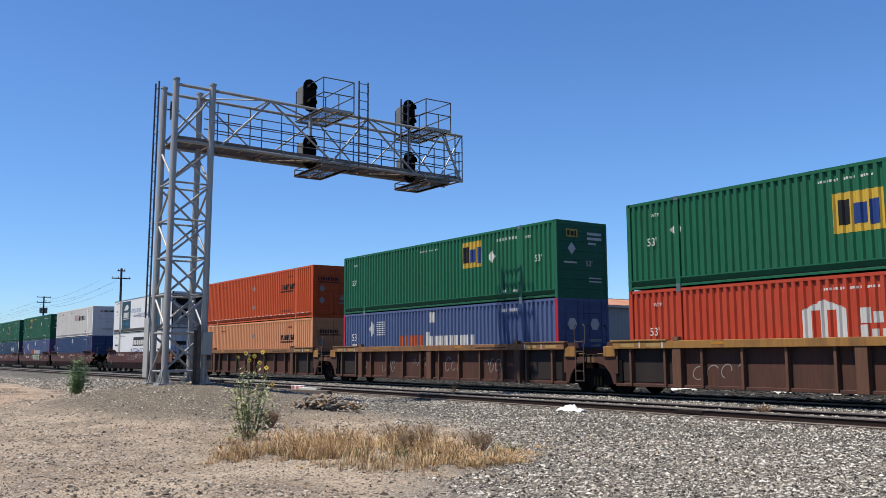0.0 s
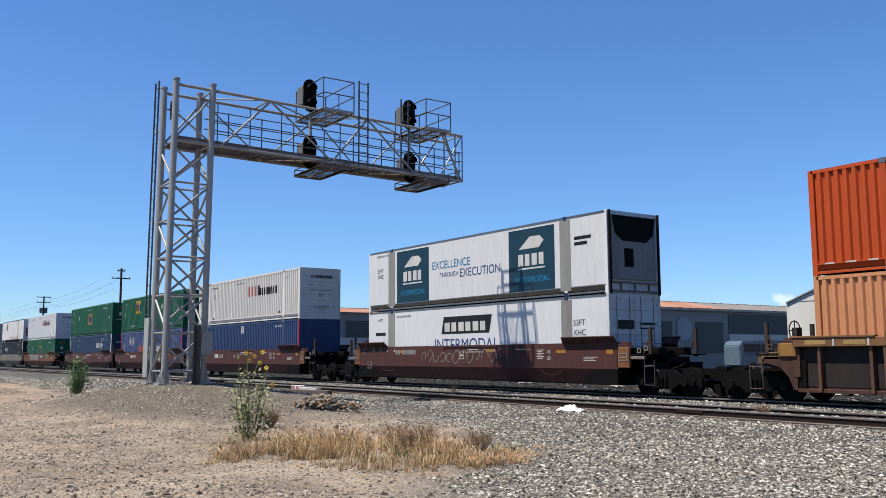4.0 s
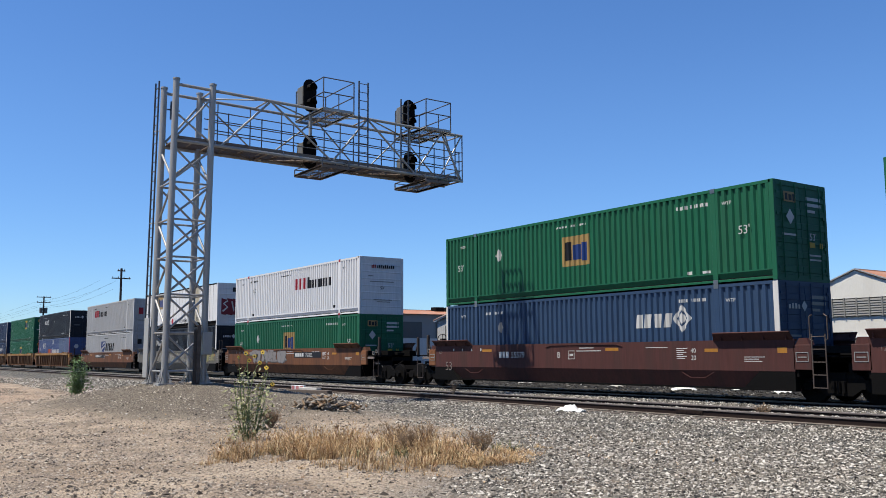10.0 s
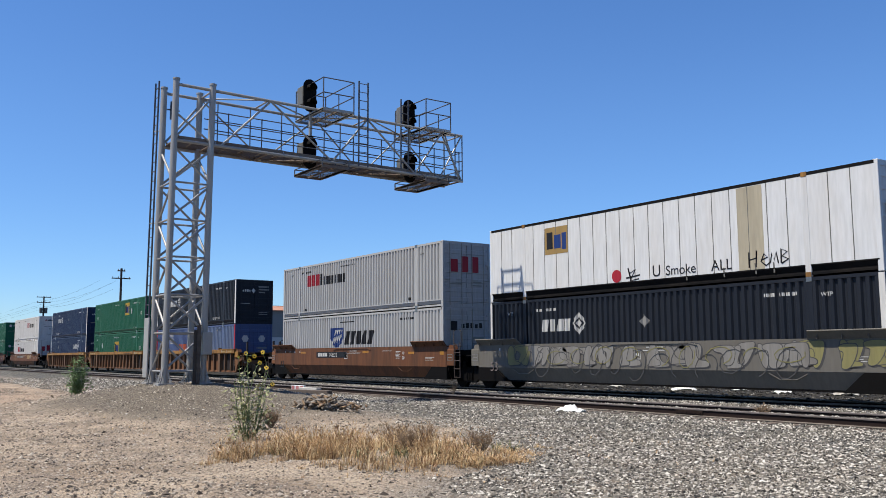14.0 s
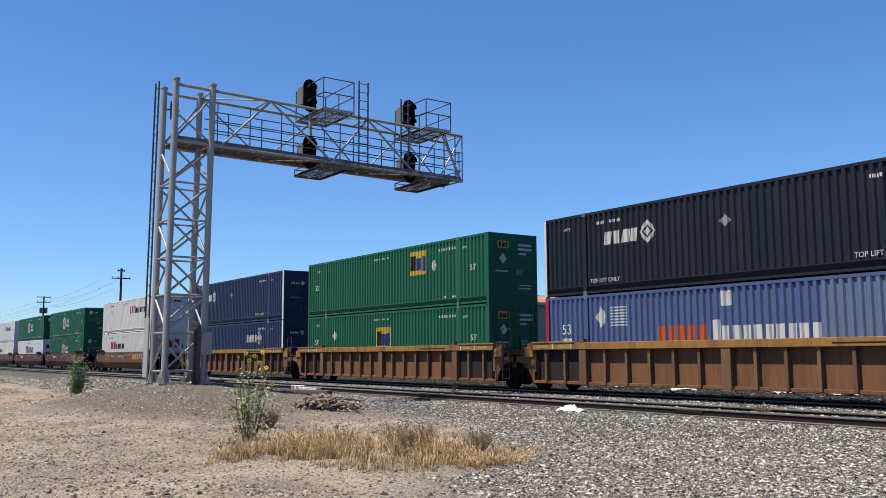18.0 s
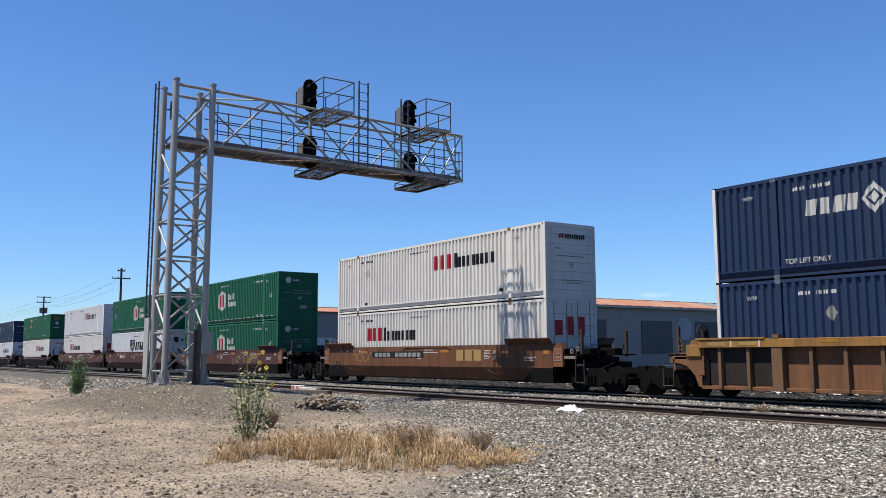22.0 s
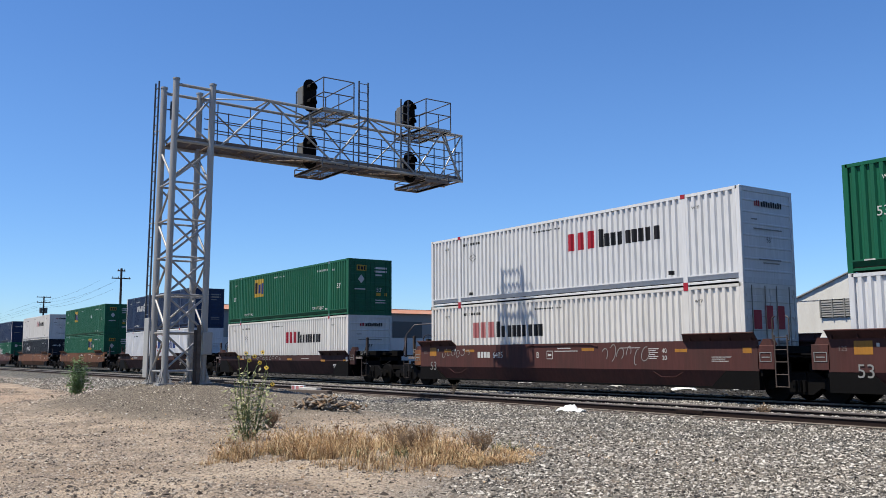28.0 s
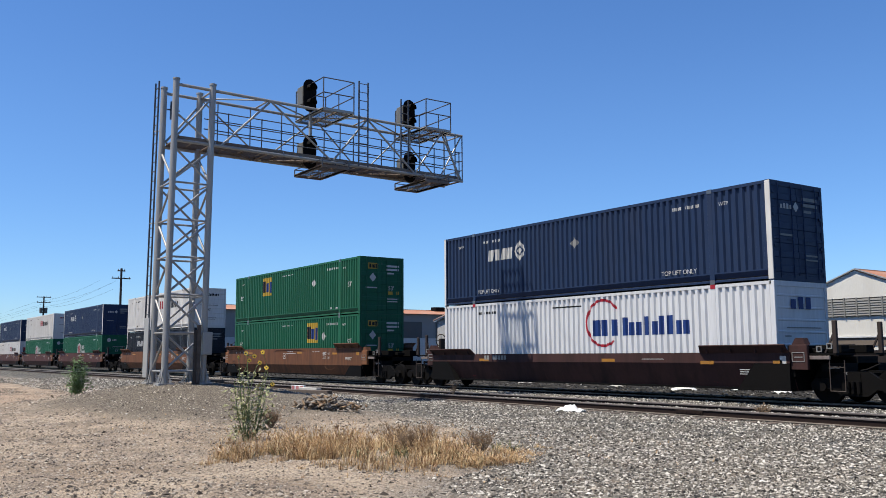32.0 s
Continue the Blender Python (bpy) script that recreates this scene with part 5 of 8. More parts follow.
def reefer(label, upper=True):
    """A smooth white refrigerated box; the upper one shows its cooling unit."""
    c = shell("refrigerated_container", label, WHITE, "door" if not upper else "front", smooth_side=True, rail=STEEL, castings=NAVY)
    for x in (-5.97, 5.97):
        bm = boxes((x - 0.28, x + 0.28, -HW - 0.006, -HW + 0.01, 0.2, TALL - 0.12))
        part("wear_plate", bm, PAINTSILVER, c, "bare aluminium plate over the lift post")
    d = Decal(True)
    if upper:
        for x0, x1 in ((-5.5, -2.85), (2.75, 5.4)):
            Decal(True).rect(x0, x1, 0.28, 2.72).done("logo_panel", PAINTTEAL, c, "dark teal advertising panel")
            e = Decal(True)
            e.surf = lambda q: -(HW + 0.006)
            xm = (x0 + x1) / 2
            e.word(xm - 0.8, xm + 0.8, 1.3, 1.75, 4, weight=0.2).rect(xm - 0.8, xm + 0.8, 1.16, 1.22)
            e.rows(1.95, 2.4, lambda q: [(xm - 0.7 + (q - 1.95) * 1.4, xm + 0.75 - abs(q - 2.2) * 1.2)], 0.04)
            e.done("logo", PAINTWHITE, c, "white horse-like emblem as plain shapes")
            sign_text(c, "INTERMODAL", xm - 1.0, 0.66, 0.33, PAINTSKY, -(HW + 0.006), "slogan")
        sign_text(c, "EXCELLENCE", -2.6, 1.66, 0.48, PAINTSKY, name="slogan")
        sign_text(c, "THROUGH", -2.0, 1.28, 0.28, PAINTBLUE, name="slogan")
        sign_text(c, "EXECUTION", -0.55, 1.2, 0.5, PAINTBLUE, name="slogan")
        number = Decal(True).rect(6.45, 7.3, 2.0, 2.12).rect(6.45, 7.1, 1.8, 1.92)
        number.done("number_bar", PAINTBLACK, c)
        sign_text(c, "53FT", -7.25, 1.85, 0.26, PAINTBLACK)
        sign_text(c, "XHC", -7.25, 1.58, 0.26, PAINTBLACK)
        sign_text(c, "STACK LIMIT 3 HIGH", -7.3, 2.6, 0.13, PAINTBLACK)
        # grey instead of white: the sunless end's shade is in the colour
        bm = soft_box(HL - 0.05, HL + 0.03, -1.1, 1.1, 0.5, 2.75, 0.02)
        part("cooling_unit", bm, PAINTSILVER, c, "cooling unit set in the end, shade put in its grey")
        bm = bmesh.new()
        lo = [(-1.1, 2.74), (1.1, 2.74), (0.95, 2.1), (0.6, 1.85), (-0.6, 1.85), (-0.95, 2.1)]
        bm.faces.new([bm.verts.new((HL + 0.045, y, z)) for y, z in lo])
        part("cooling_grille", bm, BLACK, c, "black hexagonal air intake")
        part("hatch", soft_box(HL + 0.02, HL + 0.05, -0.5, -0.05, 0.95, 1.6, 0.01), BLACK, c, "dark hatch")
        bm = boxes((HL - 0.02, HL + 0.06, -1.15, 1.15, 0.06, 0.14), (HL - 0.02, HL + 0.06, -1.15, 1.15, 0.38, 0.44))
        for y in (-0.7, 0.0, 0.7):
            box(bm, HL, HL + 0.05, y - 0.03, y + 0.03, 0.1, 0.4)
        part("end_frame", bm, SIGBOX, c)
        bm = bmesh.new()
        for y in (-1.22, 1.22):
            bar(bm, (HL + 0.05, y, 0.0), (HL + 0.05, y, TALL), 0.07, 0.07)
        part("end_frame", bm, BLACK, c, "black corner bars")
    else:
        d.rows(1.72, 2.45, lambda q: [(-1.9 + (q - 1.72) * 0.25, 1.45 + (q - 1.72) * 0.25)], 0.06).done("logo", PAINTBLACK, c, "black emblem block")
        e = Decal(True)
        e.surf = lambda q: -(HW + 0.006)
        e.word(-1.7, 1.3, 1.82, 2.2, 6, weight=0.26).done("logo_ink", PAINTWHITE, c)
        sign_text(c, "INTERMODAL", -2.45, 1.02, 0.72, PAINTBLUE, name="lettering")
        sign_text(c, "53FT", 6.3, 1.85, 0.3, PAINTBLACK)
        sign_text(c, "XHC", 6.3, 1.5, 0.3, PAINTBLACK)
        sign_text(c, "WTP", -7.2, 2.4, 0.2, PAINTBLACK)
        sign_text(c, "STACK LIMIT 3 HIGH", -5.5, 2.55, 0.13, PAINTBLACK)
        Decal(True).rect(-7.4, -6.5, 1.75, 1.9).done("number_bar", PAINTBLACK, c)
        end_plate(c, [(-0.9, -0.1, 1.7, 2.0)], PAINTBLACK, "logo", HL + 0.02)
        end_marks(c, PAINTBLACK, ((0.2, 1.0, 1.85, 1.92), (0.2, 0.9, 1.7, 1.75)))
    return c


# ---- well cars ----
SIDE_Y = -1.50
def truck_frame():
    bm = bmesh.new()
    side = [(-1.25, 0.52), (-1.12, 0.66), (-0.72, 0.66), (-0.42, 0.86), (0.42, 0.86), (0.72, 0.66), (1.12, 0.66), (1.25, 0.52), (1.2, 0.36), (0.62, 0.40), (0.36, 0.22), (-0.36, 0.22), (-0.62, 0.40), (-1.2, 0.36)]
    for y in (-1.08, 0.96):
        prism(bm, side, y, y + 0.12)
        for x in (-0.89, 0.89):
            tube(bm, (x, y - 0.06, 0.46), (x, y + 0.18, 0.46), 0.13, 12)
        for x in (-0.15, 0.0, 0.15):
            tube(bm, (x, y + 0.06 - 0.1, 0.3), (x, y + 0.06 - 0.1, 0.6), 0.055, 8)
    box(bm, -0.2, 0.2, -1.1, 1.1, 0.55, 0.82)
    for x in (-0.5, 0.5):
        box(bm, x - 0.06, x + 0.06, -0.9, 0.9, 0.30, 0.42)
    return bm


def wheelset():
    bm = bmesh.new()
    tube(bm, (0, -1.0, 0), (0, 1.0, 0), 0.085, 10)
    for s in (-1, 1):
        tube(bm, (0, s * 0.70, 0), (0, s * 0.72, 0), 0.485, 28)
        tube(bm, (0, s * 0.715, 0), (0, s * 0.825, 0), 0.457, 28, 0.452)
        tube(bm, (0, s * 0.82, 0), (0, s * 0.86, 0), 0.19, 14)
        for k in range(6):
            a = k * math.pi / 3
            tube(bm, (0.3 * math.cos(a), s * 0.822, 0.3 * math.sin(a)), (0.3 * math.cos(a), s * 0.832, 0.3 * math.sin(a)), 0.04, 6)
    return bm


WHEELS = []


def truck(car, x):
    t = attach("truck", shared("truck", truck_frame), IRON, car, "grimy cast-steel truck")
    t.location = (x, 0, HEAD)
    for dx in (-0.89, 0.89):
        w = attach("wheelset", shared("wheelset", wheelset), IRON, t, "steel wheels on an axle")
        w.location = (dx, 0, 0.457)
        WHEELS.append(w)


def flat_word(parent, x0, x1, z0, z1, groups, m, y, name="number_bar"):
    d = bmesh.new()
    total = sum(groups) + len(groups) - 1
    w = (x1 - x0) / total
    x = x0
    for g in groups:
        for k in range(g):
            a = x + (k + 0.1) * w
            b = a + 0.8 * w
            d.faces.new([d.verts.new(q) for q in ((a, y, z0), (b, y, z0), (b, y, z1), (a, y, z1))])
        x += (g + 1) * w
    ob = part(name, d, m, parent)
    ob["kind"] = "stuff"
    return ob


def car_text(parent, text, x, z, size, y=SIDE_Y - 0.005, m=None):
    t = attach("car_marking", lettering(text, size), m or PAINTWHITE, parent)
    t.location = (x, y, z)


def flat_rects(parent, rects, m, y, name="marking", label=""):
    if name == "reflector" and len(rects) > 1:
        return [flat_rects(parent, [r], m, y, name, label) for r in rects]
    bm = bmesh.new()
    for x0, x1, z0, z1 in rects:
        bm.faces.new([bm.verts.new(q) for q in ((x0, y, z0), (x1, y, z0), (x1, y, z1), (x0, y, z1))])
    return part(name, bm, m, parent, label)


def graffiti(parent, x0, x1, z0, z1, y, fill, line, count, seed, label, shade=None):
    """Slanted, overlapping sprayed strokes with thin outlines that spell nothing."""
    rng = random.Random(seed)
    bm, out, back = bmesh.new(), bmesh.new(), bmesh.new()
    w, h = (x1 - x0) / count, z1 - z0
    for i in range(count):
        a = x0 + w * i
        for j in range(rng.choice((2, 3, 3))):
            c = a + w * rng.uniform(0.1, 0.9)
            lean = rng.uniform(-0.3, 0.45) * h
            t = w * rng.uniform(0.13, 0.26)
            zb, zt = z0 + h * rng.uniform(0.0, 0.18), z1 - h * rng.uniform(0.0, 0.16)
            foot = rng.choice((-1, 1)) * w * rng.uniform(0.25, 0.6)
            zf = zb + h * rng.uniform(0.15, 0.3)
            pts = [(c - t, zb), (c + t * 0.9, zb + 0.03 * h)]
            if foot > 0:
                pts += [(c + t + foot, zb + 0.05 * h), (c + t + foot * 0.9, zf), (c + t + lean * 0.3, zf + 0.04 * h)]
            pts += [(c + t * 1.1 + lean, zt), (c - t * 0.8 + lean, zt + 0.04 * h)]
            if foot < 0:
                pts += [(c - t + lean + foot, zt - 0.03 * h), (c - t + lean + foot * 0.85, zt - h * 0.22), (c - t + lean * 0.7, zt - h * 0.26)]
            for _ in range(2):
                pts = [(p[0] + (q[0] - p[0]) * f, p[1] + (q[1] - p[1]) * f) for p, q in zip(pts, pts[1:] + pts[:1]) for f in (0.25, 0.75)]
            d = y - 0.0012 * ((i * 3 + j) % 5)
            bm.faces.new([bm.verts.new((px, d, pz)) for px, pz in pts])
            back.faces.new([back.verts.new((px + 0.05, y + 0.0015, max(pz - 0.04, z0 - 0.03))) for px, pz in pts])
            ring = pts + pts[:1]
            wide = 0.016 + 0.012 * rng.random()
            for p, q in zip(ring, ring[1:]):
                ribbon(out, (p, q), wide, lambda u, z: (u, d - 0.0006, z))
    for b, name, m, text in ((bm, "graffiti", fill, label), (out, "graffiti_outline", line, ""), (back, "graffiti_shadow", shade or PAINTSMOKE, "")):
        part(name, b, m, parent, text)["kind"] = "stuff"


def tag(parent, x0, x1, z0, z1, y, m, count, seed):
    """A thin looping scrawl."""
    rng = random.Random(seed)
    bm = bmesh.new()
    w, h = (x1 - x0) / count, z1 - z0
    for i in range(count):
        cx, cz = x0 + w * (i + 0.5), z0 + h * rng.uniform(0.4, 0.6)
        rx, rz, ph, turn = w * rng.uniform(0.25, 0.5), h * rng.uniform(0.25, 0.45), rng.uniform(0, 6.28), rng.uniform(3.0, 6.5)
        pts = [(cx + rx * math.cos(ph + turn * q / 9) + 0.25 * rz * math.sin(ph + turn * q / 9), cz + rz * math.sin(ph + turn * q / 9)) for q in range(10)]
        ribbon(bm, pts, 0.03, lambda u, z: (u, y, z))
    part("graffiti_tag", bm, m, parent, "thin sprayed scrawl")["kind"] = "stuff"




def car_end(car, s, kind, m, coupled=False):
    """What stands beyond the well: bolster, deck and ironwork; a ladder at a joint, stanchions and a step at a coupler. s: +1 for the leading end."""
    e = bmesh.new()
    box(e, 8.55, 9.75, -0.45, 0.45, 0.72, 1.28)
    box(e, 8.5, 8.7, -1.45, 1.45, 0.75, 1.6)
    box(e, 9.3, 9.95, -1.15, 1.15, 0.9, 1.12)
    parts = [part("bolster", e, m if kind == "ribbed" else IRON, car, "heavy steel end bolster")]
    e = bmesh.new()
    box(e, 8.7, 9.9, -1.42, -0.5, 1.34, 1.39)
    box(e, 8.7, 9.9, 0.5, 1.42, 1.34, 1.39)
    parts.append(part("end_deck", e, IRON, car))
    # the boxed end of the side sill, with a framed plate on it
    plate = {"ribbed": OCHRE}.get(kind, ENDTAN if coupled and m is not SOOTBROWN else m)
    e = soft_box(8.58, 9.12, -1.50, -1.38, 1.30 if kind == "ribbed" else 0.94, 1.66 if kind == "ribbed" else 1.62, 0.015)
    parts.append(part("end_panel", e, plate, car))
    e = boxes((8.66, 9.04, -1.512, -1.497, 1.40, 1.42), (8.66, 9.04, -1.512, -1.497, 1.16, 1.18), (8.66, 8.68, -1.512, -1.497, 1.18, 1.40), (9.02, 9.04, -1.512, -1.497, 1.18, 1.40))
    box(e, 8.72, 8.98, -1.509, -1.497, 1.27, 1.30)
    if kind == "ribbed":
        e.free()
        e = bmesh.new()
        prism(e, [(8.6, 0.40), (8.72, 0.40), (8.86, 0.74), (9.14, 1.02), (9.62, 1.14), (9.62, 1.30), (8.6, 1.30)], -1.44, -1.36)
        parts.append(part("end_gusset", finish(e), m, car, "plate arched over the truck"))
    else:
        parts.append(part("placard_frame", e, PAINTSILVER, car, "pale framed placard"))
    e = prism(bmesh.new(), [(8.62, 1.62), (9.04, 1.62), (8.96, 1.80), (8.74, 1.80)], -1.44, -1.2)
    parts.append(part("end_bracket", finish(e), m, car))
    trim = DULLTAN
    if not coupled and s > 0:
        e = bmesh.new()
        for x in (9.14, 9.54):
            bar(e, (x, -1.48, 0.45), (x, -1.48, 1.9), 0.03, 0.025)
        for k in range(5):
            tube(e, (9.14, -1.48, 0.47 + 0.34 * k), (9.54, -1.48, 0.47 + 0.34 * k), 0.016, 6)
        parts.append(part("ladder", e, trim, car, "end ladder with thin rungs"))
        for x in (9.08, 9.6):
            e = bmesh.new()
            o = 0.09 if x < 9.3 else -0.09
            pts = [(x + o, -1.46, 1.72), (x, -1.46, 1.76), (x, -1.46, 2.36), (x + o, -1.46, 2.42)]
            for p, q in zip(pts, pts[1:]):
                tube(e, p, q, 0.018, 6)
            parts.append(part("grab_iron", e, trim, car, "bent grab iron above the ladder"))
    if coupled:
        # braced stanchions, a beam along the deck, a hanging step and pale air hoses
        for y in (-1.12, 1.12):
            e = soft_box(9.66, 9.78, y - 0.05, y + 0.05, 1.30, 2.26, 0.012)
            bar(e, (9.70, y, 1.95), (9.42, y, 1.40), 0.045, 0.045)
            parts.append(part("stanchion", e, POSTBROWN, car, "braced steel stanchion on the end deck"))
        e = soft_box(9.14, 9.72, -1.44, -1.36, 1.22, 1.32, 0.01)
        parts.append(part("deck_beam", e, PAINTGHOST if kind != "ribbed" else RIBTAN, car, "worn pale deck beam"))
        e = bmesh.new()
        for a, b in (((9.70, 1.2), (9.70, 0.40)), ((9.70, 0.40), (10.12, 0.40)), ((10.12, 0.40), (10.12, 1.2)), ((9.70, 1.02), (10.12, 1.02))):
            tube(e, (a[0], -1.42, a[1]), (b[0], -1.42, b[1]), 0.014, 6)
        parts.append(part("stirrup_step", e, DULLTAN, car, "hanging stirrup step"))
        e = bmesh.new()
        arc = [(9.55 + 0.55 * q / 8, -1.2 + 0.02 * q, 0.98 + 0.16 * math.sin(math.pi * q / 8) - 0.04 * q) for q in range(9)]
        for p, q in zip(arc, arc[1:]):
            tube(e, p, q, 0.03, 6)
        parts.append(part("cable_loop", e, PAINTSILVER, car, "pale looped air hose"))
        e = bmesh.new()
        for x, z in ((9.2, 1.42), (9.5, 1.5)):
            for a, b, c, d in ((0, 0.16, 0, 0.03), (0, 0.16, 0.13, 0.16), (0, 0.03, 0.03, 0.13), (0.13, 0.16, 0.03, 0.13)):
                box(e, x + a, x + b, -1.2, -1.17, z + c, z + d)
        parts.append(part("latch_box", e, PAINTSILVER if kind != "ribbed" else RIBTAN, car, "pale square latch frames"))
        if s < 0:
            e = bmesh.new()
            hub = Vector((9.0, -0.85, 2.02))
            rim = [hub + Vector((0, 0.27 * math.cos(q * math.pi / 8), 0.27 * math.sin(q * math.pi / 8))) for q in range(16)]
            for q in range(16):
                tube(e, rim[q], rim[(q + 1) % 16], 0.019, 6)
                if q % 4 == 0:
                    tube(e, rim[q], hub, 0.013, 6)
            box(e, 8.86, 9.0, -0.98, -0.72, 1.38, 2.1)
            parts.append(part("brake_wheel", e, POSTBROWN, car, "upright hand brake wheel on its stand"))
        for k, y in enumerate((-0.9, -0.3, 0.4, 0.95)):
            parts.append(attach("deck_box", shared(("deck_box", k % 2), lambda: soft_box(8.75, 9.25 + 0.25 * (k % 2), -0.2, 0.2, 1.39, 1.52 + 0.09 * (k % 2), 0.015)), IRON, car))
            parts[-1].location.y = y
    if kind == "ribbed":
        for x0, x1, z0, z1 in ((9.2, 9.5, 1.12, 1.42), (9.62, 9.85, 1.1, 1.4)):
            parts.append(part("end_plate", soft_box(x0, x1, -1.40, -1.34, z0, z1, 0.01), RIBTAN, car, "worn tan end plate"))
    e = bmesh.new()
    pts = [(8.9, -0.7, 1.2), (9.3, -0.75, 0.95), (9.7, -0.6, 0.85), (10.1, -0.3, 0.95), (10.4, -0.2, 1.1)]
    for a, b in zip(pts, pts[1:]):
        tube(e, a, b, 0.028, 6)
    parts.append(part("brake_hose", e, BLACK, car))
    if s < 0:
        for p in parts:
            p.scale.x = -1
    return parts


def coupler(car, s, reach):
    bm = bmesh.new()
    box(bm, 9.6, reach - 0.35, -0.09, 0.09, 0.72, 0.92)
    box(bm, reach - 0.4, reach + 0.02, -0.16, 0.16, 0.66, 0.98)
    box(bm, 9.5, 9.95, -0.5, 0.5, 0.6, 1.3)
    c = part("coupler", bm, IRON, car)
    c.scale.x = s


def smooth_car(label, m, ends=(True, True), low=False, reach=(0, 0), lettered=PAINTWHITE, trim=True):
    """A well car with plain folded sides; ends: whether a truck sits under the leading and the trailing end."""
    car = tagged(empty("well_car"), label, "well car", "cars of the train")
    top, knee, tuck = (1.42, 1.12, 0.34) if low else (1.78, 0.90, 0.235)
    L = 8.62
    SIDE = SIDE_Y - (0.06 if low else 0)
    for s in (1, -1):
        bm = extrude_x(bmesh.new(), [(SIDE, top), (SIDE, knee), (SIDE + tuck, 0.36), (SIDE + tuck + 0.03, 0.36), (SIDE + 0.03, knee), (SIDE + 0.03, top - 0.05), (SIDE + 0.14, top - 0.05), (SIDE + 0.14, top)], -L, L)
        # the lower corners are cut away over the trucks
        w = part("side_wall", finish(bm), m, car, "folded steel side sill")
        w.scale.y = s
        for e in (1, -1):
            bm = bmesh.new()
            a, b = (5.95, 8.6) if not low else (5.6, 8.6)
            lo = [(a, SIDE - 0.004, top - 0.02), (b, SIDE - 0.004, top - 0.02), (b, SIDE - 0.20, top + 0.20), (a + 0.12, SIDE - 0.20, top + 0.20)]
            bm.faces.new([bm.verts.new(q) for q in lo])
            thicken(bm, 0.03)
            box(bm, a + 0.12, b, SIDE - 0.205, SIDE - 0.12, top + 0.19, top + 0.205)
            for q in range(4):
                xq = a + 0.35 + (b - a - 0.5) * q / 3
                prism(bm, [(xq - 0.01, top - 0.02), (xq + 0.01, top - 0.02), (xq + 0.01, top + 0.15), (xq - 0.01, top + 0.15)], SIDE - 0.12, SIDE - 0.03)
            g = part("guide_flare", bm, m, car, "flared loading guide")
            g.scale.x, g.scale.y = e, s
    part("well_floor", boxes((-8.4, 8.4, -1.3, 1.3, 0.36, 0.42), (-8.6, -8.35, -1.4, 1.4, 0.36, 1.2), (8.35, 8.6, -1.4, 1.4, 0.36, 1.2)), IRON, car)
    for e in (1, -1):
        # the black colour paints in the shade at the sill's lower ends
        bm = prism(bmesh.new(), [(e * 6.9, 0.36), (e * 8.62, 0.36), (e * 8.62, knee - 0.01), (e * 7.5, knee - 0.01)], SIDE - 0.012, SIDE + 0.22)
        part("end_gusset", finish(bm), IRON, car, "steel gusset over the truck, shade put in its black")
    for k, s in enumerate((1, -1)):
        car_end(car, s, "smooth", m, bool(reach[k]))
        if reach[k]:
            coupler(car, s, reach[k])
            truck(car, s * 10.15)
        elif ends[k]:
            truck(car, s * 9.75)
    y = SIDE - 0.004
    if trim:
        flat_rects(car, [(-5.3, -4.7, top - 0.28, top - 0.18), (1.5, 2.1, top - 0.28, top - 0.18), (5.62, 6.1, top - 0.34, top - 0.24)], TAPE, y, "reflector", "yellow reflector strips")
        flat_rects(car, [(8.1, 8.4, top - 0.38, top - 0.22)], TAPE, y, "reflector")
    if low:
        flat_rects(car, [(8.32, 8.52, top - 0.34, top - 0.1)], PAINTWHITE, y, "data_plate", "white data plate")
    else:
        if m is not TTX:
            car_text(car, "125", -8.35, top - 0.34, 0.18, y, PAINTGHOST)
    if not low:
        t = attach("car_marking", lettering("53", 0.5), PAINTBLACK if m is TTX else PAINTSILVER if label.startswith("dark") else PAINTGHOST, car)
        t.location = (-7.85, SIDE - 0.02, 0.76)
        # a lifting bar with bent ends along the middle of the sill
        bm = boxes((-1.2, 2.0, SIDE - 0.03, SIDE - 0.002, top - 0.075, top - 0.045), (-1.2, 2.0, SIDE - 0.012, SIDE - 0.002, top - 0.12, top - 0.105))
        for e in (-1, 1):
            mid = 0.4 + 1.6 * e
            bar(bm, (mid, SIDE - 0.016, top - 0.06), (mid + 0.28 * e, SIDE - 0.016, top - 0.13), 0.03, 0.03)
        part("lifting_bar", bm, m, car, "thin bar with bent ends on the sill")
        flat_rects(car, [(0.25, 0.95, top - 0.19, top - 0.16), (0.1, 1.3, top - 0.29, top - 0.262)], lettered, SIDE - 0.005, "stencil")
        flat_rects(car, [(-0.32, 0.0, 1.22, 1.24), (-0.32, 0.0, 1.50, 1.52), (-0.32, -0.30, 1.24, 1.50), (-0.02, 0.0, 1.24, 1.50), (-0.25, -0.07, 1.33, 1.41)], lettered, SIDE - 0.005, "stencil", "small framed stencil")
    if not low:
        car_text(car, "40", 5.1, top - 0.36, 0.2, y, lettered)
        car_text(car, "20", 5.1, top - 0.58, 0.2, y, lettered)
        for k in range(6):
            w = (0.42, 0.3, 0.38, 0.25, 0.4, 0.33)[k]
            flat_rects(car, [(4.55, 4.55 + w, top - 0.24 - 0.06 * k, top - 0.215 - 0.06 * k)], lettered, y, "stencil")
        for k in range(4):
            flat_rects(car, [(-7.3 + 0.62 * k, -7.22 + 0.62 * k, top - 0.24, top - 0.14)], lettered, y, "stencil")
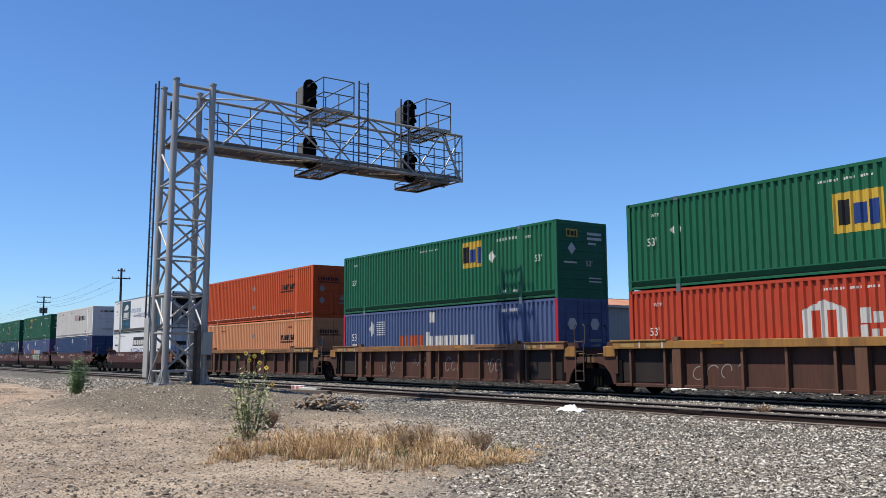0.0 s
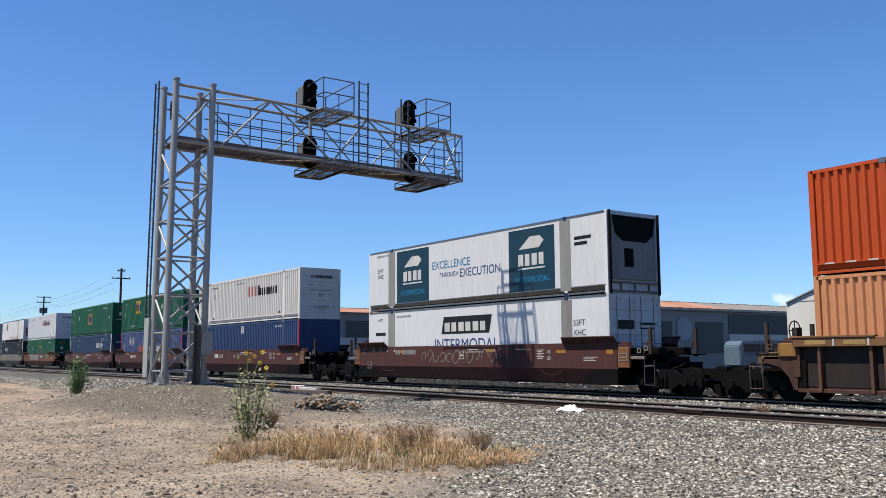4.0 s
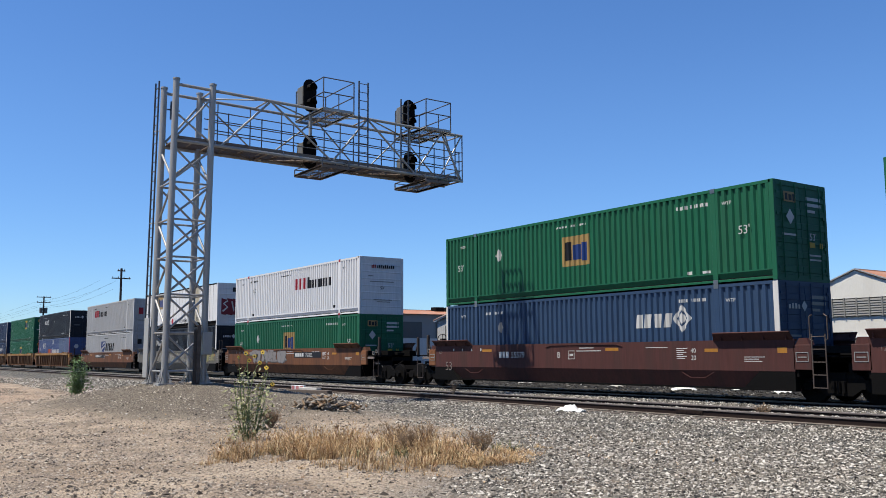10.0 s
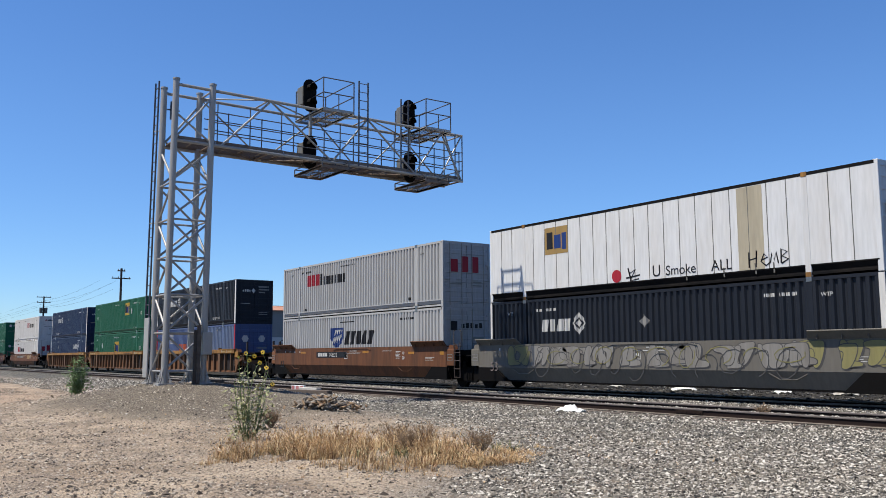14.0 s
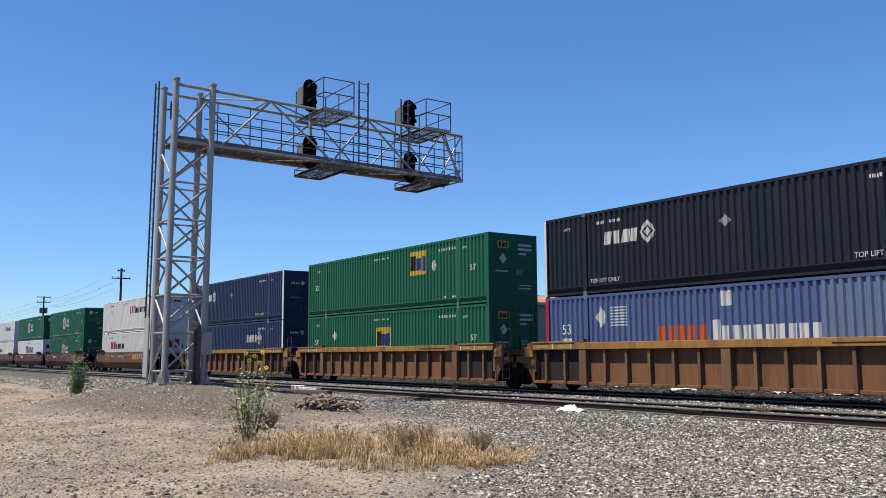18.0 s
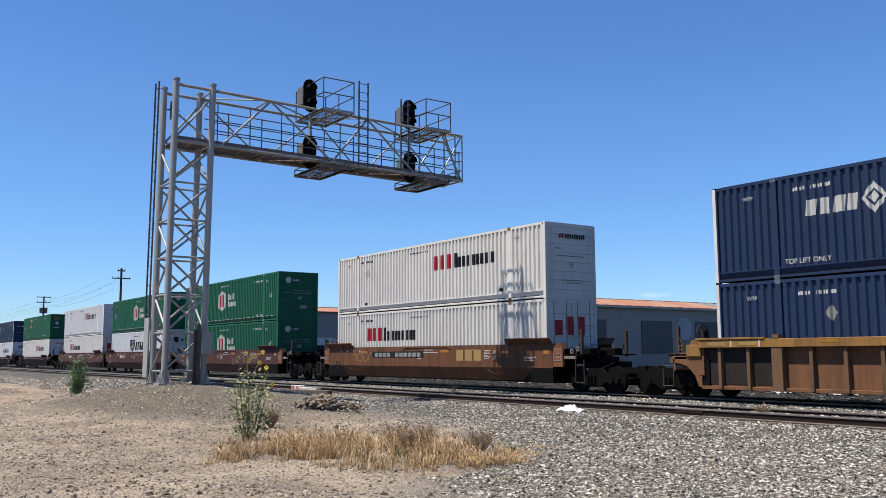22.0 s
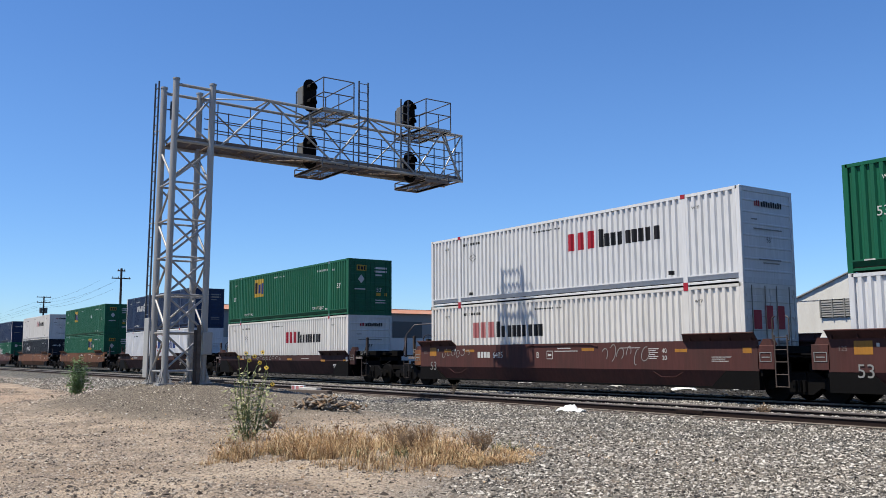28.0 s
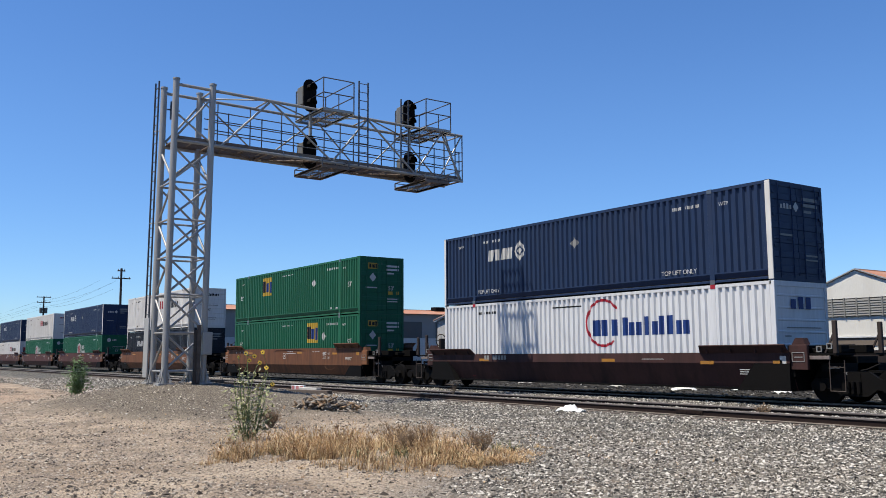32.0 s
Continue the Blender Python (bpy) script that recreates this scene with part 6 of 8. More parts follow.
        for x in (-5.9, 5.3):
            bm = bmesh.new()
            for a, b in (((-1.0, 0), (-0.45, -0.16)), ((-0.45, -0.16), (0.45, -0.16)), ((0.45, -0.16), (1.0, 0))):
                bar(bm, (x + a[0] * 0.6, SIDE + 0.03, knee - 0.06 + a[1]), (x + b[0] * 0.6, SIDE + 0.03, knee - 0.06 + b[1]), 0.014, 0.02)
            part("grab_bar", bm, m, car)
    flat_rects(car, [(3.3, 4.2, top - 0.2, top - 0.18), (7.0, 7.7, top - 0.5, top - 0.48), (7.0, 7.5, top - 0.56, top - 0.54), (7.0, 7.6, top - 0.62, top - 0.60)], lettered, y, "stencil")
    return car


def ribbed_car(label, m, chord, ribs, ends=(True, True), reach=(0, 0), panel=None, tall_rib=0.09):
    """A well car whose sides are panels between upright ribs."""
    car = tagged(empty("well_car"), label, "well car", "cars of the train")
    L, top = 8.62, 1.80
    for s in (1, -1):
        w = part("side_panel", boxes((-L, L, SIDE_Y + 0.165, SIDE_Y + 0.19, 0.36, top - 0.05)), panel or m, car)
        w.scale.y = s
        c = part("top_chord", soft_box(-L, L, SIDE_Y - 0.062, SIDE_Y + 0.19, top - 0.24, top, 0.012), chord, car, "worn, rusty top chord")
        c.scale.y = s
        c = part("bottom_chord", soft_box(-L, L, SIDE_Y + 0.06, SIDE_Y + 0.19, 0.34, 0.44, 0.01), m, car)
        c.scale.y = s
    rib = shared(("rib", tall_rib), lambda: soft_box(-tall_rib / 2, tall_rib / 2, SIDE_Y + 0.0, SIDE_Y + 0.17, 0.36, top - 0.235, 0.008))
    wide = shared("wide_rib", lambda: soft_box(-0.17, 0.17, SIDE_Y - 0.04, SIDE_Y + 0.17, 0.34, top - 0.235, 0.01))
    for k in range(ribs):
        x = -7.9 + 15.8 * k / (ribs - 1)
        r = attach("rib", rib, BROWNRIB if m is BROWN else RIBTAN, car)
        r.location.x = x
    for x in (-5.97, 0.0, 5.97):
        r = attach("wide_rib", wide, BROWNRIB if m is BROWN else RIBTAN, car)
        r.location.x = x + 0.02
    for x in (-5.95, 5.95):
        part("lock_pedestal", boxes((x - 0.1, x + 0.1, SIDE_Y - 0.065, SIDE_Y + 0.12, top, top + 0.12)), RIBTAN, car)
    part("well_floor", boxes((-8.4, 8.4, -1.3, 1.3, 0.36, 0.42), (-8.6, -8.35, -1.4, 1.4, 0.36, 1.2), (8.35, 8.6, -1.4, 1.4, 0.36, 1.2)), IRON, car)
    for k, s in enumerate((1, -1)):
        car_end(car, s, "ribbed", m, bool(reach[k]))
        b = part("end_bay", boxes((6.16, 8.5, SIDE_Y + 0.15, SIDE_Y + 0.162, 0.5, top - 0.26)), DARKBAY, car, "near-black end panel")
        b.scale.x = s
        g = part("end_guide", soft_box(6.3, 8.7, SIDE_Y - 0.09, SIDE_Y + 0.1, top - 0.005, top + 0.05, 0.008), chord, car)
        g.scale.x = s
        if reach[k]:
            coupler(car, s, reach[k])
            truck(car, s * 10.15)
        elif ends[k]:
            truck(car, s * 9.75)
    for s in (1, -1):
        for x in (6.55, 7.65):
            flat_rects(car, [sorted((s * x, s * (x + 0.6))) + [top - 0.18, top - 0.07]], PAINTGOLD, SIDE_Y - 0.066, "reflector")
        for x in (6.45, 7.4):
            flat_rects(car, [sorted((s * x, s * (x + 0.05))) + [top - 0.22, top - 0.03]], PAINTWHITE, SIDE_Y - 0.0675, "stencil")
    flat_rects(car, [(-4.6, -4.1, top - 0.13, top - 0.05), (2.0, 2.5, top - 0.13, top - 0.05)], TAPE, SIDE_Y - 0.066, "reflector")
    flat_rects(car, [(3.4, 5.4, top - 0.16, top - 0.12)], PAINTBLACK, SIDE_Y - 0.066, "stencil")
    return car


# ---- the train ----
# Of each unit: the place of the boxes' leading end along the train, upper box, lower box, car.
UNITS = []


def unit(at, upper, lower, car):
    UNITS.append((at, upper, lower, car))


FACE = SIDE_Y - 0.005
A_END, B_END = (0, 11.75), (11.75, 0)


def build_train():
    # brown ribbed cars of the first set
    c = ribbed_car("brown ribbed well car with an ochre top chord", BROWN, OCHRE, 12, (False, True), panel=BROWN)
    tag(c, -5.5, -3.5, 0.6, 1.1, FACE + 0.165, PAINTSILVER, 4, 1)
    unit(180.9, green_box("green corrugated container with a yellow company sign", -0.67, -6.0),
         hub_box("red-orange corrugated container with a white emblem", REDORANGE, x=-1.75), c)
    c = ribbed_car("brown ribbed well car with chalk-white scrawls", BROWN, DULLCHORD, 12, (False, True), panel=BROWN)
    for k in range(6):
        tag(c, -6.8 + 2.6 * k, -5.6 + 2.6 * k, 0.6, 1.3, FACE + 0.165, PAINTSILVER, 3, 20 + k)
    unit(161.28, green_box("green corrugated container with a yellow company sign", 2.17, 4.2, "front"),
         blue_box("blue corrugated container with red corner strips"), c)
    c = ribbed_car("brown ribbed well car under orange containers", BROWN, DULLCHORD, 12, (False, False), (0, 11.6), panel=BROWN)
    tag(c, -1.6, 1.4, 0.6, 1.1, FACE + 0.165, PAINTSILVER, 7, 31)
    unit(141.62, orange_box("orange corrugated container with dotted reflector tape"),
         orange_box("sun-faded orange corrugated container", PALEORANGE, 3.96), c)
    # single maroon car with the refrigerated boxes
    c = smooth_car("maroon well car with faded graffiti", MAROON, (False, False), False, (11.9, 11.9))
    flat_word(c, -5.3, -3.6, 1.42, 1.62, (2, 6), PAINTSILVER, FACE)
    tag(c, -3.2, 2.6, 1.0, 1.7, FACE, PAINTSILVER, 12, 41)
    unit(117.83, reefer("white refrigerated container with dark teal panels"), reefer("white refrigerated container with dark lettering", False), c)
    # maroon three-unit set
    for at, up, low, ends, reach, seed in (
            (93.97, cream_box("off-white corrugated container with red and black lettering", end="front", red=PAINTPINK), blue_box("dark blue corrugated container with painted-over lettering", DARKBLUE, plain=True), (False, True), (11.85, 0), 0),
            (74.42, green_box("green corrugated container with a yellow company sign", -3.92, 3.1, "door", top_lift=True), blue_box("blue corrugated container with red corner strips"), (False, True), (0, 0), 1),
            (55.05, green_box("green corrugated container with a faded gold sign", -0.75, -4.45, "door", PAINTGOLD), navy_box("steel-blue corrugated container with pale corner strips", STEELNAVY, x=2.62), (False, False), (0, 11.8), 0)):
        c = smooth_car("maroon steel well car with white numbers", MAROON, ends, False, reach)
        flat_word(c, -4.25, -3.62, 1.27, 1.5, (3,), PAINTWHITE, FACE)
        car_text(c, "55579", -3.5, 1.27, 0.32)
        car_text(c, "BAC"[len(UNITS) % 3], -0.9, 1.27, 0.3)
        if seed:
            graffiti(c, 0.0, 3.9, 0.95, 1.72, FACE, PAINTGREEN, PAINTBLACK, 5, 5, "pale green and black graffiti shapes")
        unit(at, up, low, c)
    # orange-brown three-unit set with graffiti
    c = smooth_car("orange-brown well car with grey graffiti", TTX, (False, True), False, (11.85, 0))
    graffiti(c, -5.1, 0.1, 0.95, 1.72, FACE, PAINTLILAC, PAINTSMOKE, 5, 11, "silver graffiti shapes")
    flat_rects(c, [(1.1, 4.4, 1.28, 1.58)], PAINTBLACK, FACE, "number_panel")
    flat_word(c, 1.25, 2.35, 1.34, 1.52, (4,), PAINTWHITE, FACE - 0.003)
    car_text(c, "765332", 2.55, 1.33, 0.28, FACE - 0.004)
    unit(31.4, cream_box("white corrugated container with red and dark lettering", WHITE, castings=PAINTRED),
         green_box("green corrugated container with a faded gold sign", -0.72, -4.4, "door", PAINTGOLD), c)
    c = smooth_car("well car covered in grey and yellow graffiti", GREYCAR, (False, True))
    graffiti(c, -5.4, 6.2, 0.92, 1.72, FACE, PAINTFADED, PAINTSMOKE, 13, 13, "grey graffiti shapes")
    tag(c, -5.2, 5.8, 0.5, 1.7, FACE - 0.009, PAINTSMOKE, 12, 17)
    tag(c, -4.6, 6.0, 0.95, 1.7, FACE - 0.009, PAINTOLIVE, 9, 18)
    graffiti(c, -7.2, -5.3, 0.95, 1.74, FACE, PAINTOLIVE, PAINTSMOKE, 2, 14, "faded yellow graffiti shapes")
    graffiti(c, 5.9, 8.2, 0.95, 1.74, FACE, PAINTOLIVE, PAINTSMOKE, 3, 15, "faded yellow graffiti shapes")
    unit(12.0, plate_box("white plated container with rust and scrawls"), navy_box("blue-black corrugated container with pale corner strips", BLACKBLUE), c)
    c = smooth_car("orange-brown steel well car with a black number panel", TTX, (False, False), False, (0, 11.75))
    flat_rects(c, [(-3.4, -0.1, 1.28, 1.58)], PAINTBLACK, FACE, "number_panel")
    flat_word(c, -3.25, -2.15, 1.34, 1.52, (4,), PAINTWHITE, FACE - 0.003)
    car_text(c, "765332", -1.95, 1.33, 0.28, FACE - 0.004)
    unit(-7.46, cream_box("pale grey corrugated container with red lettering", GREYWHITE, -5.05, "door", z=1.7), swift_box("pale grey corrugated container with a shield emblem"), c)
    # rusty ribbed three-unit set
    for at, up, low, ends, reach in (
            (-30.85, navy_box("blue-black corrugated container with pale corner strips", BLACKBLUE), blue_box("blue corrugated container with a pale repainted patch", patched=True), (False, True), (11.85, 0)),
            (-50.4, green_box("green corrugated container with a yellow company sign", 2.17, 4.15, "front"), green_box("green corrugated container with a yellow company sign", -0.8, -5.0, "door"), (False, True), (0, 0)),
            (-69.75, navy_box("navy corrugated container with pale corner strips"), navy_box("navy corrugated container with a white emblem", x=2.65), (False, False), (0, 11.8))):
        c = ribbed_car("rusty orange ribbed well car with an ochre top chord", RUST, OCHRE, 17, ends, reach, tall_rib=0.11)
        unit(at, up, low, c)
    # orange-brown single car
    c = smooth_car("orange-brown well car with faint graffiti", TTX, (False, False), False, (11.8, 11.8))
    tag(c, -6.2, -4.0, 1.0, 1.6, FACE, PAINTGOLD, 4, 51)
    flat_rects(c, [(-4.2, 0.2, 1.28, 1.56)], PAINTBLACK, FACE, "number_panel")
    flat_word(c, -4.0, 0.0, 1.32, 1.5, (4, 6), PAINTSILVER, FACE - 0.003)
    flat_word(c, 2.6, 4.4, 1.15, 1.6, (3,), PAINTGOLD, FACE, "logo")
    unit(-93.53, cream_box("off-white corrugated container with red and black lettering", castings=RUST), cream_box("off-white corrugated container with red lettering", CREAM, -5.1, "door", castings=RUST, z=1.52), c)
    # maroon three-unit set
    for at, up, low, ends, reach, mark in (
            (-117.05, hub_box("deep green container with a white and red emblem"), hub_box("deep green container with a white emblem", end="door"), (False, True), (11.85, 0), 1),
            (-136.79, hub_box("deep green container with a white emblem", end="door"), swift_box("white corrugated container with a shield emblem", "front", WHITE), (False, True), (0, 0), 2),
            (-156.16, cream_box("white corrugated container with red and black lettering", WHITE, castings=PAINTRED), cream_box("off-white corrugated container with faded red lettering", CREAM, -5.1, "door", PAINTPINK, castings=PAINTRED, z=1.52), (False, False), (0, 11.85), 3)):
        c = smooth_car("dark maroon well car with white numbers", MAROON, ends, False, reach)
        flat_word(c, -4.5, -3.66, 1.27, 1.5, (4,), PAINTWHITE, FACE)
        car_text(c, "6405", -3.5, 1.27, 0.32)
        car_text(c, "ACB"[mark - 1], -0.9, 1.27, 0.3)
        flat_rects(c, [(-7.9, -7.4, 1.35, 1.7), (-6.8, -6.3, 1.5, 1.62)], TAPE, FACE, "reflector")
        if mark == 1:
            tag(c, 1.7, 6.2, 0.75, 1.72, FACE, PAINTSILVER, 7, 61)
            tag(c, 2.2, 5.6, 0.95, 1.65, FACE, PAINTSILVER, 5, 66)
        elif mark == 2:
            tag(c, -4.6, -2.4, 1.4, 1.72, FACE, PAINTSILVER, 7, 62)
        else:
            tag(c, -7.0, -5.0, 1.25, 1.65, FACE, PAINTSILVER, 6, 63)
            tag(c, 2.4, 4.6, 1.0, 1.7, FACE, PAINTSILVER, 6, 64)
            part("end_post", soft_box(-9.05, -8.75, -0.4, 0.0, 1.3, 2.95, 0.02), MAROON, c, "tall boxed brown post")
            pipe = bmesh.new()
            line = [(-10.3, -1.25, 1.3), (-10.2, -1.25, 2.3), (-9.6, -1.2, 2.75), (-9.1, -0.5, 2.8)]
            for p, q in zip(line, line[1:]):
                tube(pipe, p, q, 0.022, 6)
            part("bent_pipe", pipe, PAINTGHOST, c, "bent grab pipe")
        unit(at, up, low, c)
    # two low-sided singles
    for at, up, low, seed in (
            (-179.82, green_box("green corrugated container with a bright yellow sign", -3.92, None, "door", top_lift=True), cream_box("off-white corrugated container with red and dark lettering", CREAM, 0.66, "front", castings=PAINTRED, z=1.55, ink=PAINTBLACK), 71),
            (-203.49, navy_box("navy corrugated container with pale corner strips"), stg_box("white corrugated container with dark blue lettering and a red arc"), 72)):
        c = smooth_car("blackened brown low-sided well car", SOOTBROWN, (False, False), True, (11.95, 11.95))
        flat_word(c, -5.0, -3.6, 1.2, 1.36, (2, 5), PAINTSILVER, FACE - 0.06)
        if seed == 71:
            tag(c, -2.8, 0.8, 1.14, 1.38, FACE - 0.06, PAINTSILVER, 8, 71)
        unit(at, up, low, c)
    # the rest of the train, only ever seen far off
    for at, up, low, cm in (
            (-226.99, green_box("green corrugated container with a yellow company sign", -3.9, 3.0, "door"), green_box("green corrugated container with a yellow company sign", 2.17, 4.2, "door"), TTX),
            (-251.49, cream_box("off-white corrugated container with red lettering", end="front"), navy_box("blue-black corrugated container far down the train", BLACKBLUE), TTX),
            (-275.99, navy_box("navy corrugated container stacked far down the train"), hub_box("deep green container with a white emblem"), MAROON),
            (-297.59, cream_box("off-white corrugated container stacked far down the train", end="front"), hub_box("deep green container with a white emblem"), MAROON),
            (-317.69, navy_box("navy corrugated container stacked far down the train"), cream_box("off-white corrugated container stacked far down the train", end="door"), MAROON),
            (-338.59, green_box("green corrugated container stacked far down the train"), blue_box("blue corrugated container far down the train"), MAROON)):
        c = smooth_car("well car far down the train", cm, (False, False), False, (11.9, 11.9))
        unit(at, up, low, c)


build_train()


# ---- sheds, poles and plants ----
SHEET = mat("white_corrugated_sheet", (0.70, 0.685, 0.625), rough=0.6, vary=0.06, stretch=(1, 1, 0.2), dirt=(0.42, 0.38, 0.33), dirty=0.4)
# wall grey darkened and warmed to carry the shade of the sunless sides
SHADEWALL = mat("shade_grey_shed_wall", (0.31, 0.30, 0.275), rough=0.7, vary=0.06, dirt=(0.3, 0.29, 0.27), dirty=0.4)
RUSTROOF = mat("rusty_sheet_roof", (0.40, 0.17, 0.09), rough=0.8, vary=0.12, stain=0.4, dirt=(0.45, 0.36, 0.30), dirty=0.7)
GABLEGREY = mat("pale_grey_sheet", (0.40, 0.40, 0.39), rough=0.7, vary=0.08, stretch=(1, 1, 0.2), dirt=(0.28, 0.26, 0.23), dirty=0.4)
PATCH = mat("grey_repaint_and_recess_shade", (0.105, 0.108, 0.10), rough=0.7, vary=0.06)
GREYROOF = mat("weathered_grey_roof", (0.22, 0.20, 0.185), rough=0.85, vary=0.15, stain=0.5, dirt=(0.33, 0.27, 0.23), dirty=0.7)
TANBAND = mat("dusty_tan_wall_band", (0.17, 0.135, 0.105), rough=0.8, vary=0.15)
LOUVRE = mat("weathered_louvre", (0.20, 0.20, 0.19), rough=0.8, vary=0.2)


def ribbed_wall(u0, u1, z0, tops, place, pitch=0.3, deep=0.03):
    """A ribbed sheet wall; tops(u) gives its height, place(u, d) its plan."""
    bm = bmesh.new()
    k = int((u1 - u0) / pitch)
    cols = []
    for i in range(k * 2 + 1):
        u = u0 + (u1 - u0) * i / (k * 2)
        x, y = place(u, deep if i % 2 else 0.0)
        cols.append((bm.verts.new((x, y, z0)), bm.verts.new((x, y, tops(u)))))
    for (a, b), (c, d) in zip(cols, cols[1:]):
        bm.faces.new((a, c, d, b))
    thicken(bm, 0.1)
    return bm


def warehouse():
    h = tagged(empty("warehouse", -52.6, 20, -0.45), "long pale warehouse with a rusty sheet roof", "warehouse")
    off = Vector(h.location)

    def put(name, bm, m, label=""):
        bmesh.ops.translate(bm, verts=bm.verts[:], vec=-off)
        return part(name, bm, m, h, label)
    x0, x1, xm, eave, low, peak, y0, y1 = -60.7, -49.0, -52.95, 5.15, 4.22, 5.98, 20.0, 62.0
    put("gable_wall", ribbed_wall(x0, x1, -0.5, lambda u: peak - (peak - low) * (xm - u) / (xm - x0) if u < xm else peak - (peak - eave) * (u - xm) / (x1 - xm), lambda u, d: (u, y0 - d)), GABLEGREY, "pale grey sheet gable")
    # this side's shade is in its colour, darker than the gable's
    put("side_wall", ribbed_wall(y0, y1, -0.5, lambda u: eave, lambda u, d: (x1 + d, u), 0.4, 0.015), SHADEWALL, "side wall with its shade put into the grey")
    put("side_wall", ribbed_wall(y0, y1, -0.5, lambda u: low, lambda u, d: (x0 - d, u), 0.6), SHADEWALL)
    put("gable_wall", ribbed_wall(x0, x1, -0.5, lambda u: eave, lambda u, d: (u, y1 + d), 0.6), SHADEWALL)
    for a, b, ya, yb in ((x1 + 0.25, xm, y0 - 0.3, 42.0), (x1 + 0.25, xm, 42.0, y1 + 0.3), (x0 - 0.25, xm, y0 - 0.3, y1 + 0.3)):
        bm = bmesh.new()
        n = int((yb - ya) / 0.6)
        cols = []
        za = (eave if a > xm else low) - 0.02
        for i in range(n + 1):
            y = ya + (yb - ya) * i / n
            dz = 0.03 * (i % 2)
            cols.append((bm.verts.new((a, y, za + dz)), bm.verts.new((b, y, peak - 0.06 + dz))))
        for (p, q), (r, s) in zip(cols, cols[1:]):
            bm.faces.new((p, r, s, q))
        thicken(bm, 0.05)
        if ya < 40:
            put("roof", bm, RUSTROOF, "rusty orange sheet roof")
        else:
            put("roof", bm, GREYROOF, "weathered grey sheet roof")
    put("gable_patch", boxes((-55.4, -50.9, y0 - 0.075, y0 - 0.04, 2.6, 4.45)), PATCH, "grey painted-over band")
    put("gable_patch", boxes((-59.6, -56.4, y0 - 0.075, y0 - 0.04, 2.6, 3.75)), PATCH, "grey painted-over panel")
    for y in (24.0, 31.5, 38.0):
        put("wall_patch", boxes((x1 + 0.03, x1 + 0.06, y, y + 3.6, 1.4, 4.0)), PATCH, "dark painted-over panel")
    bm = tube(bmesh.new(), (xm, 28.65, peak - 0.1), (xm, 28.65, 6.7), 0.06, 8)
    tube(bm, (xm, 28.3, 6.4), (xm, 29.0, 6.4), 0.05, 8)
    put("roof_pipe", bm, BLACK, "thin black roof pipe")
    bm = bmesh.new()
    bmesh.ops.create_circle(bm, cap_ends=True, radius=0.95, segments=28, matrix=Matrix.Translation((x1 + 0.07, 36.6, 3.4)) @ Matrix.Rotation(radians(90), 4, "Y"))
    put("wall_sign", bm, mat("pale_round_sign", (0.40, 0.43, 0.46), vary=0.1), "pale round painted sign")
    put("base_wall", boxes((x1 + 0.02, x1 + 0.09, 42.4, 58.0, 2.3, 3.0)), SHEET, "white-painted band along the wall")
    put("base_wall", boxes((x1 + 0.02, x1 + 0.09, 42.4, 58.0, -0.5, 2.3)), TANBAND, "dark lower wall")
    # flat dark sheet for the wall recess, its shade put into the colour
    put("wall_patch", boxes((x1 + 0.02, x1 + 0.05, 42.4, 58.0, 3.05, 4.75)), PATCH, "wall recess as a flat sheet in shade colour")
    put("eave_trim", boxes((x1 + 0.2, x1 + 0.32, y0 - 0.3, y1, eave - 0.2, eave - 0.06)), GALV)
    bm = bmesh.new()
    for i in range(2):
        a, b = ((x0 - 0.3, low - 0.06), (xm, peak + 0.08)) if i == 0 else ((xm, peak + 0.08), (x1 + 0.3, eave - 0.02))
        bar(bm, (a[0], y0 - 0.22, a[1]), (b[0], y0 - 0.22, b[1]), 0.06, 0.2)
    put("gable_trim", bm, WHITE, "white barge board")


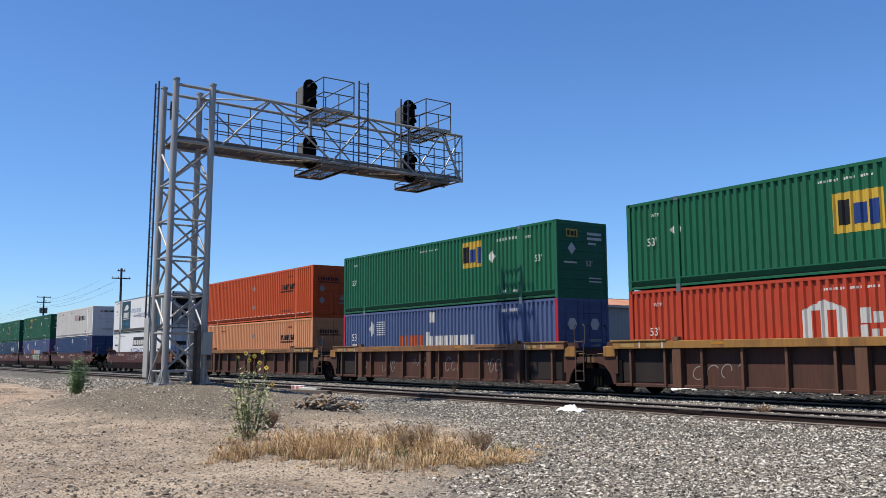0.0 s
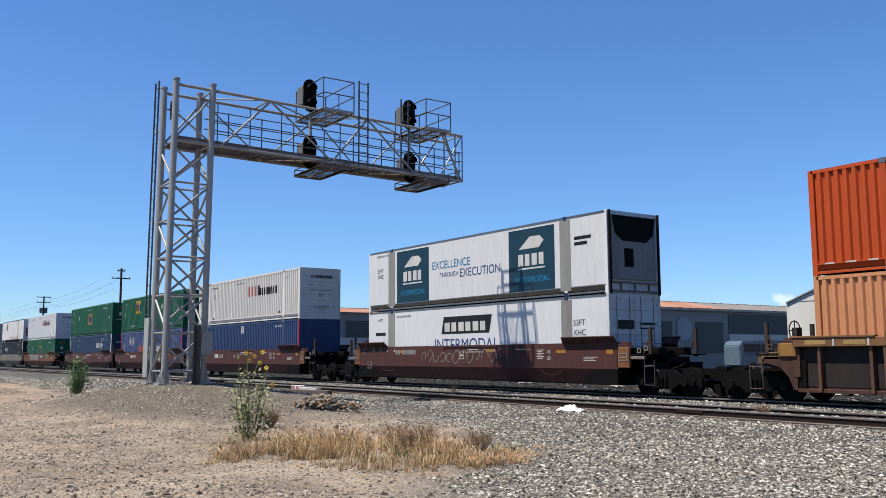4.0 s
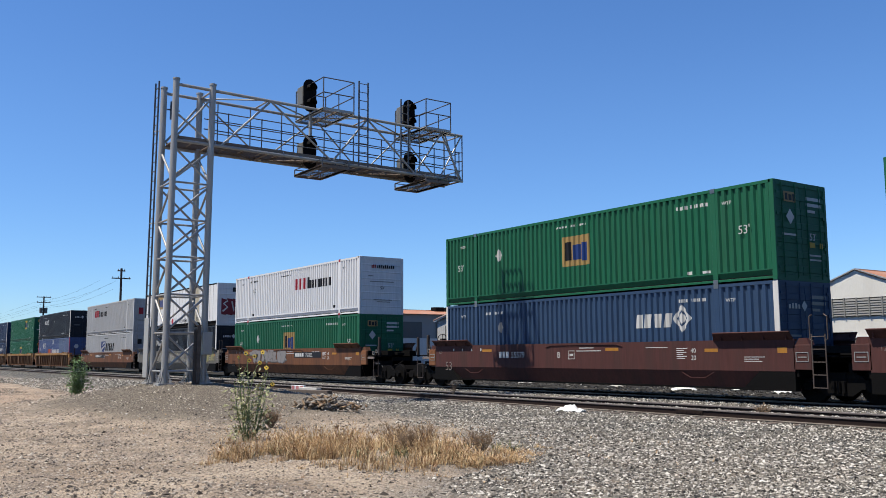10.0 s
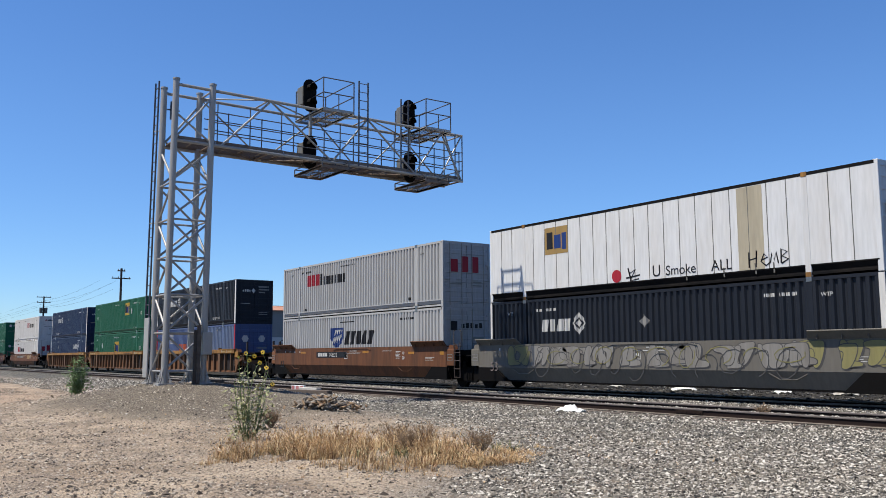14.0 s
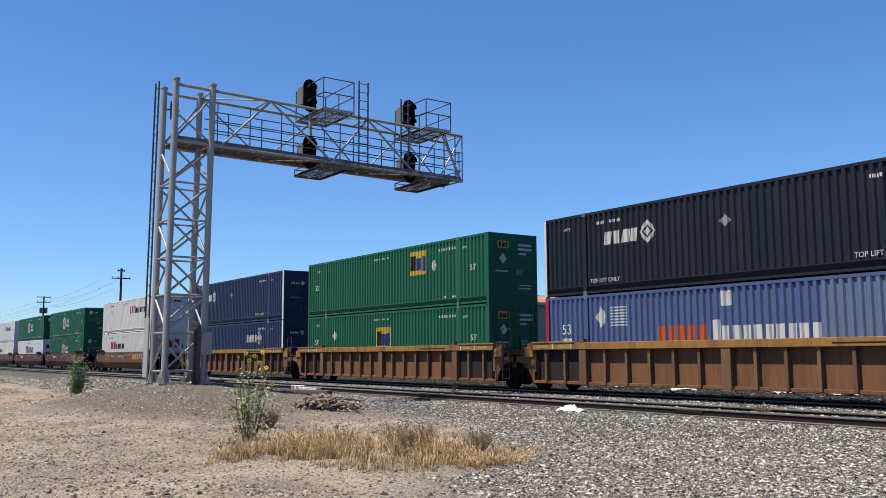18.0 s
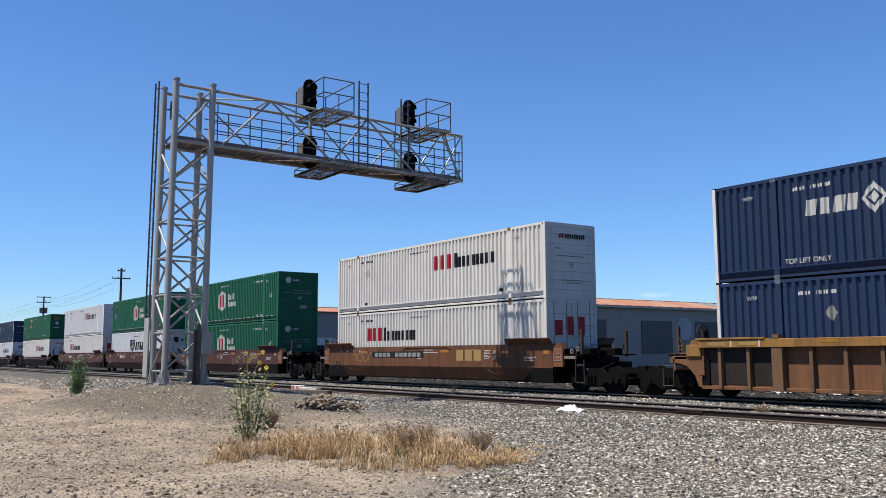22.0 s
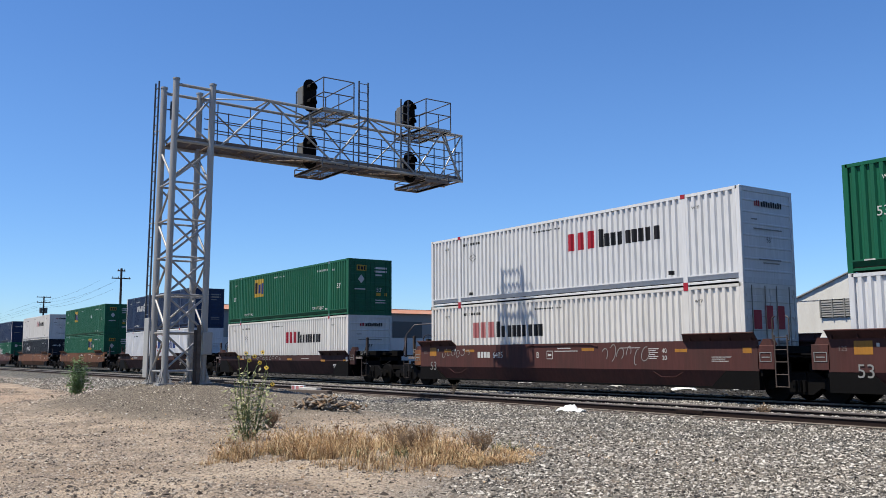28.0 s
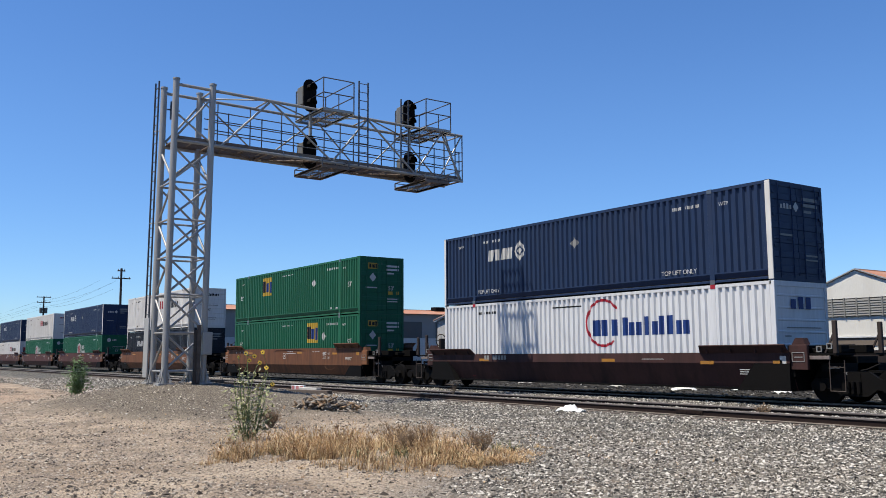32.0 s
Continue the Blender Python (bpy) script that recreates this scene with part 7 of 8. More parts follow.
def louvre_shed():
    h = tagged(empty("shed", -24, 20, -0.45), "white shed with a band of weathered louvres under the gable", "shed")
    off = Vector(h.location)

    def put(name, bm, m, label=""):
        bmesh.ops.translate(bm, verts=bm.verts[:], vec=-off)
        return part(name, bm, m, h, label)
    xm, w, eave, peak, y0, y1 = -24.25, 3.85, 4.06, 5.46, 20.0, 44.0
    x0, x1 = xm - w, xm + w
    top = lambda u: eave + (peak - eave) * (1 - abs(u - xm) / w)
    put("gable_wall", ribbed_wall(x0, x1, -0.5, top, lambda u, d: (u, y0 - d), 0.5, 0.008), SHEET, "white sheet gable")
    put("side_wall", ribbed_wall(y0, y1, -0.5, lambda u: eave, lambda u, d: (x1 + d, u), 0.5), SHEET)
    put("side_wall", ribbed_wall(y0, y1, -0.5, lambda u: eave, lambda u, d: (x0 - d, u), 0.5), SHEET)
    put("rear_wall", ribbed_wall(x0, x1, -0.5, lambda u: eave, lambda u, d: (u, y1 + d), 0.5), SHEET)
    v0, v1, za, zb = -26.2, x1 - 0.6, 3.17, 4.06
    put("base_board", boxes((x0, x1, y0 - 0.03, y0 - 0.012, 1.72, 2.12)), TANBAND, "dusty tan band along the wall")
    put("base_ledge", boxes((x0, x1, y0 - 0.09, y0 - 0.014, 2.12, 2.18)), WHITE, "white ledge")
    put("louvre_back", boxes((v0, v1, y0 - 0.06, y0 - 0.03, za, zb)), BLACK)
    for k in range(7):
        z = za + 0.03 + 0.12 * k
        bm = bmesh.new()
        bm.faces.new([bm.verts.new(q) for q in ((v0, y0 - 0.10, z), (v1, y0 - 0.10, z), (v1, y0 - 0.065, z + 0.10), (v0, y0 - 0.065, z + 0.10))])
        thicken(bm, 0.015)
        put("louvre_slat", bm, LOUVRE)
    for k in range(9):
        x = v0 + (v1 - v0) * k / 8
        put("louvre_post", boxes((x - 0.035, x + 0.035, y0 - 0.115, y0 - 0.06, za - 0.03, zb + 0.03)), LOUVRE)
    for a in (x0 - 0.06, x1 + 0.06):
        bm = bmesh.new()
        za = eave - 0.07
        f = bm.faces.new([bm.verts.new(q) for q in ((a, y0 - 0.06, za), (a, y1, za), (xm, y1, peak + 0.03), (xm, y0 - 0.06, peak + 0.03))])
        thicken(bm, 0.06)
        put("roof", bm, RUSTROOF)
    bm = bmesh.new()
    for a, b in (((x0 - 0.08, eave - 0.04), (xm, peak + 0.05)), ((xm, peak + 0.05), (x1 + 0.08, eave - 0.04))):
        bar(bm, (a[0], y0 - 0.08, a[1]), (b[0], y0 - 0.08, b[1]), 0.05, 0.06)
    put("gable_trim", bm, GALV)
    put("wall_seam", boxes((x0, x1, y0 - 0.022, y0 - 0.009, 4.06, 4.085)), GALV)
    # dark band added in place of the clutter before the wall
    put("base_wall", boxes((x0, x1, y0 - 0.05, y0 - 0.012, -0.5, 1.5)), DARKBAY, "dark band in place of clutter at the wall's foot")


def utility_pole(x, y, top, arms, label):
    g = ground_z(x, y)
    p = tagged(empty("utility_pole", x, y, g), label, "utility pole", "poles along the line")
    part("pole", tube(bmesh.new(), (0, 0, -0.3), (0, 0, top - g), 0.2, 10, 0.13), WOODPOLE, p)
    for dz, w in arms:
        z = top - g - dz
        part("crossarm", soft_box(-0.06, 0.06, -w, w, z - 0.07, z + 0.07, 0.01), WOODPOLE, p)
        for k in range(4):
            yy = -w + 0.12 + (2 * w - 0.24) * k / 3
            part("insulator", tube(bmesh.new(), (0, yy, z + 0.07), (0, yy, z + 0.25), 0.06, 6, 0.03), SIGBOX, p)
    return p


def wires():
    w = tagged(empty("power_lines", -190, 14.26, 13), "thin power lines between the poles", "power line")
    for za, dy in ((12.3, -1.1), (12.3, 1.1), (11.2, -0.9), (11.2, 0.9)):
        bm = bmesh.new()
        pts = []
        for seg in (((-420, 17.0), (-190, 14.26)), ((-190, 14.26), (-120, 10.3))):
            (xa, ya), (xb, yb) = seg
            for k in range(8):
                t = k / 8
                pts.append((xa + (xb - xa) * t + 190, ya + (yb - ya) * t + dy - 14.26, za - 13 - 3.2 * t * (1 - t)))
        rings = [[bm.verts.new((px, py + 0.012 * c, pz + 0.012 * d)) for c, d in ((-1, 0), (0, -1), (1, 0), (0, 1))] for px, py, pz in pts]
        for a, b in zip(rings, rings[1:]):
            for i in range(4):
                bm.faces.new((a[i], a[(i + 1) % 4], b[(i + 1) % 4], b[i]))
        part("wire", bm, BLACK, w)


def long_shed():
    """The low building farther down the line, its grey side towards the yard."""
    h = tagged(empty("long_shed", -80, 36, -0.45), "long grey shed with a white base and a rusty roof", "shed")
    off = Vector(h.location)

    def put(name, bm, m, label=""):
        bmesh.ops.translate(bm, verts=bm.verts[:], vec=-off)
        return part(name, bm, m, h, label)
    x0, x1, y0, y1, eave, ridge = -92.0, -80.0, 8.0, 66.0, 5.78, 6.5
    # same darkened grey, with the wall's shade in the colour
    put("side_wall", ribbed_wall(y0, y1, 3.15, lambda u: eave, lambda u, d: (x1 + d, u), 0.8, 0.02), SHADEWALL, "upper wall with its shade put into the grey")
    put("base_wall", boxes((x1 - 0.2, x1 + 0.06, y0, y1, -0.5, 3.15)), SHEET, "white-painted lower wall")
    put("gable_wall", prism(bmesh.new(), [(x0, -0.5), (x1, -0.5), (x1, eave), (-86.0, ridge), (x0, eave)], y0, y0 + 0.2), SHADEWALL)
    put("gable_wall", prism(bmesh.new(), [(x0, -0.5), (x1, -0.5), (x1, eave), (-86.0, ridge), (x0, eave)], y1 - 0.2, y1), SHADEWALL)
    for a in (x1 + 0.3, x0 - 0.3):
        bm = bmesh.new()
        bm.faces.new([bm.verts.new(q) for q in ((a, y0 - 0.3, eave - 0.03), (a, y1 + 0.3, eave - 0.03), (-86.0, y1 + 0.3, ridge), (-86.0, y0 - 0.3, ridge))])
        thicken(bm, 0.06)
        put("roof", bm, RUSTROOF, "rusty orange sheet roof")
    for y in (21.9, 27.5, 33.0, 38.5, 46.0):
        put("wall_patch", boxes((x1 + 0.025, x1 + 0.05, y, y + 3.7, 3.2, 4.9)), PATCH, "dark painted-over panel")
    for y in (36.2, 37.7):
        put("roof_vent", soft_box(-85.6, -84.6, y, y + 1.2, 6.2, 6.85, 0.05), BLACK, "black roof vent")


warehouse()
long_shed()
louvre_shed()
utility_pole(-120, 10.25, 12.95, ((1.35, 1.2), (0.35, 0.5)), "dark timber utility pole with a crossarm")
P2 = utility_pole(-190, 14.26, 13.3, ((0.15, 1.3), (1.2, 1.25)), "dark timber utility pole with two crossarms and transformers")
for dy in (-0.45, 0.45):
    part("transformer", tube(bmesh.new(), (0, dy, 10.0), (0, dy, 11.1), 0.3, 12), SIGBOX, P2, "grey transformer can")
wires()


# ---- plants and litter ----
STEMGREEN = mat("stem_green", (0.14, 0.20, 0.07), rough=0.8, vary=0.2)
LEAFGREEN = mat("dusty_leaf_green", (0.36, 0.37, 0.18), rough=0.75, vary=0.3, fade=0.2)
BUSHGREEN = mat("bush_leaf_green", (0.12, 0.22, 0.07), rough=0.7, vary=0.3)
PETAL = mat("sunflower_petal", (0.78, 0.52, 0.02), rough=0.7, vary=0.1)
SEED = mat("sunflower_disc", (0.08, 0.04, 0.02), rough=0.9)
STRAW = stone_material("dry_grass_straw", (0.26, 0.12, 0.06), (1.0, 0.82, 0.52), (0.80, 0.53, 0.26))
WEEDGREEN = stone_material("grey_green_weed", (0.08, 0.09, 0.04), (0.34, 0.33, 0.18), (0.20, 0.21, 0.10))
DEADWEED = mat("dead_weed", (0.24, 0.16, 0.095), rough=0.9, vary=0.3)
CONCRETE = mat("broken_concrete", (0.25, 0.22, 0.185), rough=0.9, vary=0.2, grain=8, dirt=(0.2, 0.17, 0.14), dirty=0.6, bump=0.4)
PLASTIC = mat("white_plastic_sheet", (0.82, 0.82, 0.80), rough=0.5, vary=0.05)
TARP = mat("black_rubber_litter", (0.02, 0.02, 0.02), rough=0.6, vary=0.2)


def leaf_cloud(bm, rng, centres, count, size):
    """Small pointed leaves round a set of stems."""
    for _ in range(count):
        a, b, r = rng.choice(centres)
        t = rng.random()
        p = a.lerp(b, t) + Vector((rng.gauss(0, r), rng.gauss(0, r), rng.gauss(0, r * 0.6)))
        u = Vector((rng.gauss(0, 1), rng.gauss(0, 1), rng.gauss(-0.2, 0.5))).normalized()
        v = u.cross(Vector((rng.gauss(0, 0.4), rng.gauss(0, 0.4), 1))).normalized()
        s = rng.uniform(*size)
        n = u.cross(v) * 0.15 * s
        bm.faces.new([bm.verts.new(q) for q in (p, p + u * s * 0.5 + v * s * 0.32 + n, p + u * s, p + u * s * 0.5 - v * s * 0.32 + n)])


def sunflower():
    x, y = -17.1, -14.78
    p = tagged(empty("sunflower_plant", x, y, ground_z(x, y)), "tall wild sunflower with dusty leaves and yellow blooms", "sunflower")
    rng = random.Random(4)
    tops = []
    cent = []
    for k in range(11):
        a = rng.uniform(0, 6.28)
        h = rng.uniform(1.0, 1.75)
        base = Vector((0.10 * math.cos(a), 0.10 * math.sin(a), -0.03))
        mid = base + Vector((0.16 * math.cos(a), 0.16 * math.sin(a), h * 0.55))
        top = mid + Vector((rng.uniform(-0.18, 0.18), rng.uniform(-0.18, 0.18), h * 0.5))
        bm = tube(bmesh.new(), base, mid, 0.014, 6, 0.010)
        tube(bm, mid, top, 0.010, 6, 0.006)
        part("stem", bm, STEMGREEN, p)
        cent += [(base.lerp(mid, 0.3), mid, 0.14), (mid, mid.lerp(top, 0.7), 0.11), (base, mid, 0.17)]
        tops.append(top)
    bm = bmesh.new()
    leaf_cloud(bm, rng, cent, 760, (0.05, 0.13))
    part("leaves", bm, LEAFGREEN, p, "dusty grey-green leaves")["kind"] = "stuff"
    for k, (dx, dy, z) in enumerate(((0.02, -0.1, 1.74), (0.10, 0.05, 1.68), (-0.05, 0.0, 1.6), (0.12, 0.22, 1.76), (0.2, 0.12, 1.55), (0.0, -0.25, 1.66), (0.30, 0.36, 1.12), (0.35, 0.2, 1.45))):
        c = Vector((dx, dy, z))
        near = min(tops, key=lambda q: (q - c).length)
        bm = tube(bmesh.new(), near, c, 0.006, 5)
        part("flower_stalk", bm, STEMGREEN, p)
        face = (Vector(EYE) - Vector((x, y, 0)) - c).normalized() + Vector((rng.gauss(0, 0.5), rng.gauss(0, 0.5), 0.4))
        q = face.to_track_quat("Z", "Y")
        bm = bmesh.new()
        for j in range(13):
            a = 2 * math.pi * j / 13
            pts = [(0.014, a - 0.2), (0.036, a - 0.16), (0.052, a), (0.036, a + 0.16), (0.014, a + 0.2)]
            bm.faces.new([bm.verts.new(c + q @ Vector((r * math.cos(w), r * math.sin(w), 0.004))) for r, w in pts])
        f = part("flower", bm, PETAL, p, "small yellow bloom")
        bm = bmesh.new()
        bmesh.ops.create_uvsphere(bm, u_segments=8, v_segments=5, radius=0.019, matrix=Matrix.Translation(c) @ q.to_matrix().to_4x4() @ Matrix.Diagonal((1, 1, 0.5, 1)))
        part("flower_disc", bm, SEED, f)


def bush(x, y, h, w, m, label, seed, count=900, size=(0.06, 0.13)):
    g = ground_z(x, y)
    p = tagged(empty("bush", x, y, g), label, "bush")
    rng = random.Random(seed)
    cent = []
    for k in range(14):
        a = rng.uniform(0, 6.28)
        r = w * 0.5 * math.sqrt(rng.random())
        top = Vector((r * math.cos(a), r * math.sin(a), h * rng.uniform(0.5, 1.0) * (1 - 0.4 * (r / w))))
        part("stem", tube(bmesh.new(), (0.05 * math.cos(a), 0.05 * math.sin(a), -0.05), top, 0.014, 5, 0.005), STEMGREEN, p)
        cent.append((top * 0.25, top, 0.08 + 0.05 * rng.random()))
    bm = bmesh.new()
    leaf_cloud(bm, rng, cent, count, size)
    part("leaves", bm, m, p)["kind"] = "stuff"


def grass_patch():
    rng = random.Random(9)
    lots = {"dry_grass": ([], []), "green_weeds": ([], [])}

    def blade(key, x, y, h, lean, a, wide=1.0):
        bm_v, bm_f = lots[key]
        z = ground_z(x, y) - 0.01
        dx, dy = math.cos(a), math.sin(a)
        w = rng.uniform(0.0025, 0.006) * wide
        k = len(bm_v)
        for t in (0, 0.4, 0.75, 1):
            ww = w * (1 - 0.75 * t)
            o = lean * t * t * h
            cx, cy = x + dx * o, y + dy * o
            zz = z + h * t * (1 - 0.45 * lean * t)
            bm_v.append((cx - dy * ww, cy + dx * ww, zz))
            bm_v.append((cx + dy * ww, cy - dx * ww, zz))
        for i in range(3):
            bm_f.append((k + 2 * i, k + 2 * i + 1, k + 2 * i + 3, k + 2 * i + 2))
        if rng.random() < 0.18 and h > 0.25:
            # a seed head of short bristles
            for _ in range(4):
                k = len(bm_v)
                ex, ey, ez = rng.gauss(0, 0.02), rng.gauss(0, 0.02), rng.uniform(0.0, 0.05)
                bm_v.extend([(cx, cy, zz - 0.03), (cx + 0.008, cy, zz), (cx + ex, cy + ey, zz + ez)])
                bm_f.append((k, k + 1, k + 2))
    for _ in range(900):
        t = rng.random()
        n = rng.gauss(-0.15, 0.8)
        cx, cy = -15.3 + 4.4 * t - 0.55 * n, -15.5 + 2.75 * t + 0.85 * n
        if noise.noise((cx * 1.3, cy * 1.3, 1.0)) < rng.uniform(-0.25, 0.12):
            continue
        fall = 1 - 0.6 * smooth(0.62, 1.0, t)
        tall = rng.uniform(0.14, 0.62) * fall * math.exp(-0.25 * n * n)
        flat = rng.uniform(0.4, 1.1) + 0.6 * smooth(0.6, 1.0, t)
        for _ in range(rng.randint(14, 44)):
            r = abs(rng.gauss(0, 0.09))
            a = rng.uniform(0, 6.28)
            blade("dry_grass", cx + r * math.cos(a), cy + r * math.sin(a), tall * rng.uniform(0.35, 1.1), min(rng.uniform(0.1, 1.3) * flat + 0.1, 1.5), a + rng.gauss(0, 0.8))
    for _ in range(90):
        t = rng.random()
        n = rng.choice((-0.95, 0.95, -0.6)) * rng.uniform(0.6, 1.25)
        cx, cy = -15.6 + 4.2 * t - 0.55 * n, -15.35 + 2.55 * t + 0.85 * n
        for _ in range(rng.randint(6, 16)):
            a = rng.uniform(0, 6.28)
            blade("green_weeds", cx + 0.07 * math.cos(a), cy + 0.07 * math.sin(a), rng.uniform(0.06, 0.26), rng.uniform(0.3, 1.2), a, 2.2)
    # stray stalks over the yard
    for _ in range(140):
        x, y = rng.uniform(-24, -9), rng.uniform(-16.5, -9)
        for _ in range(rng.randint(3, 9)):
            a = rng.uniform(0, 6.28)
            blade("dry_grass", x, y, rng.uniform(0.04, 0.13), rng.uniform(0.4, 1.4), a)
    for key, m, label in (("dry_grass", STRAW, "patch of golden dry grass on the dirt"), ("green_weeds", WEEDGREEN, "low grey-green weeds round the dry grass")):
        me = bpy.data.meshes.new(key)
        me.from_pydata(lots[key][0], [], lots[key][1])
        me.materials.append(m)
        tagged(new(key, me), label, "grass", kind="stuff")


def dead_weed(x, y, h, w, seed, count=26):
    p = tagged(empty("dead_weed", x, y, ground_z(x, y)), "dry brown branching weed in the dirt", "weed")
    rng = random.Random(seed)
    bm = bmesh.new()
    for k in range(count):
        a = rng.uniform(0, 6.28)
        r = w * rng.uniform(0.2, 1)
        top = Vector((r * math.cos(a), r * math.sin(a), h * rng.uniform(0.5, 1)))
        tube(bm, (0, 0, -0.02), top, 0.006, 4, 0.003)
        for _ in range(7):
            b = top * rng.uniform(0.4, 1)
            e = b + Vector((rng.gauss(0, 0.06), rng.gauss(0, 0.06), rng.uniform(0.02, 0.1)))
            tube(bm, b, e, 0.003, 3, 0.006)
    part("twig", bm, DEADWEED, p)["kind"] = "stuff"


def rubble(x0, y0):
    p = tagged(empty("rubble_heap", x0, y0, ground_z(x0, y0)), "small heap of broken concrete pieces", "rubble")
    rng = random.Random(12)
    for k in range(260):
        t = rng.gauss(0, 0.5)
        x, y = 0.64 * t + rng.gauss(0, 0.2), 0.77 * t + rng.gauss(0, 0.16)
        h = max(0.42 - 0.36 * abs(t - 0.1), 0.03)
        bm = bmesh.new()
        bmesh.ops.create_icosphere(bm, subdivisions=1, radius=1.0)
        sx, sy, sz = rng.uniform(0.06, 0.17), rng.uniform(0.03, 0.065), rng.uniform(0.022, 0.045)
        for v in bm.verts:
            v.co = Vector((v.co.x * sx, v.co.y * sy, v.co.z * sz)) * rng.uniform(0.75, 1.15)
        c = part("chunk", bm, CONCRETE if k % 3 else DEADWEED, p)
        c.location = (x, y, rng.uniform(0.0, h))
        c.rotation_euler = (rng.gauss(0, 0.4), rng.gauss(0, 0.4), rng.uniform(0, 3.1))


def litter(name, x, y, z, sx, sy, sz, m, label, seed):
    rng = random.Random(seed)
    bm = bmesh.new()
    bmesh.ops.create_grid(bm, x_segments=9, y_segments=6, size=1)
    for v in bm.verts:
        e = max(0, 1 - (v.co.x ** 2 + v.co.y ** 2) * 0.55)
        v.co = Vector((v.co.x * sx * rng.uniform(0.8, 1.1), v.co.y * sy * rng.uniform(0.8, 1.1), sz * e * rng.uniform(0.2, 1.2)))
    thicken(bm, 0.008)
    ob = part(name, bm, m)
    ob.location = (x, y, z)
    ob.rotation_euler.z = rng.uniform(0, 3)
    tagged(ob, label, "litter")
    return ob


def marker_board():
    x, y = -35.6, -4.75
    b = tagged(empty("marker_board", x, y, ground_z(x, y) - 0.02), "low red and white board lying beside the track", "marker board")
    part("board", soft_box(-0.6, 0.6, -0.05, 0.05, 0.06, 0.30, 0.01), WHITE, b)
    for k in range(3):
        part("stripe", boxes((-0.56 + 0.42 * k, -0.28 + 0.42 * k, -0.056, 0.056, 0.08, 0.28)), PAINTPINK, b)
    for k in (-0.4, 0.4):
        part("foot", boxes((k - 0.05, k + 0.05, -0.2, 0.2, 0.0, 0.07)), TIE, b)


sunflower()
bush(-39.3, -13.05, 1.8, 0.85, BUSHGREEN, "leafy green bush on the dirt", 21, 1500)
grass_patch()
dead_weed(-19.2, -13.35, 0.4, 0.28, 31, 44)
dead_weed(-12.9, -13.35, 0.5, 0.32, 32, 34)
dead_weed(-13.6, -13.5, 0.4, 0.25, 33)
dead_weed(-11.9, -12.9, 0.42, 0.3, 34, 30)
dead_weed(-12.6, -13.9, 0.36, 0.22, 35)
dead_weed(-12.9, -3.9, 0.28, 0.2, 38, 18)
dead_weed(-26.5, -3.0, 0.4, 0.2, 39, 14)
rubble(-22.45, -10.4)
bag = litter("plastic_bag", -18.2, -5.0, -0.17, 0.45, 0.2, 0.2, PLASTIC, "crumpled white plastic bag beside the rail", 41)
bag.rotation_euler.z = 0.12
litter("plastic_sheet", -24.5, 7.2, -0.1, 0.5, 0.35, 0.2, PLASTIC, "crumpled white plastic sheet beyond the track", 42)
litter("plastic_sheet", -20.2, 7.6, -0.1, 0.4, 0.3, 0.2, PLASTIC, "crumpled white plastic sheet beyond the track", 43)
for k, (x, y, w, h) in enumerate(((-28.5, 7.4, 0.35, 0.12), (-26.3, 8.1, 0.25, 0.15), (-22.3, 7.9, 0.3, 0.12), (-17.6, 7.3, 0.45, 0.16), (-16.2, 7.9, 0.3, 0.14), (-31.5, 8.2, 0.4, 0.15), (-35.0, 7.6, 0.35, 0.14), (-14.2, 7.4, 0.3, 0.12))):
    litter("paper_scrap", x, y, ground_z(x, y) + 0.01, w, w * 0.6, h, PLASTIC if k % 3 else BOARDGREY, "pale scrap of rubbish beyond the track", 60 + k)


def parked_van(x, y, turn, top, m, label):
    """A plain delivery van: body, glass, bumpers, lamps and wheels."""
    v = tagged(empty("van", x, y, ground_z(x, y)), label, "van")
    k = top / 2.1
    side = [(-2.4, 0.45), (-2.4, 1.75), (-2.2, 2.05), (0.9, 2.1), (1.35, 1.95), (1.95, 1.25), (2.5, 1.05), (2.6, 0.5), (2.5, 0.4)]
    bm = finish(prism(bmesh.new(), [(p * k, q * k) for p, q in side], -0.95 * k, 0.95 * k))
    bmesh.ops.bevel(bm, geom=bm.edges[:], offset=0.06, segments=2, affect="EDGES")
    part("body", bm, m, v)
    for s in (-1, 1):
        for a, b in ((-2.1, -0.9), (-0.8, 0.3), (0.4, 1.25)):
            part("side_window", soft_box(a * k, b * k, s * 0.955 * k - 0.008, s * 0.955 * k + 0.008, 1.35 * k, 1.85 * k, 0.006), GLASS, v)
        for wx in (-1.5, 1.6):
            w = part("wheel", tube(bmesh.new(), (wx * k, s * 0.78 * k, 0.34 * k), (wx * k, s * 0.97 * k, 0.34 * k), 0.34 * k, 20), TARP, v)
            part("hub", tube(bmesh.new(), (wx * k, s * 0.965 * k, 0.34 * k), (wx * k, s * 0.985 * k, 0.34 * k), 0.18 * k, 14), STEEL, w)
        part("headlamp", soft_box(2.52 * k, 2.6 * k, s * 0.7 * k - 0.15, s * 0.7 * k + 0.15, 0.75 * k, 0.92 * k, 0.02), PLASTIC, v)
    glass = bmesh.new()
    bar(glass, (1.42 * k, 0, 1.93 * k), (1.96 * k, 0, 1.30 * k), 1.6 * k, 0.02)
    part("windscreen", glass, GLASS, v)
    part("bumper", soft_box(2.5 * k, 2.68 * k, -0.9 * k, 0.9 * k, 0.4 * k, 0.62 * k, 0.03), TARP, v)
    v.rotation_euler.z = turn


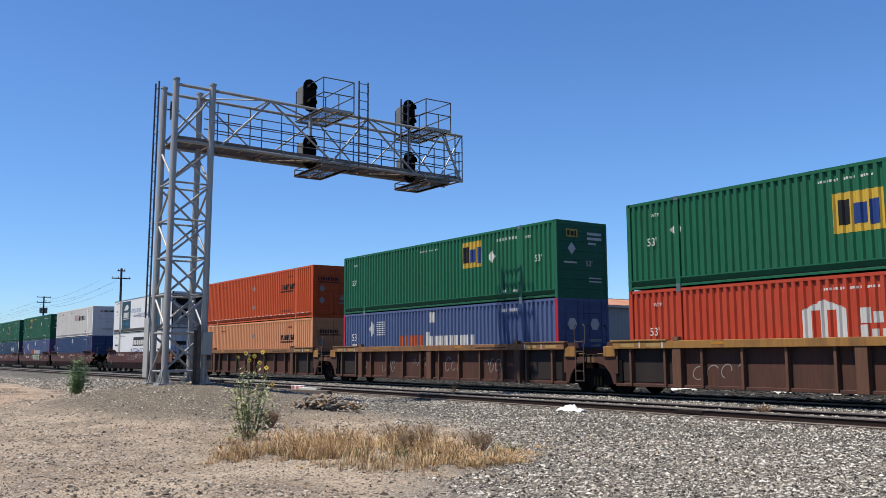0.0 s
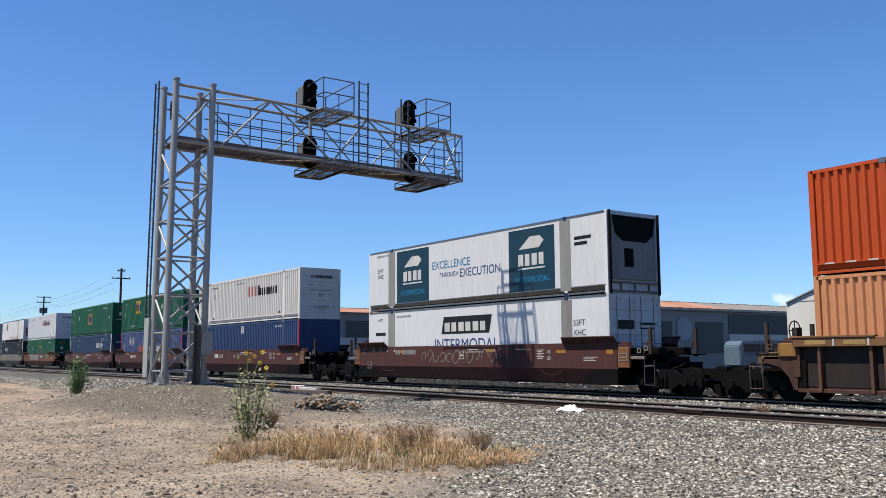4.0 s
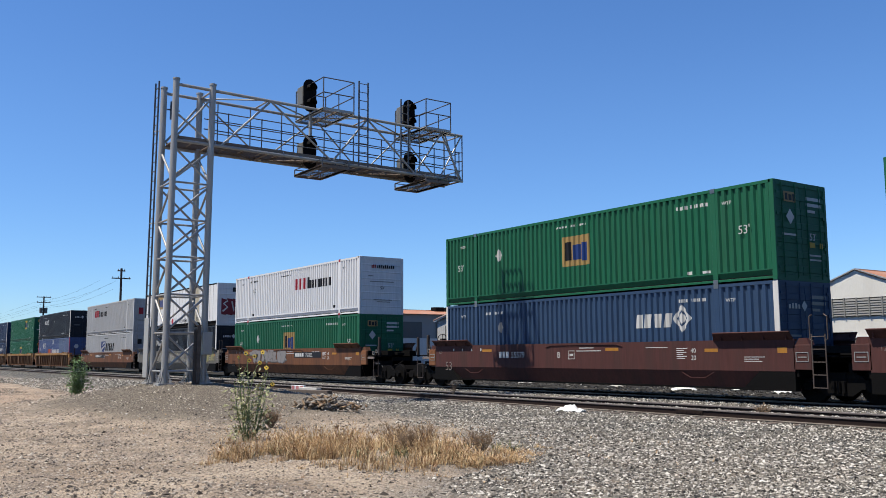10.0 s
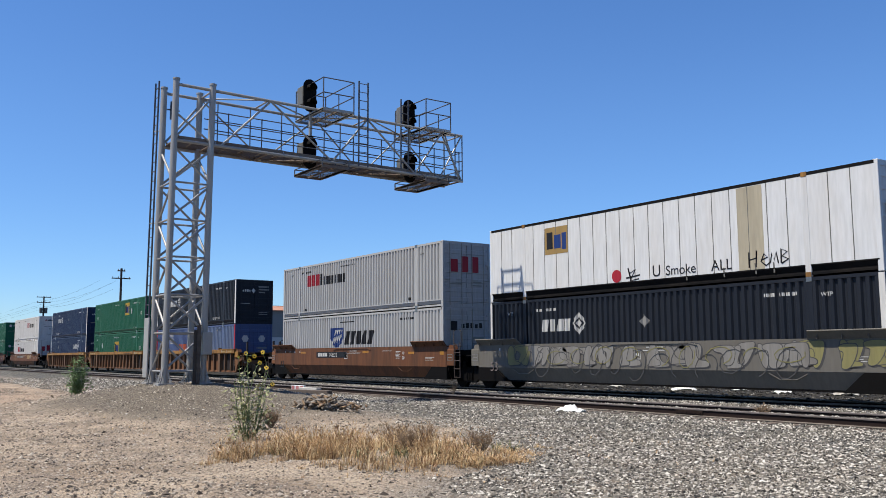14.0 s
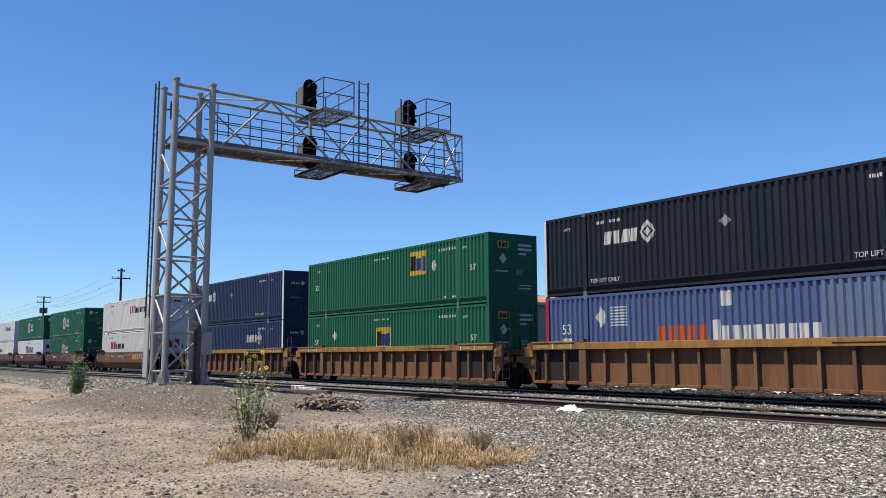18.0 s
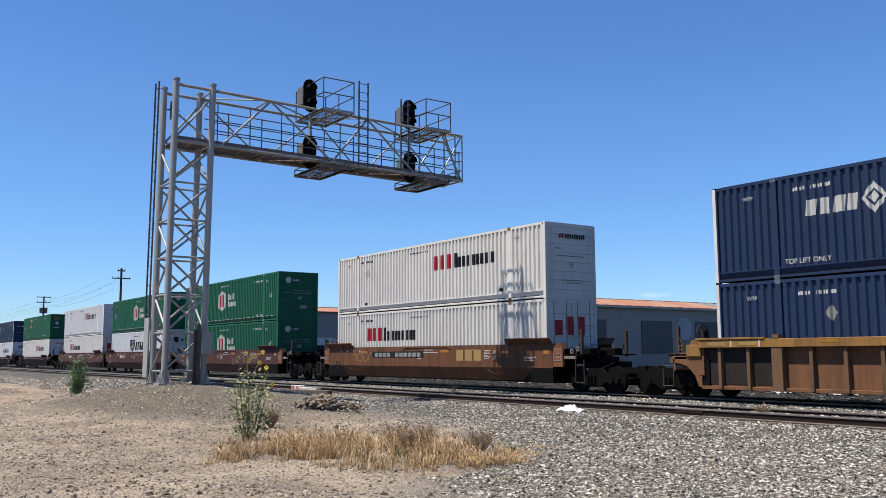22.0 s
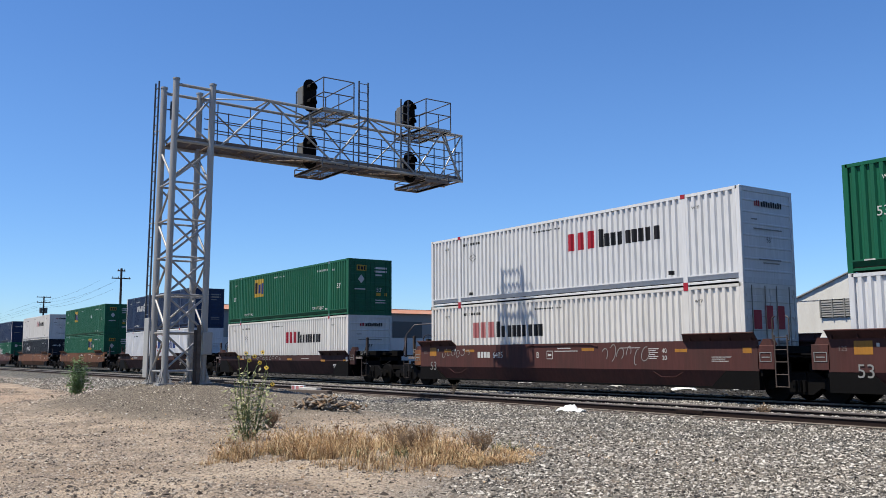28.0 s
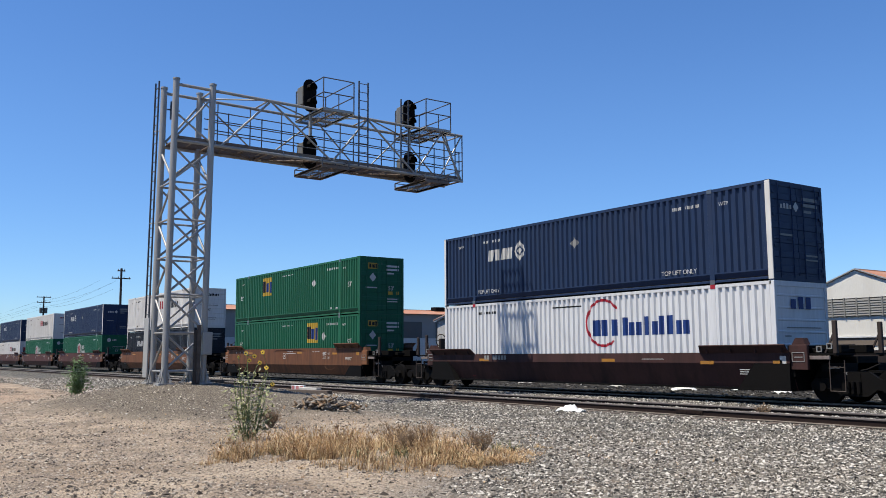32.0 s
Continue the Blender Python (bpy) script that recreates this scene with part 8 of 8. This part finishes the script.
GLASS = mat("dark_window_glass", (0.02, 0.025, 0.03), rough=0.08, vary=0.05, dirty=0.1, bump=0, spec=0.5)
parked_van(-35.3, 12.2, 1.9, 2.2, paint("faded_red_van_paint", (0.27, 0.025, 0.018), rough=0.3, spec=0.5), "red van parked beyond the tracks")
parked_van(-40.3, 35.0, 1.2, 2.35, paint("pale_blue_van_paint", (0.17, 0.25, 0.32), rough=0.3, spec=0.5), "pale blue van parked beside the warehouse")
marker_board()
# timber scraps added for debris and for dark shadow spots round the tower's foot
for x, y, w, turn in ((-29.4, -10.9, 0.7, 0.5), (-28.9, -12.9, 0.5, -0.2), (-27.9, -11.6, 0.45, 0.9)):
    t = part("scrap_timber", soft_box(-w, w, -0.12, 0.12, 0.0, 0.11, 0.015), TIE)
    t.location, t.rotation_euler.z = (x, y, ground_z(x, y) - 0.01), turn
    tagged(t, "dark old timber scrap, partly in place of shadow, on the mound", "timber")
b = part("board", soft_box(-0.75, 0.75, -0.12, 0.12, 0.0, 0.12, 0.012), BOARDGREY)
b.location, b.rotation_euler.z = (-34.3, -4.3 - 0.55, ground_z(-34.3, -4.85) + 0.1), 0.06
tagged(b, "weathered pale board lying by the siding rail", "board")
t = part("loose_tie", soft_box(-1.2, 1.2, -0.13, 0.13, 0.0, 0.2, 0.015), TIE)
t.location, t.rotation_euler.z = (-33.0, -5.5, ground_z(-33.0, -5.5) - 0.02), 0.25
tagged(t, "old dark timber tie lying on the gravel", "railway tie")

# ---- what moves ----
# Seconds, and how far the train has run.
RUN = [(0.0, -185.39), (0.5, -179.665), (1.0, -173.932), (1.5, -168.19), (2.0, -162.441), (2.5, -156.685), (3.0, -150.923), (3.5, -145.156), (5.5, -122.06), (6.0, -116.283), (6.5, -110.504), (7.0, -104.725), (7.5, -98.946), (8.0, -93.166), (8.5, -87.387), (9.0, -81.607), (9.5, -75.828), (10.0, -70.05), (10.5, -64.275), (11.0, -58.502), (11.5, -52.733), (12.0, -46.967), (12.5, -41.205), (13.0, -35.445), (13.5, -29.687), (14.0, -23.929), (14.5, -18.171), (16.5, 4.883), (17.0, 10.656), (17.5, 16.435), (18.0, 22.219), (18.5, 28.011), (19.0, 33.809), (19.5, 39.616), (20.0, 45.432), (20.5, 51.256), (21.0, 57.09), (21.5, 62.934), (22.0, 68.788), (22.5, 74.654), (23.0, 80.532), (23.5, 86.423), (24.0, 92.328), (24.5, 98.246), (25.0, 104.178), (25.5, 110.123), (27.5, 134.022), (28.0, 140.024), (28.5, 146.036), (29.0, 152.059), (29.5, 158.09), (30.0, 164.131), (30.5, 170.179), (31.0, 176.236), (31.5, 182.299), (32.0, 188.37)]


def motions():
    for at, upper, lower, car in UNITS:
        for thing, z in ((upper, 3.452), (lower, 0.554), (car, 0.0)):
            walk(thing, [(t, pose(at + s - HL, 1.295, z)) for t, s in RUN])
    # wheels roll while they pass by
    place = {car: at - HL for at, upper, lower, car in UNITS}
    ts, ss = [t for t, s in RUN], [s for t, s in RUN]
    for w in WHEELS:
        spot, home = place[w.parent.parent] + w.parent.location.x + w.location.x, w.location.copy()
        seen = [k / FPS for k in range(0, 32 * FPS + 1) if -46 < spot + np.interp(k / FPS, ts, ss) < 5]
        if len(seen) < 2:
            continue
        turns = [(t, math.degrees(np.interp(t, ts, ss) / 0.457) % 360) for t in seen]
        if turns[0][0] > 0:
            turns.insert(0, (0.0, turns[0][1]))
        if turns[-1][0] < 32:
            turns.append((32.0, turns[-1][1]))
        walk(w, [(t, pose(*home, ry=a)) for t, a in turns])


motions()
